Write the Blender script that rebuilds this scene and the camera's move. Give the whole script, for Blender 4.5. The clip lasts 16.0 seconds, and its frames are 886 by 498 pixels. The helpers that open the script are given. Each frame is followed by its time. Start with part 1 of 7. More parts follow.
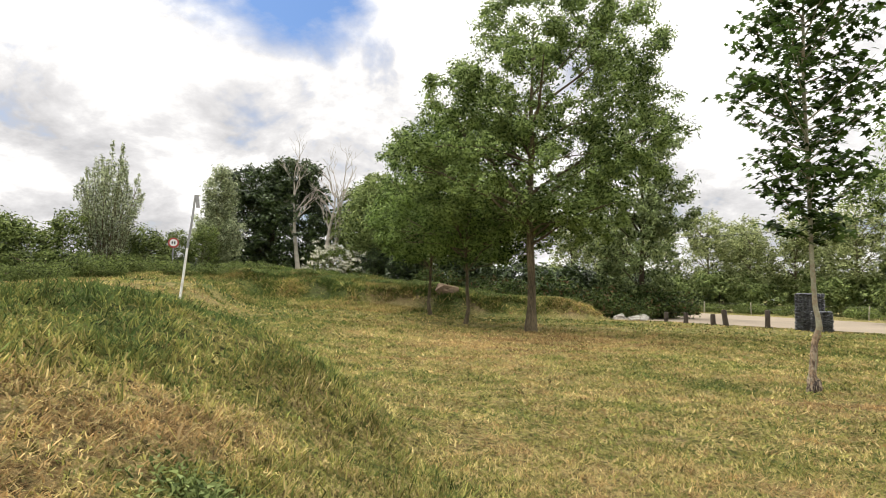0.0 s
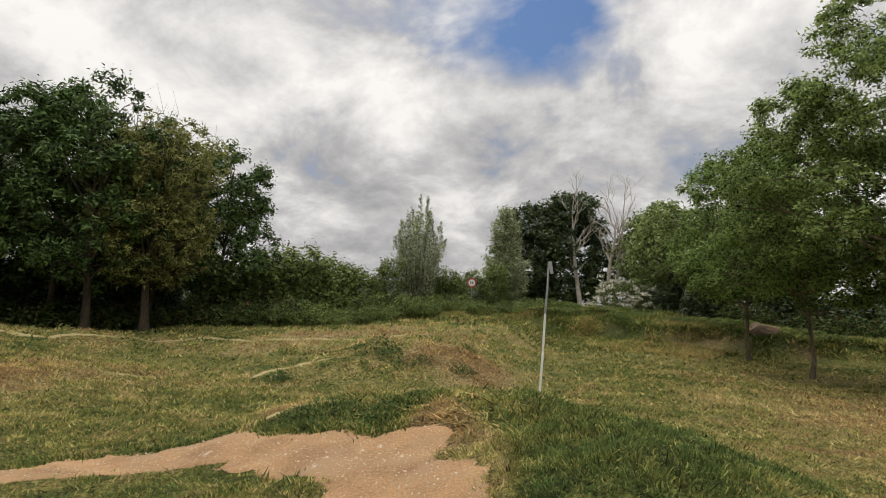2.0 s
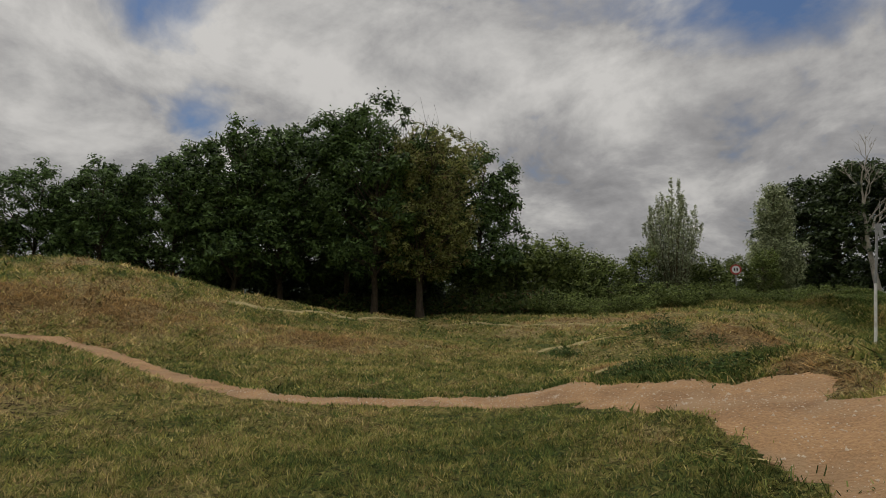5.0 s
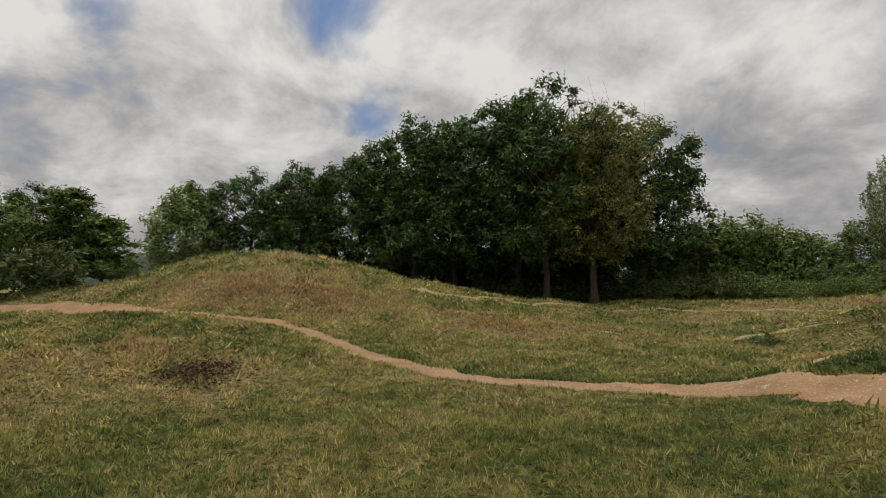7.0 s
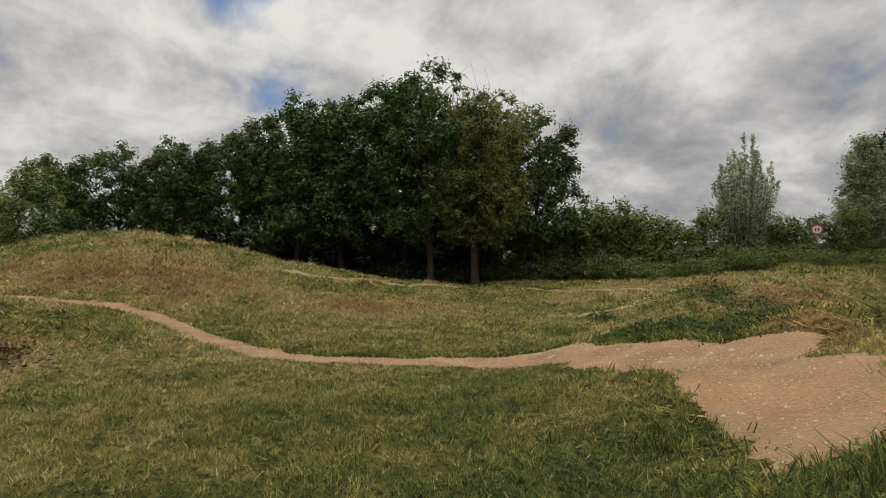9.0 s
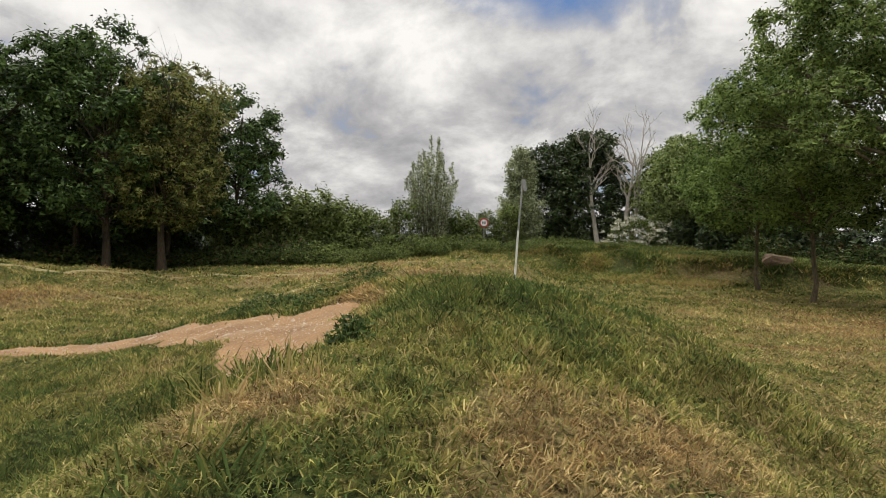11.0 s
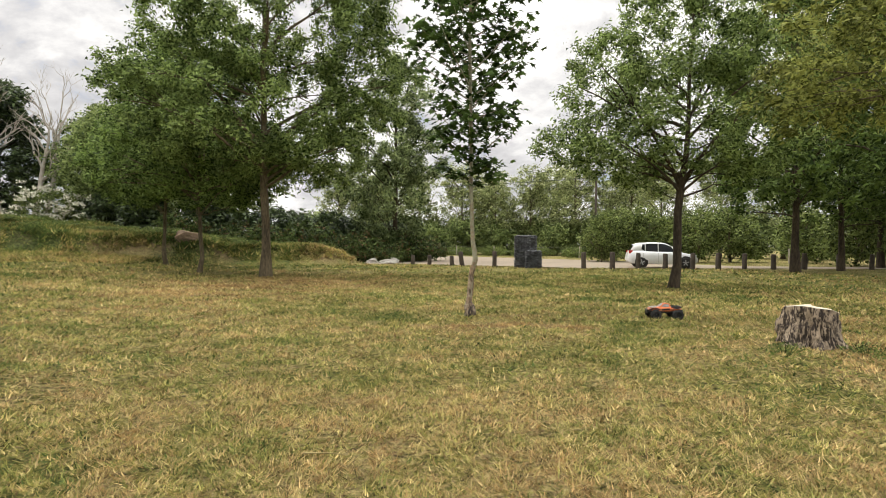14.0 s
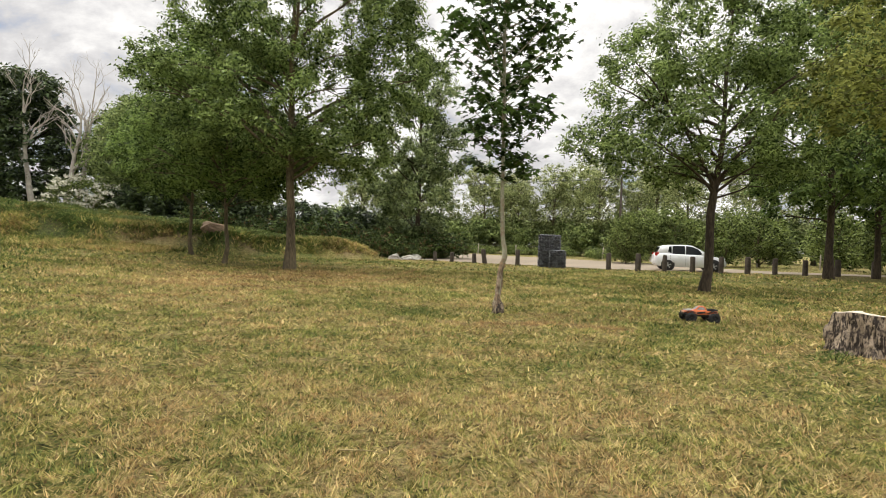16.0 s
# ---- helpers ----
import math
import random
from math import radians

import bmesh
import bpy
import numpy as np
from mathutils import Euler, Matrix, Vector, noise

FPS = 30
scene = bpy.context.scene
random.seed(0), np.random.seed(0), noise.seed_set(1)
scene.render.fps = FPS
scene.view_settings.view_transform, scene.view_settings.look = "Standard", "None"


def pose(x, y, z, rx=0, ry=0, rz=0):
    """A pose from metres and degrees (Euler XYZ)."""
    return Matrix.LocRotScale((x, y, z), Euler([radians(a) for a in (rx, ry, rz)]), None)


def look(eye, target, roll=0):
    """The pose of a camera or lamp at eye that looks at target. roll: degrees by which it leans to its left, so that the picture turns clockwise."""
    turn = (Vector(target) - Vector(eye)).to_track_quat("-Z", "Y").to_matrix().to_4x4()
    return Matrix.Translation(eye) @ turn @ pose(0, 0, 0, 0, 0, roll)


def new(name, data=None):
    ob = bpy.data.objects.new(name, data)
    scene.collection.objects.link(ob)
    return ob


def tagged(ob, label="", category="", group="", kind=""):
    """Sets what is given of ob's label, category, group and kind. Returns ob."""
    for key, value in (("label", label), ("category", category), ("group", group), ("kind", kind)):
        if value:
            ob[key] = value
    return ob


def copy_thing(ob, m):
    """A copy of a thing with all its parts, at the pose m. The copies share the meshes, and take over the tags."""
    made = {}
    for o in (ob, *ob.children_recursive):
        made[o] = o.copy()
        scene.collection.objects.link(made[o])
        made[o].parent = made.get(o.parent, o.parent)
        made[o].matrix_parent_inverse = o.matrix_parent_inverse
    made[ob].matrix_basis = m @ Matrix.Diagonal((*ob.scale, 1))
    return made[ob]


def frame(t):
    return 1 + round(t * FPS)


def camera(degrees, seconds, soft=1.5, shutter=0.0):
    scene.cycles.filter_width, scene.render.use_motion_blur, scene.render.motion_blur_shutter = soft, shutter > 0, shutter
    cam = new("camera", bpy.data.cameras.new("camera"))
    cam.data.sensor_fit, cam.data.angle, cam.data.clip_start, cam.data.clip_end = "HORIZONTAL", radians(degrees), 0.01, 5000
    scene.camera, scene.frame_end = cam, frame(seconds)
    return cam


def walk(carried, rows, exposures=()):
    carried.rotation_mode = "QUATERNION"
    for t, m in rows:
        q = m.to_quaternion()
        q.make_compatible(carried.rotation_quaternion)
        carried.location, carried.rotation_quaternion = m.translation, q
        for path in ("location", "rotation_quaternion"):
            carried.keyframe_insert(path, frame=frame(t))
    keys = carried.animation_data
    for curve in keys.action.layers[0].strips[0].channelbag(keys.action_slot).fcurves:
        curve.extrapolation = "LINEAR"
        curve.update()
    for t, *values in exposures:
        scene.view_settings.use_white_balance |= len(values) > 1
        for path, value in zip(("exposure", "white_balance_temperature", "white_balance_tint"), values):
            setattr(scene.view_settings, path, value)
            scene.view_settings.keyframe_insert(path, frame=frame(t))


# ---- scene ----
cam = camera(75.9, 16.0, soft=0.4)
PATH = [
    (0, (1.434, -1.164, 1.422), (1.343, 0.828, 1.574), 1.5),
    (0.5, (0.356, -1.004, 1.687), (-0.031, 0.948, 1.889), 1.4),
    (1, (-0.18, -1.164, 1.989), (-0.745, 0.743, 2.199), 1.5),
    (1.5, (-0.608, -1.387, 2.237), (-1.354, 0.457, 2.447), 1.4),
    (2, (-0.959, -1.7, 2.4), (-1.884, 0.062, 2.605), 1.4),
    (2.5, (-1.242, -2.044, 2.435), (-2.35, -0.391, 2.637), 1.3),
    (3, (-1.471, -2.292, 2.374), (-2.731, -0.751, 2.574), 1.2),
    (3.5, (-1.625, -2.491, 2.27), (-2.993, -1.045, 2.464), 1.1),
    (3.7, (-1.672, -2.559, 2.217), (-3.072, -1.144, 2.408), 1.0),
    (5.8, (-1.903, -2.949, 1.606), (-3.573, -1.862, 1.78), 0.8),
    (6, (-1.918, -2.97, 1.66), (-3.635, -1.959, 1.826), 0.7),
    (6.5, (-1.949, -3.044, 1.684), (-3.75, -2.186, 1.837), 0.6),
    (7, (-1.932, -3.045, 1.69), (-3.769, -2.267, 1.828), 0.3),
    (7.5, (-1.86, -2.946, 1.694), (-3.692, -2.153, 1.811), 0.1),
    (8, (-1.612, -2.636, 1.67), (-3.413, -1.772, 1.767), -0.2),
    (8.2, (-1.463, -2.481, 1.666), (-3.247, -1.582, 1.76), -0.2),
    (10.3, (-0.34, -1.165, 1.567), (-1.682, 0.317, 1.632), 0.4),
    (10.5, (-0.063, -1.078, 1.516), (-1.315, 0.48, 1.581), 0.3),
    (11, (0.431, -1.108, 1.584), (-0.598, 0.607, 1.62), 0.3),
    (11.5, (0.953, -1.131, 1.492), (0.202, 0.723, 1.507), -0.0),
    (12, (1.648, -1.225, 1.382), (1.264, 0.737, 1.377), 0.5),
    (12.5, (2.472, -1.311, 1.335), (2.426, 0.688, 1.318), 0.4),
    (13, (2.866, -1.248, 1.33), (3.102, 0.738, 1.313), 0.3),
    (13.5, (2.97, -1.285, 1.305), (3.429, 0.662, 1.275), 0.4),
    (14, (3.091, -1.272, 1.288), (3.754, 0.615, 1.272), 0.5),
    (14.5, (3.271, -1.256, 1.341), (4.096, 0.566, 1.325), 0.5),
    (15, (3.411, -1.281, 1.345), (4.317, 0.502, 1.323), 0.6),
    (15.5, (3.338, -1.211, 1.315), (4.2, 0.593, 1.268), 1.2),
    (16, (3.005, -1.045, 1.236), (3.601, 0.864, 1.211), 1.9),
]
EXPOSURES = [(0, 0.4, 6800, 10), (0.5, 0.3, 6800, 10), (1.0, 0.08, 6800, 10), (1.5, -0.12, 6800, 10), (2.5, -0.63, 6800, 10), (3.5, -1.12, 6800, 10), (5.8, -1.06, 6800, 10), (7, -0.74, 6800, 10), (8.2, -0.69, 6800, 10), (10.5, -0.46, 6800, 10), (11, -0.32, 6800, 10), (12, -0.26, 6800, 10), (12.5, -0.08, 6800, 10), (13.5, 0.12, 6800, 10), (14.5, 0.33, 6800, 10), (16, 0.22, 6800, 10)]
walk(cam, [(t, look(eye, target, roll)) for t, eye, target, roll in PATH], EXPOSURES)

# ---- world, sun ----
SUN_AZ, SUN_EL = radians(-70), radians(64)      # azimuth from +y towards +x
SKY_SEED = 3.7
world = bpy.data.worlds.new("cloudy_sky")
scene.world = world
world.use_nodes = True


def nodes_of(tree):
    tree.nodes.clear()

    def add(kind, **values):
        n = tree.nodes.new(kind)
        for key, value in values.items():
            if key == "operation":
                n.operation = value
            elif key == "data_type":
                n.data_type = value
            elif key == "blend_type":
                n.blend_type = value
            elif key == "use_clamp":
                n.use_clamp = value
            elif key == "attribute_name":
                n.attribute_name = value
            else:
                n.inputs[key].default_value = value
        return n

    def link(a, b):
        tree.links.new(a, b)
    return add, link


def ramp(add, stops, interpolation="LINEAR"):
    n = add("ShaderNodeValToRGB")
    n.color_ramp.interpolation = interpolation
    e = n.color_ramp.elements
    while len(e) < len(stops):
        e.new(0.5)
    for k, (p, c) in enumerate(stops):
        e[k].position = p
        e[k].color = (*c, 1) if len(c) == 3 else c
    return n


def build_sky():
    add, link = nodes_of(world.node_tree)
    out, back = add("ShaderNodeOutputWorld"), add("ShaderNodeBackground")
    sky = add("ShaderNodeTexSky")
    sky.sky_type, sky.sun_disc, sky.sun_elevation, sky.sun_rotation = "NISHITA", False, SUN_EL, SUN_AZ
    coord, parts = add("ShaderNodeTexCoord"), add("ShaderNodeSeparateXYZ")
    link(coord.outputs["Generated"], parts.inputs[0])
    # directions laid onto a flat cloud layer
    up = add("ShaderNodeMath", operation="MAXIMUM")
    link(parts.outputs["Z"], up.inputs[0])
    up.inputs[1].default_value = 0.0
    lift = add("ShaderNodeMath", operation="ADD")
    link(up.outputs[0], lift.inputs[0])
    lift.inputs[1].default_value = 0.42
    u, v, flat = add("ShaderNodeMath", operation="DIVIDE"), add("ShaderNodeMath", operation="DIVIDE"), add("ShaderNodeCombineXYZ")
    link(parts.outputs["X"], u.inputs[0]), link(lift.outputs[0], u.inputs[1])
    link(parts.outputs["Y"], v.inputs[0]), link(lift.outputs[0], v.inputs[1])
    link(u.outputs[0], flat.inputs[0]), link(v.outputs[0], flat.inputs[1])
    flat.inputs[2].default_value = SKY_SEED
    body = add("ShaderNodeTexNoise", Scale=3.3, Detail=10.0, Roughness=0.58, Distortion=0.25)
    shade = add("ShaderNodeTexNoise", Scale=3.3, Detail=9.0, Roughness=0.6, Distortion=0.2)
    link(flat.outputs[0], body.inputs["Vector"]), link(flat.outputs[0], shade.inputs["Vector"])
    def lobes(value, spots):
        """The value lowered towards a few directions: azimuth, height, sharpness, depth."""
        for azimuth, height, sharp, depth in spots:
            a, e = radians(azimuth), radians(height)
            near = add("ShaderNodeVectorMath")
            near.operation = "DOT_PRODUCT"
            link(coord.outputs["Generated"], near.inputs[0])
            near.inputs[1].default_value = (math.sin(a) * math.cos(e), math.cos(a) * math.cos(e), math.sin(e))
            less, grow, lobe, cut = (add("ShaderNodeMath", operation=k) for k in ("SUBTRACT", "MULTIPLY", "EXPONENT", "MULTIPLY_ADD"))
            link(near.outputs["Value"], less.inputs[0])
            less.inputs[1].default_value = 1.0
            link(less.outputs[0], grow.inputs[0])
            grow.inputs[1].default_value = sharp
            link(grow.outputs[0], lobe.inputs[0])
            link(lobe.outputs[0], cut.inputs[0])
            cut.inputs[1].default_value = -depth
            link(value, cut.inputs[2])
            value = cut.outputs[0]
        return value
    # the sky is open through gaps in the cloud; some clouds are thicker and greyer
    thin = lobes(body.outputs["Fac"], ((-17, 29, 210, 0.26), (-27, 26.5, 260, 0.13), (-40, 20.5, 420, 0.13), (-76, 24.5, 260, 0.22), (-104, 27, 160, 0.24), (-90, 30, 260, 0.2), (-74, 16, 700, 0.17), (150, 40, 6, 0.12)))
    grey = lobes(shade.outputs["Fac"], ((-34, 17, 60, 0.07), (26, 18, 60, 0.06), (-31, 8, 60, 0.04)))
    low = add("ShaderNodeMath", operation="MULTIPLY_ADD")
    low.inputs[1].default_value, low.inputs[2].default_value = 0.24, -0.045
    least = add("ShaderNodeMath", operation="MINIMUM")
    link(up.outputs[0], least.inputs[0])
    least.inputs[1].default_value = 0.4
    link(least.outputs[0], low.inputs[0])
    heavy = add("ShaderNodeMath", operation="ADD")
    link(grey, heavy.inputs[0]), link(low.outputs[0], heavy.inputs[1])
    cover = ramp(add, [(0.18, (0, 0, 0)), (0.42, (1, 1, 1))])
    link(thin, cover.inputs[0])
    tone = ramp(add, [(0.34, (0.47, 0.475, 0.50)), (0.45, (0.64, 0.645, 0.67)), (0.54, (0.87, 0.875, 0.885)), (0.65, (1.14, 1.14, 1.14))])
    link(heavy.outputs[0], tone.inputs[0])
    blue = add("ShaderNodeMix", data_type="RGBA", blend_type="MULTIPLY")
    blue.inputs[0].default_value = 1.0
    blue.inputs[7].default_value = (0.075, 0.095, 0.12, 1)
    link(sky.outputs[0], blue.inputs[6])
    mix = add("ShaderNodeMix", data_type="RGBA")
    link(cover.outputs[0], mix.inputs[0]), link(blue.outputs[2], mix.inputs[6]), link(tone.outputs[0], mix.inputs[7])
    # thin bright cloud in front of the veiled sun
    toward = add("ShaderNodeVectorMath")
    toward.operation = "DOT_PRODUCT"
    link(coord.outputs["Generated"], toward.inputs[0])
    toward.inputs[1].default_value = (math.sin(SUN_AZ) * math.cos(SUN_EL), math.cos(SUN_AZ) * math.cos(SUN_EL), math.sin(SUN_EL))
    off, wide, halo, gain = (add("ShaderNodeMath", operation=k) for k in ("SUBTRACT", "MULTIPLY", "EXPONENT", "MULTIPLY_ADD"))
    link(toward.outputs["Value"], off.inputs[0])
    off.inputs[1].default_value = 1.0
    link(off.outputs[0], wide.inputs[0])
    wide.inputs[1].default_value = 30
    link(wide.outputs[0], halo.inputs[0])
    link(halo.outputs[0], gain.inputs[0])
    gain.inputs[1].default_value, gain.inputs[2].default_value = 4.5, 1.0
    # the overcast is brightest overhead
    high, wider, dome, sum_up = (add("ShaderNodeMath", operation=k) for k in ("SUBTRACT", "MULTIPLY", "EXPONENT", "MULTIPLY_ADD"))
    link(parts.outputs["Z"], high.inputs[0])
    high.inputs[1].default_value = 1.0
    link(high.outputs[0], wider.inputs[0])
    wider.inputs[1].default_value = 6.5
    link(wider.outputs[0], dome.inputs[0])
    link(dome.outputs[0], sum_up.inputs[0])
    sum_up.inputs[1].default_value = 3.0
    link(gain.outputs[0], sum_up.inputs[2])
    veil = add("ShaderNodeVectorMath")
    veil.operation = "SCALE"
    link(mix.outputs[2], veil.inputs[0]), link(sum_up.outputs[0], veil.inputs["Scale"])
    link(veil.outputs[0], back.inputs["Color"])
    back.inputs["Strength"].default_value = 1.0
    link(back.outputs[0], out.inputs[0])


build_sky()
sun = new("sun", bpy.data.lights.new("sun", "SUN"))
sun.data.energy, sun.data.angle, sun.data.color = 1.1, radians(16), (1.0, 0.95, 0.87)
sun.matrix_world = look((math.sin(SUN_AZ) * math.cos(SUN_EL) * 50, math.cos(SUN_AZ) * math.cos(SUN_EL) * 50, math.sin(SUN_EL) * 50), (0, 0, 0))


# ---- materials ----
def material(name):
    m = bpy.data.materials.new(name)
    m.use_nodes = True
    return m, *nodes_of(m.node_tree)


def surface(name, dark, light, scale=6.0, fine=60.0, rough=0.8, metal=0.0, bump=0.3, stain=None, stretch=1.0, sharp=0.18):
    """Two scales of colour noise, optional stain colour, fine relief."""
    m, add, link = material(name)
    out, sh = add("ShaderNodeOutputMaterial"), add("ShaderNodeBsdfPrincipled", Roughness=rough, Metallic=metal)
    pos = add("ShaderNodeTexCoord")
    big, small = add("ShaderNodeTexNoise", Scale=scale, Detail=4.0), add("ShaderNodeTexNoise", Scale=fine, Detail=3.0, Roughness=0.6)
    grain = add("ShaderNodeMapping")
    grain.inputs["Scale"].default_value = (1, 1, stretch)
    link(pos.outputs["Object"], grain.inputs["Vector"])
    link(grain.outputs[0], big.inputs["Vector"]), link(grain.outputs[0], small.inputs["Vector"])
    c1 = ramp(add, [(0.5 - sharp, dark), (0.5 + sharp, light)])
    both = add("ShaderNodeMath", operation="MULTIPLY_ADD")
    link(small.outputs["Fac"], both.inputs[0])
    both.inputs[1].default_value = 0.5
    half = add("ShaderNodeMath", operation="MULTIPLY")
    link(big.outputs["Fac"], half.inputs[0])
    half.inputs[1].default_value = 0.5
    link(half.outputs[0], both.inputs[2])
    link(both.outputs[0], c1.inputs[0])
    colour = c1.outputs[0]
    if stain:
        blot, gate = add("ShaderNodeTexNoise", Scale=scale * 0.6, Detail=5.0, Roughness=0.65), None
        link(pos.outputs["Object"], blot.inputs["Vector"])
        gate = ramp(add, [(0.5, (0, 0, 0)), (0.62, (1, 1, 1))])
        link(blot.outputs["Fac"], gate.inputs[0])
        mx = add("ShaderNodeMix", data_type="RGBA")
        link(gate.outputs[0], mx.inputs[0]), link(colour, mx.inputs[6])
        mx.inputs[7].default_value = (*stain, 1)
        colour = mx.outputs[2]
    link(colour, sh.inputs["Base Color"])
    b = add("ShaderNodeBump", Strength=bump, Distance=0.02)
    link(small.outputs["Fac"], b.inputs["Height"]), link(b.outputs[0], sh.inputs["Normal"])
    link(sh.outputs[0], out.inputs[0])
    return m


def foliage(name, dark, light, through_light=0.35, rough=0.5, patch=0.0, patch_colour=(0.3, 0.2, 0.06), gloss=0.12):
    """Leaf colour by leaf and by clump; part of the light passes through."""
    m, add, link = material(name)
    out, sh, tr = add("ShaderNodeOutputMaterial"), add("ShaderNodeBsdfPrincipled", Roughness=rough), add("ShaderNodeBsdfTranslucent")
    sh.inputs["Specular IOR Level"].default_value = gloss
    geo, pos = add("ShaderNodeNewGeometry"), add("ShaderNodeTexCoord")
    clump = add("ShaderNodeTexNoise", Scale=0.55, Detail=3.0)
    link(pos.outputs["Object"], clump.inputs["Vector"])
    s = add("ShaderNodeMath", operation="ADD")
    link(geo.outputs["Random Per Island"], s.inputs[0]), link(clump.outputs["Fac"], s.inputs[1])
    h = add("ShaderNodeMath", operation="MULTIPLY")
    link(s.outputs[0], h.inputs[0])
    h.inputs[1].default_value = 0.5
    c = ramp(add, [(0.28, tuple(0.55 * v for v in dark)), (0.72, light)])
    link(h.outputs[0], c.inputs[0])
    colour = c.outputs[0]
    if patch:
        gate = ramp(add, [(1 - patch - 0.02, (0, 0, 0)), (1 - patch + 0.02, (1, 1, 1))])
        link(geo.outputs["Random Per Island"], gate.inputs[0])
        mx = add("ShaderNodeMix", data_type="RGBA")
        link(gate.outputs[0], mx.inputs[0]), link(colour, mx.inputs[6])
        mx.inputs[7].default_value = (*patch_colour, 1)
        colour = mx.outputs[2]
    link(colour, sh.inputs["Base Color"]), link(colour, tr.inputs["Color"])
    mix = add("ShaderNodeMixShader", Fac=through_light)
    link(sh.outputs[0], mix.inputs[1]), link(tr.outputs[0], mix.inputs[2]), link(mix.outputs[0], out.inputs[0])
    return m


def grass_material(name, blades):
    """Green to straw by the 'dry' attribute, with fine mottling; blades vary one by one."""
    m, add, link = material(name)
    out, sh = add("ShaderNodeOutputMaterial"), add("ShaderNodeBsdfPrincipled", Roughness=0.8)
    sh.inputs["Specular IOR Level"].default_value = 0.06
    dry, pos = add("ShaderNodeAttribute", attribute_name="dry"), add("ShaderNodeNewGeometry")
    n1 = add("ShaderNodeTexNoise", Scale=0.9 if blades else 6.0, Detail=5.0, Roughness=0.7)
    n2 = add("ShaderNodeTexNoise", Scale=26.0, Detail=5.0, Roughness=0.75)
    link(pos.outputs["Position"], n1.inputs["Vector"]), link(pos.outputs["Position"], n2.inputs["Vector"])
    def spread(out):
        n = add("ShaderNodeMapRange")
        n.inputs["From Min"].default_value, n.inputs["From Max"].default_value = 0.36, 0.64
        n.inputs["To Min"].default_value, n.inputs["To Max"].default_value = -0.5, 0.5
        link(out, n.inputs["Value"])
        return n.outputs[0]

    def plus(a, b, k):
        n = add("ShaderNodeMath", operation="MULTIPLY_ADD")
        link(a, n.inputs[0]), link(b, n.inputs[2])
        n.inputs[1].default_value = k
        return n.outputs[0]
    total = plus(spread(n1.outputs["Fac"]), dry.outputs["Fac"], 0.12 if blades else 0.4)
    if blades:
        total = plus(pos.outputs["Random Per Island"], total, 0.25)
        shift = add("ShaderNodeMath", operation="SUBTRACT", use_clamp=True)
        shift.inputs[1].default_value = 0.12
        own = add("ShaderNodeMath", operation="MULTIPLY")
        own.inputs[1].default_value = 17.31
        link(pos.outputs["Random Per Island"], own.inputs[0])
        loose = add("ShaderNodeMath", operation="FRACT")
        link(own.outputs[0], loose.inputs[0])
        tone = add("ShaderNodeAttribute", attribute_name="tone")
        glow, lo, hi = plus(loose.outputs[0], tone.outputs["Fac"], 0.32), 0.05, 2.0
    else:
        total = plus(spread(n2.outputs["Fac"]), total, 0.5)
        shift = add("ShaderNodeMath", operation="ADD", use_clamp=True)
        shift.inputs[1].default_value = 0.0
        n3 = add("ShaderNodeTexNoise", Scale=15.0, Detail=6.0, Roughness=0.75)
        link(pos.outputs["Position"], n3.inputs["Vector"])
        centred = add("ShaderNodeMath", operation="ADD")
        centred.inputs[1].default_value = 0.5
        link(spread(n3.outputs["Fac"]), centred.inputs[0])
        glow, lo, hi = centred.outputs[0], 0.10, 1.15
    link(total, shift.inputs[0])
    c = ramp(add, [(0.0, (0.092, 0.136, 0.040)), (0.22, (0.205, 0.232, 0.068)), (0.45, (0.34, 0.310, 0.092)), (0.7, (0.54, 0.436, 0.200)), (0.85, (0.50, 0.36, 0.172)), (1.0, (0.40, 0.266, 0.116))])
    link(shift.outputs[0], c.inputs[0])
    # single blades and small patches are lighter or darker than their neighbours
    light = add("ShaderNodeMapRange")
    light.inputs["To Min"].default_value, light.inputs["To Max"].default_value = lo, hi
    link(glow, light.inputs["Value"])
    mul = add("ShaderNodeMix", data_type="RGBA", blend_type="MULTIPLY")
    mul.inputs[0].default_value = 1.0
    link(c.outputs[0], mul.inputs[6]), link(light.outputs[0], mul.inputs[7])
    c = mul
    if not blades:
        bare, soil = add("ShaderNodeAttribute", attribute_name="earth"), add("ShaderNodeMix", data_type="RGBA")
        clod = ramp(add, [(0.35, (0.10, 0.068, 0.04)), (0.62, (0.34, 0.235, 0.14))])
        link(n3.outputs["Fac"], clod.inputs[0])
        link(bare.outputs["Fac"], soil.inputs[0]), link(mul.outputs[2], soil.inputs[6]), link(clod.outputs[0], soil.inputs[7])
        c = soil
    link(c.outputs[2], sh.inputs["Base Color"])
    if blades:
        tr = add("ShaderNodeBsdfTranslucent")
        link(c.outputs[2], tr.inputs["Color"])
        mix = add("ShaderNodeMixShader", Fac=0.3)
        link(sh.outputs[0], mix.inputs[1]), link(tr.outputs[0], mix.inputs[2]), link(mix.outputs[0], out.inputs[0])
    else:
        b = add("ShaderNodeBump", Strength=1.0, Distance=0.12)
        link(n2.outputs["Fac"], b.inputs["Height"]), link(b.outputs[0], sh.inputs["Normal"])
        link(sh.outputs[0], out.inputs[0])
    return m


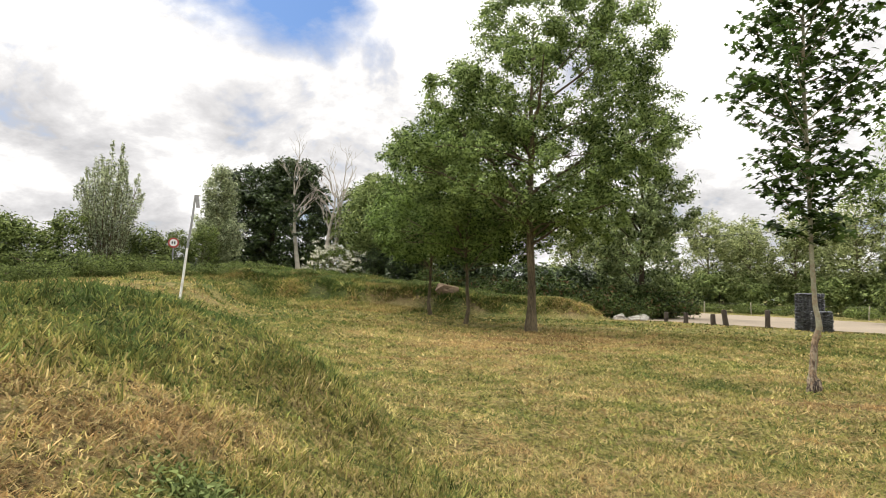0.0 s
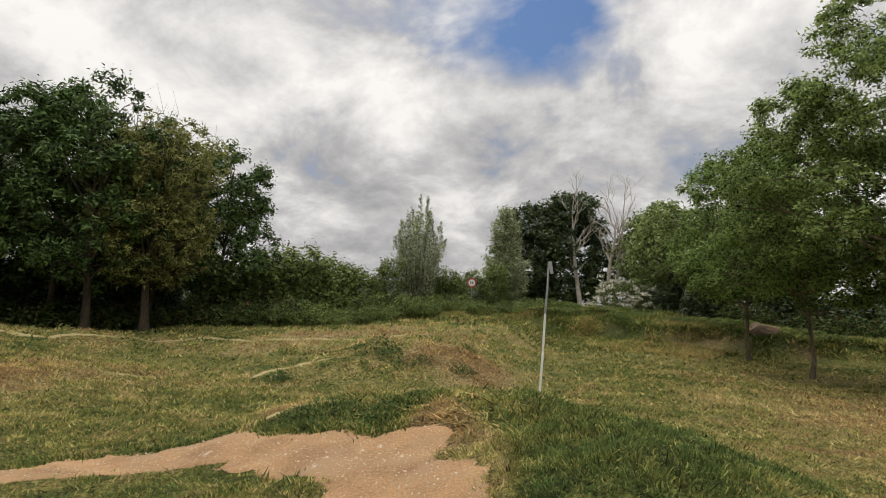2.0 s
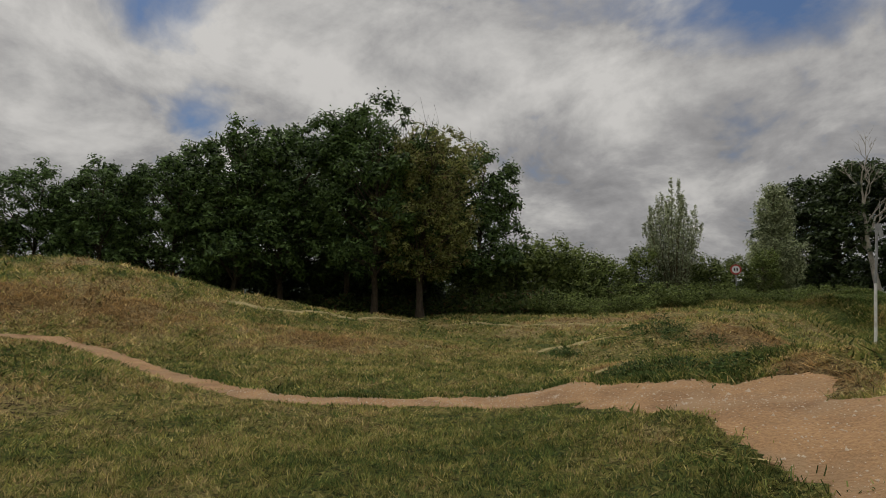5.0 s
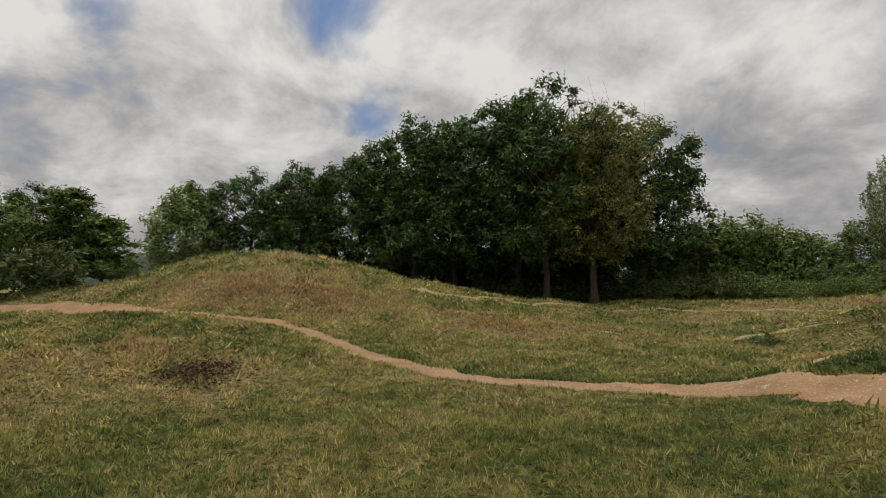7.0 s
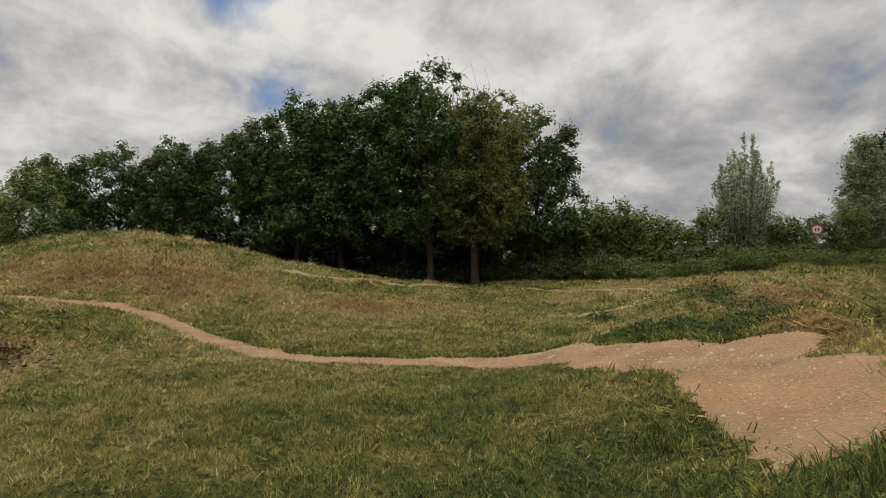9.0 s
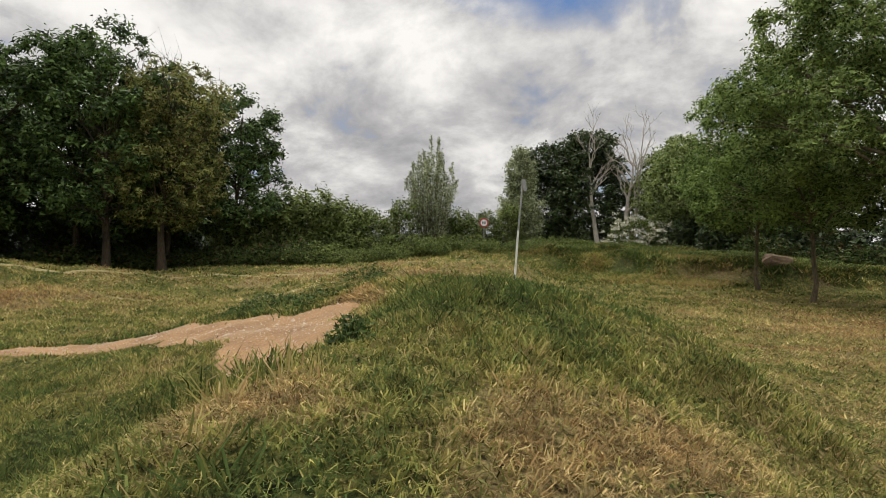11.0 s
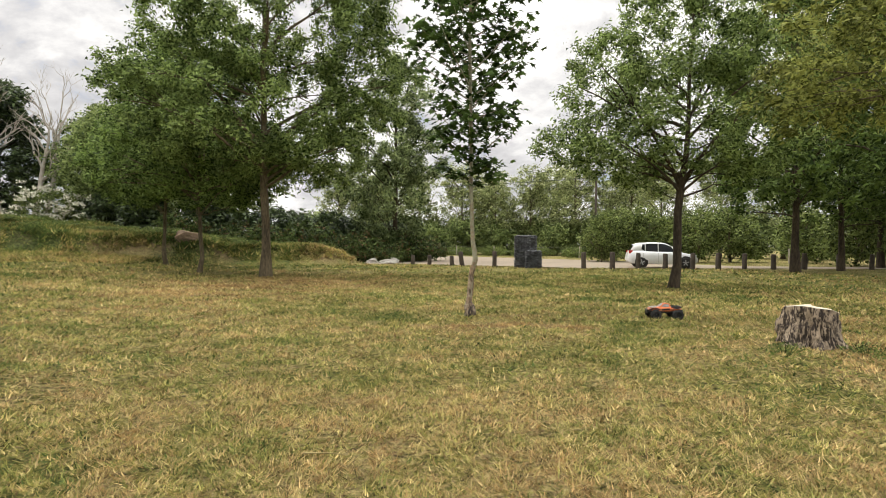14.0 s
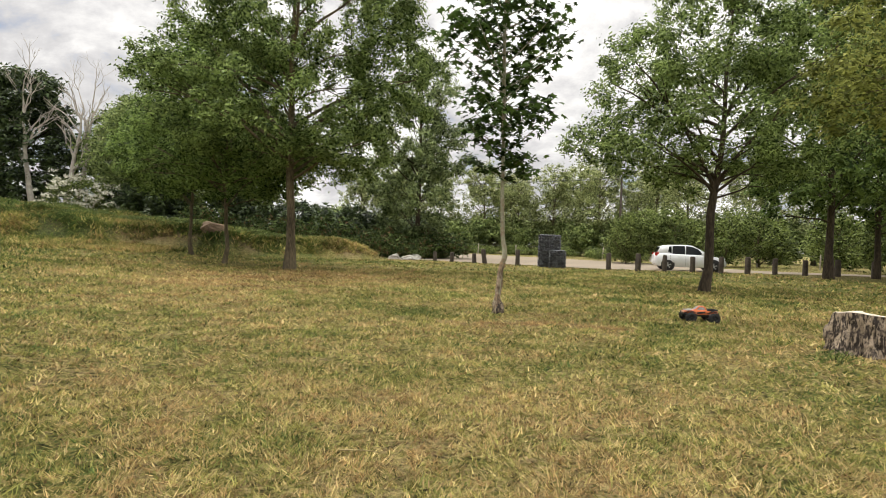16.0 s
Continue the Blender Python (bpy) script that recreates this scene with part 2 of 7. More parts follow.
M_GROUND, M_BLADE = grass_material("grass_ground", False), grass_material("grass_blades", True)
M_DIRT = surface("dry_sandy_dirt", (0.20, 0.11, 0.05), (0.42, 0.248, 0.115), 1.8, 34, 0.95, bump=1.0, stain=(0.30, 0.19, 0.098), sharp=0.14)
M_TRAIL = surface("worn_straw_trail", (0.24, 0.19, 0.08), (0.40, 0.325, 0.15), 5, 24, 0.95, bump=0.8)
M_GRAVEL = surface("pale_gravel", (0.21, 0.167, 0.118), (0.32, 0.262, 0.19), 0.3, 12, 0.95, bump=0.1)
M_PEBBLE = surface("pebble_stone", (0.30, 0.22, 0.15), (0.52, 0.43, 0.32), 3, 40, 0.9)
M_BARK = surface("grey_brown_bark", (0.058, 0.045, 0.028), (0.20, 0.157, 0.095), 3, 22, 0.95, bump=1.0, stretch=0.25, sharp=0.12)
M_BARK_PALE = surface("pale_green_bark", (0.20, 0.20, 0.13), (0.40, 0.38, 0.27), 4, 26, 0.85, bump=0.5, stain=(0.24, 0.16, 0.10))
M_BARK_DARK = surface("dark_bark", (0.028, 0.020, 0.013), (0.098, 0.072, 0.046), 3, 20, 0.95, bump=1.0, stretch=0.25, sharp=0.12)
M_DEADWOOD = surface("bleached_deadwood", (0.34, 0.29, 0.24), (0.60, 0.55, 0.48), 3, 24, 0.9, bump=0.5)
M_STUMP = surface("weathered_stump_bark", (0.026, 0.018, 0.012), (0.35, 0.275, 0.195), 18, 44, 0.95, bump=1.0, stain=(0.045, 0.033, 0.027), stretch=0.25, sharp=0.045)
M_SCAR = surface("flaking_brown_bark", (0.05, 0.032, 0.022), (0.36, 0.25, 0.16), 14, 46, 0.95, bump=1.0, stain=(0.40, 0.33, 0.24), stretch=0.4, sharp=0.09)
M_CUT = surface("sawn_wood_face", (0.50, 0.42, 0.30), (0.74, 0.67, 0.54), 4, 40, 0.85, stain=(0.40, 0.33, 0.25))
M_POST = surface("weathered_post_wood", (0.03, 0.024, 0.019), (0.11, 0.085, 0.065), 3, 30, 0.95, bump=0.8)
M_FENCE = surface("pale_fence_wood", (0.30, 0.26, 0.20), (0.52, 0.47, 0.38), 3, 30, 0.9)
M_SLATE = surface("dark_slate_stone", (0.010, 0.011, 0.014), (0.15, 0.155, 0.17), 6, 20, 0.55, bump=0.8, sharp=0.12)
M_WIRE = surface("galvanised_wire", (0.10, 0.10, 0.10), (0.20, 0.20, 0.20), 10, 60, 0.55, 0.6)
M_WHITEPAINT = surface("chipped_white_paint", (0.62, 0.61, 0.57), (0.82, 0.81, 0.78), 6, 50, 0.55, stain=(0.55, 0.52, 0.46))
M_GREYPOLE = surface("grey_weathered_metal", (0.20, 0.20, 0.20), (0.38, 0.38, 0.37), 5, 50, 0.6, 0.3)
M_SIGNRED = surface("faded_sign_red", (0.42, 0.05, 0.04), (0.55, 0.09, 0.07), 4, 50, 0.5, bump=0.05)
M_SIGNWHITE = surface("sign_white", (0.70, 0.70, 0.68), (0.82, 0.82, 0.80), 4, 50, 0.5, bump=0.05)
M_BLACK = surface("black_plastic", (0.012, 0.012, 0.013), (0.03, 0.03, 0.032), 8, 60, 0.5, bump=0.15)
M_TYRE = surface("black_rubber", (0.010, 0.010, 0.010), (0.028, 0.027, 0.026), 12, 80, 0.85, bump=0.4, stain=(0.06, 0.05, 0.04))
M_ORANGE = surface("orange_shell", (0.62, 0.13, 0.03), (0.80, 0.22, 0.07), 9, 60, 0.35, bump=0.05, stain=(0.70, 0.30, 0.15))
M_SILVER = surface("silver_grey_shell", (0.30, 0.30, 0.31), (0.55, 0.55, 0.56), 10, 50, 0.35, 0.2, bump=0.05)
M_CARWHITE = surface("white_car_paint", (0.72, 0.73, 0.74), (0.80, 0.81, 0.82), 1, 30, 0.25, bump=0.0)
M_RIM = surface("alloy_rim", (0.35, 0.35, 0.36), (0.55, 0.55, 0.56), 6, 40, 0.35, 0.8, bump=0.05)
M_LAMPRED = surface("red_lamp", (0.35, 0.02, 0.02), (0.5, 0.04, 0.03), 4, 40, 0.2, bump=0.0)
M_LAMPCLEAR = surface("clear_lamp", (0.6, 0.6, 0.62), (0.8, 0.8, 0.8), 4, 40, 0.15, bump=0.0)
M_BROWN_ROCK = surface("brown_earthy_rock", (0.10, 0.068, 0.045), (0.27, 0.185, 0.12), 2, 16, 0.95, bump=0.9)
M_ROCK = surface("limestone", (0.22, 0.21, 0.18), (0.48, 0.46, 0.40), 2, 20, 0.9, bump=0.8)
M_HILL = surface("far_wooded_hill", (0.014, 0.024, 0.018), (0.052, 0.068, 0.05), 0.03, 0.16, 1.0, bump=0.0, sharp=0.10)
M_FLOWER = foliage("cream_elder_flower", (0.74, 0.72, 0.55), (0.88, 0.86, 0.74), 0.3)


def glass():
    m, add, link = material("dark_tinted_glass")
    out, sh = add("ShaderNodeOutputMaterial"), add("ShaderNodeBsdfPrincipled", Roughness=0.06)
    sh.inputs["Base Color"].default_value = (0.015, 0.018, 0.02, 1)
    link(sh.outputs[0], out.inputs[0])
    return m


M_GLASS = glass()
L_ASH = foliage("ash_leaves", (0.062, 0.108, 0.027), (0.355, 0.46, 0.15), 0.46)
L_ASH_DEEP = foliage("deep_ash_leaves", (0.042, 0.082, 0.020), (0.29, 0.40, 0.115), 0.44)
L_MAPLE = foliage("maple_leaves", (0.035, 0.065, 0.018), (0.11, 0.185, 0.045), 0.42)
L_OAK = foliage("oak_leaves", (0.018, 0.038, 0.013), (0.155, 0.245, 0.075), 0.2, rough=0.5, gloss=0.14)
L_BROWN = foliage("thin_olive_leaves", (0.11, 0.125, 0.04), (0.40, 0.42, 0.14), 0.4, patch=0.08, patch_colour=(0.28, 0.21, 0.10))
L_DEAD = foliage("withered_leaves", (0.03, 0.02, 0.012), (0.13, 0.08, 0.045), 0.1)
L_BUSH = foliage("hedge_leaves", (0.048, 0.076, 0.020), (0.28, 0.345, 0.105), 0.36)
L_SILVER = foliage("silvery_willow_leaves", (0.21, 0.25, 0.13), (0.55, 0.60, 0.36), 0.42)
L_IVY = foliage("dark_evergreen_leaves", (0.016, 0.034, 0.013), (0.12, 0.17, 0.06), 0.2, rough=0.4, gloss=0.35)
L_FAR = foliage("light_green_far_leaves", (0.14, 0.18, 0.06), (0.52, 0.57, 0.26), 0.42)
L_ALDER = foliage("alder_leaves", (0.06, 0.10, 0.03), (0.42, 0.51, 0.22), 0.42, rough=0.4, gloss=0.2)
L_LIME = foliage("bright_lime_leaves", (0.10, 0.155, 0.045), (0.41, 0.49, 0.185), 0.44)
L_YELLOW = foliage("olive_yellow_leaves", (0.11, 0.135, 0.03), (0.40, 0.43, 0.12), 0.48)
L_SYCAMORE = foliage("sycamore_leaves", (0.038, 0.075, 0.02), (0.21, 0.30, 0.08), 0.38)
L_WEED = foliage("dark_weed_leaves", (0.045, 0.08, 0.025), (0.15, 0.22, 0.07), 0.35)
L_BRAMBLE = foliage("bramble_leaves", (0.03, 0.055, 0.018), (0.15, 0.205, 0.06), 0.32, patch=0.10, patch_colour=(0.17, 0.10, 0.05))


# ---- tools ----
def mesh_from(name, verts, faces, mat=None, smooth=False, attrs=None):
    me = bpy.data.meshes.new(name)
    if isinstance(faces, np.ndarray):
        n, k = faces.shape
        me.vertices.add(len(verts)), me.loops.add(n * k), me.polygons.add(n)
        me.vertices.foreach_set("co", np.asarray(verts, np.float32).ravel())
        me.loops.foreach_set("vertex_index", faces.astype(np.int32).ravel())
        me.polygons.foreach_set("loop_start", np.arange(0, n * k, k, dtype=np.int32))
        me.polygons.foreach_set("loop_total", np.full(n, k, np.int32))
        me.update(calc_edges=True)
    else:
        me.from_pydata([tuple(v) for v in verts], [], faces)
        me.update()
    for key, values in (attrs or {}).items():
        a = me.attributes.new(key, "FLOAT", "POINT")
        a.data.foreach_set("value", np.asarray(values, np.float32))
    if smooth:
        me.polygons.foreach_set("use_smooth", np.ones(len(me.polygons), bool))
    if mat:
        me.materials.append(mat)
    return me


def part(name, data, mat, parent, label="", smooth=False):
    """One mesh object (from a bmesh or a mesh) under a thing or a part."""
    if isinstance(data, bmesh.types.BMesh):
        me = bpy.data.meshes.new(name)
        data.to_mesh(me)
        data.free()
        data = me
    if mat and not data.materials:
        data.materials.append(mat)
    if smooth:
        data.polygons.foreach_set("use_smooth", np.ones(len(data.polygons), bool))
    ob = new(name, data)
    ob.parent = parent
    return tagged(ob, label)


def thing(name, m, label, category, group="", kind=""):
    ob = new(name)
    ob.matrix_world = m
    return tagged(ob, label, category, group, kind)


def box(bm, cx, cy, cz, sx, sy, sz, bevel=0.0, m=None):
    made = bmesh.ops.create_cube(bm, size=1.0)["verts"]
    bmesh.ops.scale(bm, vec=(sx, sy, sz), verts=made)
    if bevel:
        edges = list({e for v in made for e in v.link_edges})
        r = bmesh.ops.bevel(bm, geom=edges, offset=bevel, segments=2, affect="EDGES", profile=0.6)
        made = list({v for f in r["faces"] for v in f.verts} | {v for v in made if v.is_valid})
    bmesh.ops.translate(bm, vec=(cx, cy, cz), verts=made)
    if m:
        bmesh.ops.transform(bm, matrix=m, verts=made)
    return made


def tube(path, radii, sides=6):
    """Vertices and quads of a tube along a path of points, closed at its end."""
    path = np.asarray(path, float)
    n = len(path)
    t = np.gradient(path, axis=0)
    t /= np.linalg.norm(t, axis=1)[:, None] + 1e-9
    ref = np.where(np.abs(t[:, 2:3]) > 0.9, np.array([[1.0, 0, 0]]), np.array([[0, 0, 1.0]]))
    a = np.cross(t, ref)
    a /= np.linalg.norm(a, axis=1)[:, None] + 1e-9
    for k in range(1, n):
        p = a[k - 1] - t[k] * (a[k - 1] @ t[k])
        a[k] = p / (np.linalg.norm(p) + 1e-9)
    b = np.cross(t, a)
    ang = np.arange(sides) * 2 * np.pi / sides
    r = np.asarray(radii, float)
    r = r[:, None] if r.ndim == 1 else r
    ring = path[:, None] + r[..., None] * (np.cos(ang)[None, :, None] * a[:, None] + np.sin(ang)[None, :, None] * b[:, None])
    i, j = np.meshgrid(np.arange(n - 1), np.arange(sides), indexing="ij")
    q = np.stack([i * sides + j, i * sides + (j + 1) % sides, (i + 1) * sides + (j + 1) % sides, (i + 1) * sides + j], -1)
    return ring.reshape(-1, 3), q.reshape(-1, 4)


def joined(pieces):
    vs, fs, o = [], [], 0
    for v, f in pieces:
        vs.append(v), fs.append(f + o)
        o += len(v)
    return np.concatenate(vs), np.concatenate(fs)


def value_noise(x, y, scale, seed):
    """Smooth random field between 0 and 1."""
    x, y = np.asarray(x, float) / scale, np.asarray(y, float) / scale
    xi, yi = np.floor(x).astype(np.int64), np.floor(y).astype(np.int64)
    fx, fy = x - xi, y - yi
    fx, fy = fx * fx * (3 - 2 * fx), fy * fy * (3 - 2 * fy)

    def h(a, b):
        n = (a * 374761393 + b * 668265263 + seed * 974711) & 0x7FFFFFFF
        n = ((n ^ (n >> 13)) * 1274126177) & 0x7FFFFFFF
        return ((n ^ (n >> 16)) & 0xFFFF) / 65535.0
    return (h(xi, yi) * (1 - fx) + h(xi + 1, yi) * fx) * (1 - fy) + (h(xi, yi + 1) * (1 - fx) + h(xi + 1, yi + 1) * fx) * fy


# ---- the ground: lawn at z = 0, earth jumps and banks of the bike track ----
def bump(x, y, cx, cy, rx, ry, turn, h):
    a = radians(turn)
    dx, dy = x - cx, y - cy
    r = ((dx * math.cos(a) + dy * math.sin(a)) / rx) ** 2 + ((dy * math.cos(a) - dx * math.sin(a)) / ry) ** 2
    return h * np.exp(-r - 0.35 * r * r)


def smooth(k):
    k = np.clip(k, 0, 1)
    return k * k * (3 - 2 * k)


def bank_rise(x, y):
    """The steep-faced bank along the far side of the lawn: 0 at its foot, 1 on top."""
    foot = 33.3 + 1.1 * (value_noise(x, x * 0, 4.0, 31) - 0.5) + 0.5 * (value_noise(x, x * 0, 1.1, 32) - 0.5)
    return smooth((y - foot) / 1.25) * (1 - smooth((y - 38.5) / 2.5)) * smooth((x + 15) / 3) * (1 - smooth((x - 7.6) / 3.2))


def ground_z(x, y):
    x, y = np.asarray(x, float), np.asarray(y, float)
    z = 0.3 / (1 + np.exp(np.clip((x + 1.5) / 1.0, -40, 40))) * np.exp(-(np.maximum(np.hypot(x, y) - 60, 0) / 60) ** 2)
    z = z + bump(x, y, -1.0, 1.7, 1.8, 4.5, 10, 1.01)
    z = z + bump(x, y, -3.1, 4.0, 3.0, 2.3, 9, 0.63)
    z = z + bump(x, y, -3.9, 5.8, 1.7, 1.6, -19, 0.67)
    z = z + bump(x, y, -6.5, 6.1, 1.9, 2.4, 0, 0.62)
    # the jumps and the meadow end at the flat lawn along a line past the marker pole
    inland = 1 / (1 + np.exp(np.clip((x + 6.7 + 0.26 * (y - 12)) / 0.45, -40, 40)))
    z = z + inland * bump(x, y, -10.4, 14.6, 3.7, 3.4, 25, 0.98)
    z = z + inland * bump(x, y, -12.1, 22.7, 8.6, 6.0, 33, 1.12)
    z = z + inland * bump(x, y, -18.1, 31.4, 8.9, 8.2, -0, 1.50)
    z = z + bank_rise(x, y) * (1.12 + 0.5 * (value_noise(x, y * 0, 3.5, 33) - 0.5))
    z = z + bump(x, y, -14.8, -4.5, 5.2, 3.6, 19, 0.79)
    z = z + bump(x, y, -25.4, -0.6, 5.3, 7.0, 82, 2.39)
    z = z + bump(x, y, -24.2, 6.0, 5.5, 3.3, 80, 1.11)
    z = z + bump(x, y, -24.4, 19.6, 6.7, 7.4, 0, 0.78)
    z = z + bump(x, y, -25.6, 6.6, 3.2, 3.2, 0, 0.38) + bump(x, y, -25.2, 11.8, 3.4, 2.6, 0, 0.5)
    z = z + bump(x, y, -13.6, 44.2, 15.3, 10.8, -0, 1.76)
    z = z + bump(x, y, -30.4, -6.7, 7.3, 7.2, -0, 1.39)
    z = z + bump(x, y, -18.6, 5.8, 4.4, 3.1, 62, 0.45)
    z = z + bump(x, y, 9.6, 3.8, 1.2, 1.2, 0, 0.13)
    z = z + bump(x, y, 0.15, 4.1, 0.8, 1.0, 0, 0.17)
    z = z + bump(x, y, -1.75, 0.5, 0.5, 0.9, 10, 0.09) + bump(x, y, -0.05, 3.4, 0.7, 1.1, 0, 0.11) + bump(x, y, 0.5, 4.1, 0.6, 0.9, 0, 0.04)
    rough = np.clip(z / 0.5, 0.12, 1)
    z = z + rough * (0.10 * (value_noise(x, y, 1.7, 1) - 0.5) + 0.07 * (value_noise(x, y, 0.6, 2) - 0.5))
    matted = np.clip(z / 0.6, 0, 1) * np.clip((-x - 7) / 2, 0, 1) * (y < 30) * np.clip((-band(x, y, TRACK) - 0.1) / 0.6, 0, 1)
    z = z + matted * (0.15 * (value_noise(x * 0.7 + y * 0.7, 0.5 * (y - x), 0.85, 5) - 0.5) + 0.11 * (value_noise(x, y, 0.45, 6) - 0.5))
    z = z + 0.30 * np.clip((y - 31) / 3, 0, 1) * np.clip(z / 0.8, 0, 1) * (value_noise(x, y, 0.9, 4) - 0.5) * (y < 60) + 0.02 * (value_noise(x, y, 0.35, 3) - 0.5)
    return z


TRACK = [(-2.75, 1.75, 0.34), (-3.25, 2.45, 0.56), (-4.5, 3.45, 0.66), (-5.6, 3.65, 0.5), (-6.5, 3.7, 0.42), (-7.3, 3.75, 0.52), (-8.3, 2.9, 0.45), (-8.7, 1.95, 0.32),
         (-9.5, 1.3, 0.3), (-10.5, 0.6, 0.3), (-11.87, 0.24, 0.32), (-13.5, 0.0, 0.34), (-16.1, -0.45, 0.36), (-17.2, -1.3, 0.36), (-17.2, -2.5, 0.38), (-17.4, -3.8, 0.4), (-21.5, -5.5, 0.4), (-24.5, -7.5, 0.4), (-26, -10.5, 0.4)]
STREAKS = [[(-7.28, 4.32, 0.1), (-7.6, 5.05, 0.1), (-7.3, 5.7, 0.1), (-6.35, 5.6, 0.1), (-5.7, 5.3, 0.1)], [(-14.2, 20.0, 0.5), (-17.5, 19.0, 0.5), (-20, 17.6, 0.4)],
           [(-1.0, 10.1, 0.12), (0.6, 10.7, 0.16), (1.8, 11.5, 0.14), (3.1, 12.9, 0.12), (4.7, 14.4, 0.12), (8.9, 18.3, 0.15)], [(0.4, 19.5, 0.15), (1.8, 17.3, 0.25), (3.6, 15.8, 0.2), (5.2, 13.5, 0.2)], [(4.5, 15.4, 0.15), (7.4, 18.4, 0.2), (8.9, 21.5, 0.2)], [(5.7, 7.2, 0.15), (7.2, 7.0, 0.25), (8.2, 6.4, 0.2)]]
STRAW = [(-4.4, 4.75, 0.2), (-3.95, 4.2, 0.34), (-3.3, 3.5, 0.30), (-2.75, 2.75, 0.20), (-2.4, 2.0, 0.12)]
GRAVEL_NEAR = [(10.5, 34.2), (13.0, 34.0), (17.2, 29.9), (21.0, 26.4), (28, 25.0), (34, 23.9), (45, 21.0)]
GRAVEL_FAR = [(14, 66), (19, 61.4), (24.5, 57), (29.3, 46.3), (32.9, 38.7), (33.5, 27.6), (46, 23.6)]
TRAILS = [([(-7.3, 4.25), (-7.46, 4.77), (-7.26, 5.2), (-6.83, 5.44), (-6.39, 5.53), (-5.9, 5.3)], 0.09), ([(-22.6, 3.9), (-22.7, 4.9), (-22.7, 6.6), (-22.7, 8.4), (-23.0, 11.0), (-23.0, 13.4), (-21.2, 15.7), (-18.0, 17.4), (-14.7, 18.8), (-12.4, 19.4)], 0.14),
          ([(-12.9, 9.9), (-13.7, 11.2), (-13.2, 11.9), (-11.9, 12.3)], 0.11), ([(-16.1, 7.4), (-15.2, 8.35), (-14.5, 9.3)], 0.09)]
LIP = [(-4.2, 4.05, 0.2), (-4.0, 3.8, 0.35), (-4.3, 3.6, 0.5)]


def band(x, y, line):
    """How far a place lies inside a band: above 0 inside it, in metres."""
    best = np.full(np.shape(x), -99.0)
    for (x0, y0, w0), (x1, y1, w1) in zip(line, line[1:]):
        dx, dy = x1 - x0, y1 - y0
        k = np.clip(((x - x0) * dx + (y - y0) * dy) / (dx * dx + dy * dy), 0, 1)
        best = np.maximum(best, w0 + k * (w1 - w0) - np.hypot(x - x0 - k * dx, y - y0 - k * dy))
    return best


def dirt(x, y):
    return np.maximum(band(x, y, TRACK), band(x, y, LIP)) + 0.22 * (value_noise(x, y, 0.45, 8) - 0.5) + 0.16 * (value_noise(x, y, 0.15, 9) - 0.5)


def spot(x, y, cx, cy, r):
    return np.exp(-((x - cx) ** 2 + (y - cy) ** 2) / (r * r))


